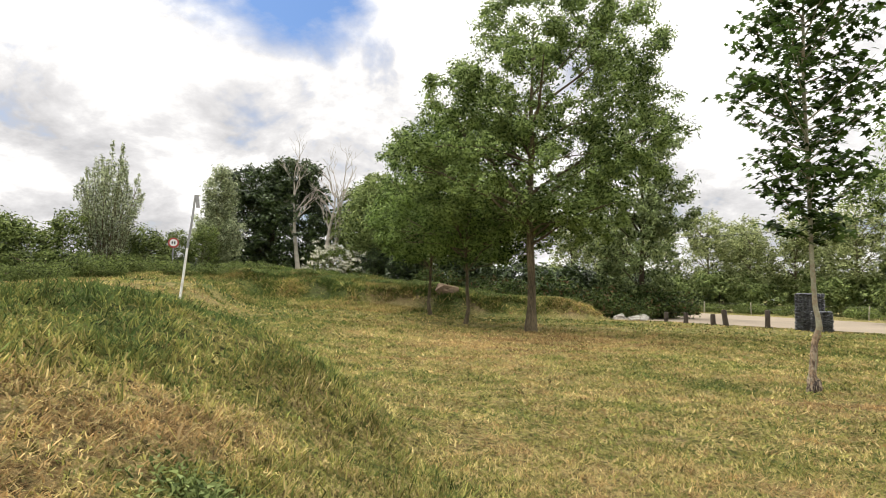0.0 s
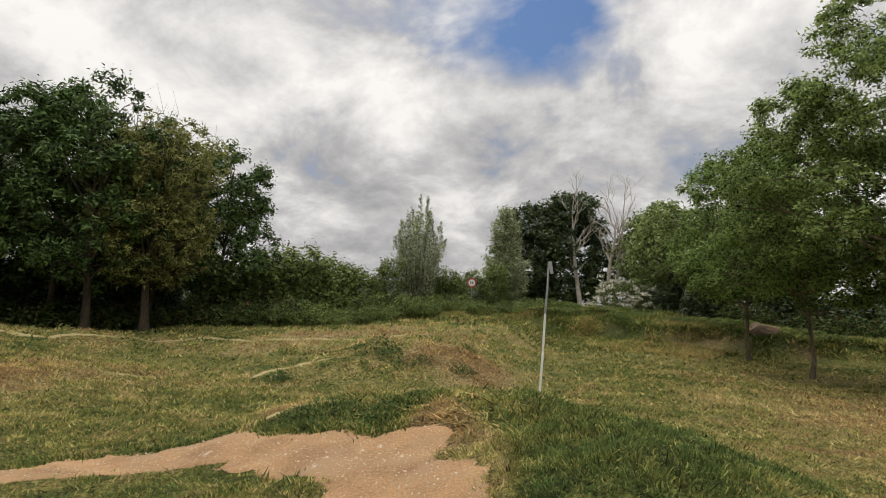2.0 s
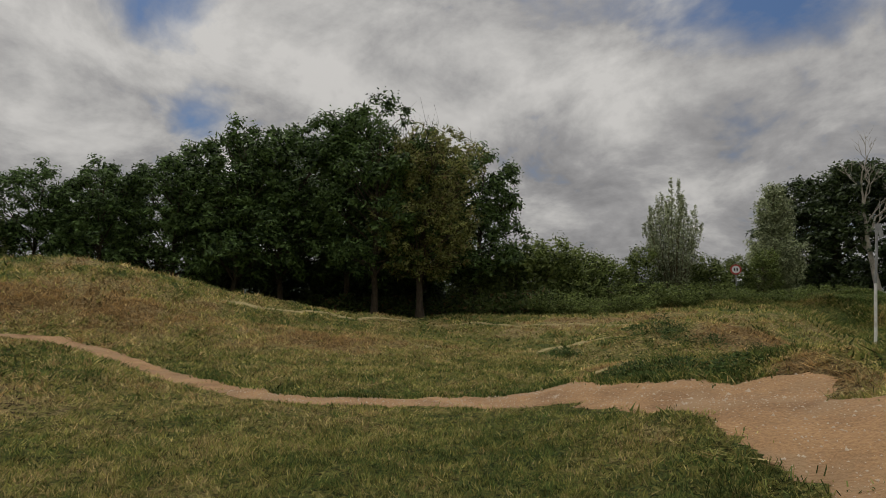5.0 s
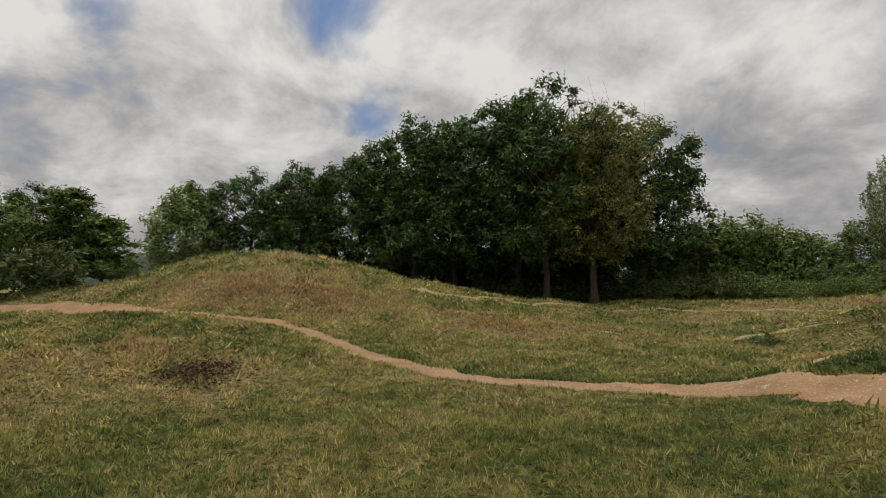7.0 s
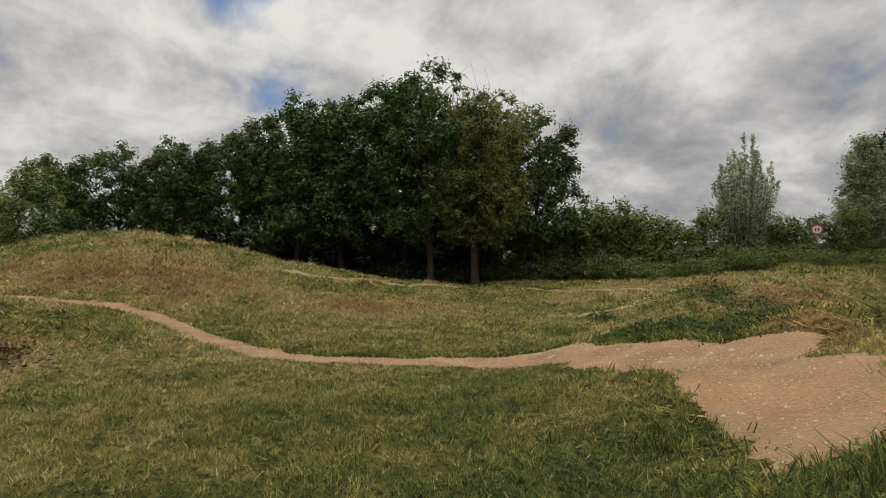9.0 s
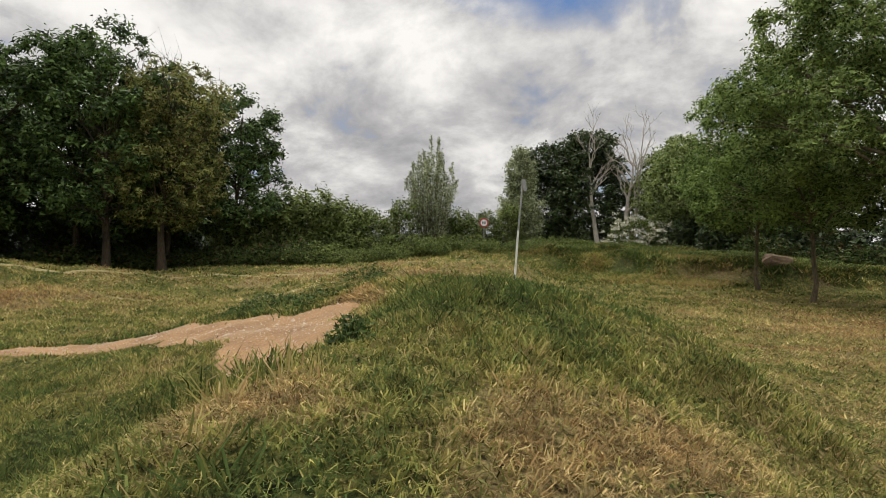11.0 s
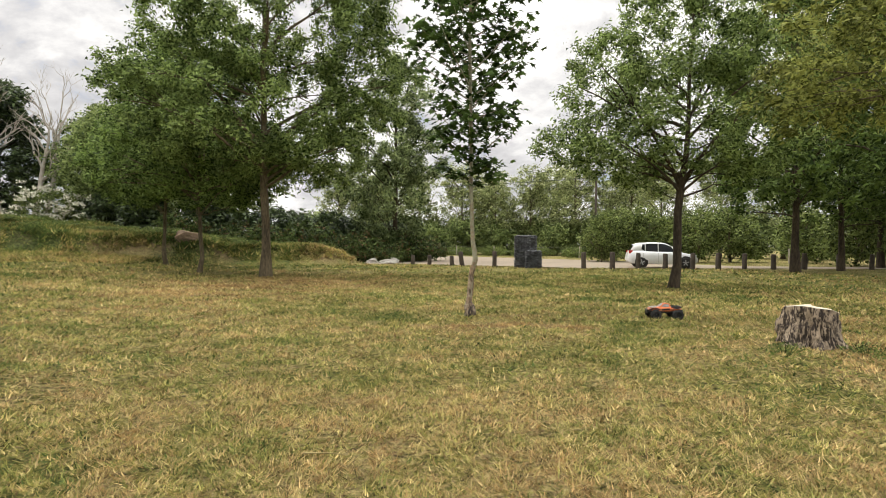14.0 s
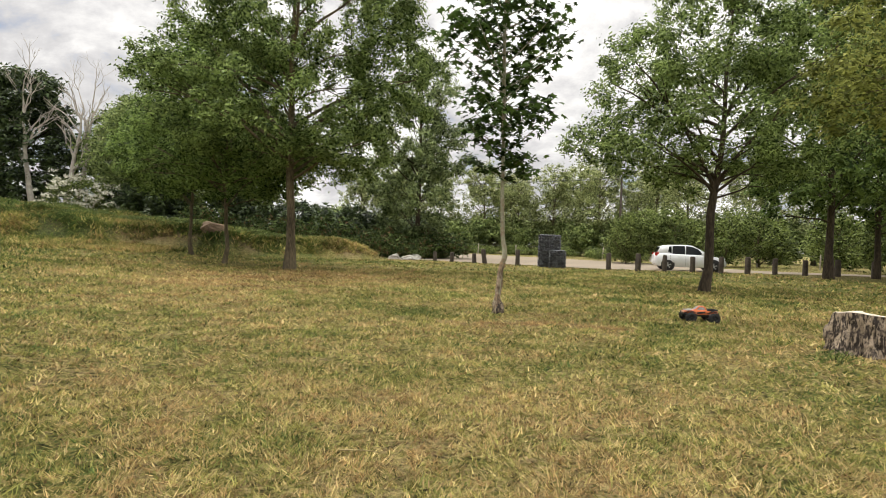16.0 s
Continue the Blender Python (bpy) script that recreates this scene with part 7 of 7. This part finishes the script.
def build_car():
    """White five-door hatchback, 3.9 m long; x ahead."""
    root = thing("parked_car", pose(26.55, 26.35, 0.03, 0, 0, -30), "white five-door hatchback parked on the gravel", "car")
    # lower body: x, half width, sill height, shoulder height
    rows = [(-1.93, 0.66, 0.42, 0.78), (-1.88, 0.76, 0.30, 0.92), (-1.70, 0.82, 0.24, 0.98), (-1.2, 0.845, 0.22, 0.97), (-0.4, 0.85, 0.21, 0.94), (0.4, 0.85, 0.21, 0.92), (1.0, 0.84, 0.22, 0.90), (1.45, 0.82, 0.24, 0.83), (1.78, 0.76, 0.27, 0.72), (1.93, 0.62, 0.34, 0.60)]
    secs = []
    for x, w, lo, hi in rows:
        m = lo + 0.62 * (hi - lo)
        secs.append([(x, -w * 0.90, lo), (x, -w * 0.98, lo + 0.06), (x, -w, m), (x, -w * 0.97, hi - 0.06), (x, -w * 0.90, hi), (x, w * 0.90, hi), (x, w * 0.97, hi - 0.06), (x, w, m), (x, w * 0.98, lo + 0.06), (x, w * 0.90, lo)])
    v, f = loft(secs)
    body = part("body", mesh_from("body", v, f, M_CARWHITE, True), None, root)
    cab = [(-1.84, 0.72, 0.93, 0.97), (-1.60, 0.72, 0.93, 1.36), (-1.30, 0.71, 0.93, 1.46), (-0.5, 0.71, 0.92, 1.50), (0.1, 0.70, 0.91, 1.46), (0.55, 0.71, 0.90, 1.25), (1.12, 0.74, 0.88, 0.90)]
    secs = [[(x, -w, lo), (x, -w * 0.84, hi - 0.05), (x, -w * 0.72, hi), (x, w * 0.72, hi), (x, w * 0.84, hi - 0.05), (x, w, lo)] for x, w, lo, hi in cab]
    v, f = loft(secs)
    part("roof", mesh_from("roof", v, f, M_CARWHITE, True), None, body)

    def pane(name, pts, label):
        bm = bmesh.new()
        bm.faces.new([bm.verts.new(p) for p in pts])
        bmesh.ops.solidify(bm, geom=bm.faces[:], thickness=0.012)
        part(name, bm, M_GLASS, body, label)
    for s in (-1, 1):
        pane("side_window", [(-1.22, s * 0.724, 1.08), (-1.02, s * 0.722, 0.98), (-1.02, s * 0.622, 1.39), (-1.14, s * 0.63, 1.37)], "dark rear side window")
        pane("side_window", [(-0.97, s * 0.722, 0.96), (-0.30, s * 0.72, 0.95), (-0.30, s * 0.617, 1.42), (-0.97, s * 0.622, 1.41)], "dark rear door window")
        pane("side_window", [(-0.24, s * 0.72, 0.95), (0.68, s * 0.725, 0.94), (0.42, s * 0.65, 1.26), (0.06, s * 0.617, 1.40), (-0.24, s * 0.617, 1.42)], "dark front door window")
        for x in (-0.62, 0.30):
            bm = bmesh.new()
            box(bm, x, s * 0.855, 0.84, 0.18, 0.03, 0.03, 0.01)
            part("door_handle", bm, M_CARWHITE, body)
        for x in (-0.27, 0.75, -1.1):
            bm = bmesh.new()
            box(bm, x, s * 0.843, 0.6, 0.008, 0.02, 0.56)
            part("door_gap", bm, M_BLACK, body)
        bm = bmesh.new()
        box(bm, 0.62, s * 0.90, 1.0, 0.12, 0.2, 0.13, 0.03)
        part("wing_mirror", bm, M_CARWHITE, body)
        bm = bmesh.new()
        box(bm, -1.80, s * 0.66, 0.92, 0.20, 0.22, 0.20, 0.03)
        part("tail_light", bm, M_LAMPRED, body)
        bm = bmesh.new()
        box(bm, 1.68, s * 0.66, 0.72, 0.30, 0.18, 0.12, 0.03)
        part("headlight", bm, M_LAMPCLEAR, body)
    pane("rear_window", [(-1.835, -0.60, 1.0), (-1.835, 0.60, 1.0), (-1.64, 0.55, 1.34), (-1.64, -0.55, 1.34)], "dark rear window")
    pane("windscreen", [(1.09, -0.64, 0.93), (1.09, 0.64, 0.93), (0.56, 0.56, 1.26), (0.16, 0.54, 1.45), (0.16, -0.54, 1.45), (0.56, -0.56, 1.26)], "dark windscreen")
    bm = bmesh.new()
    box(bm, -1.93, 0, 0.50, 0.10, 1.30, 0.22, 0.04)
    part("rear_bumper", bm, M_CARWHITE, body)
    bm = bmesh.new()
    box(bm, -1.945, 0, 0.78, 0.02, 0.46, 0.10, 0.004)
    part("plate_bar", bm, M_SILVER, body)
    for x in (-1.22, 1.22):
        for s in (-1, 1):
            v, f = revolve([(-0.1, 0.18), (-0.1, 0.28), (-0.07, 0.31), (0.07, 0.31), (0.1, 0.28), (0.1, 0.18)], 24)
            tyre = part("tyre", mesh_from("tyre", v, f, M_TYRE, True), None, root)
            tyre.location = (x, s * 0.765, 0.31)
            bm = bmesh.new()
            v, f = revolve([(0.06 * s, 0.0), (0.06 * s, 0.17), (0.095 * s, 0.20), (-0.08 * s, 0.2)], 20)
            bm.from_mesh(mesh_from("rim", v, f, M_RIM))
            for k in range(5):
                box(bm, 0, 0.085 * s, 0.10, 0.05, 0.03, 0.17, 0, Matrix.Rotation(2 * math.pi * k / 5, 4, "Y"))
            part("rim", bm, M_RIM, tyre, "five-spoke alloy rim")
            v, f = revolve([(-0.02 * s, 0.0), (-0.02 * s, 0.37), (0.0, 0.37), (0.0, 0.0)], 24)
            arch = part("wheel_arch", mesh_from("wheel_arch", v, f, M_BLACK), None, root)
            arch.location = (x, s * 0.838, 0.33)


build_truck()
build_car()
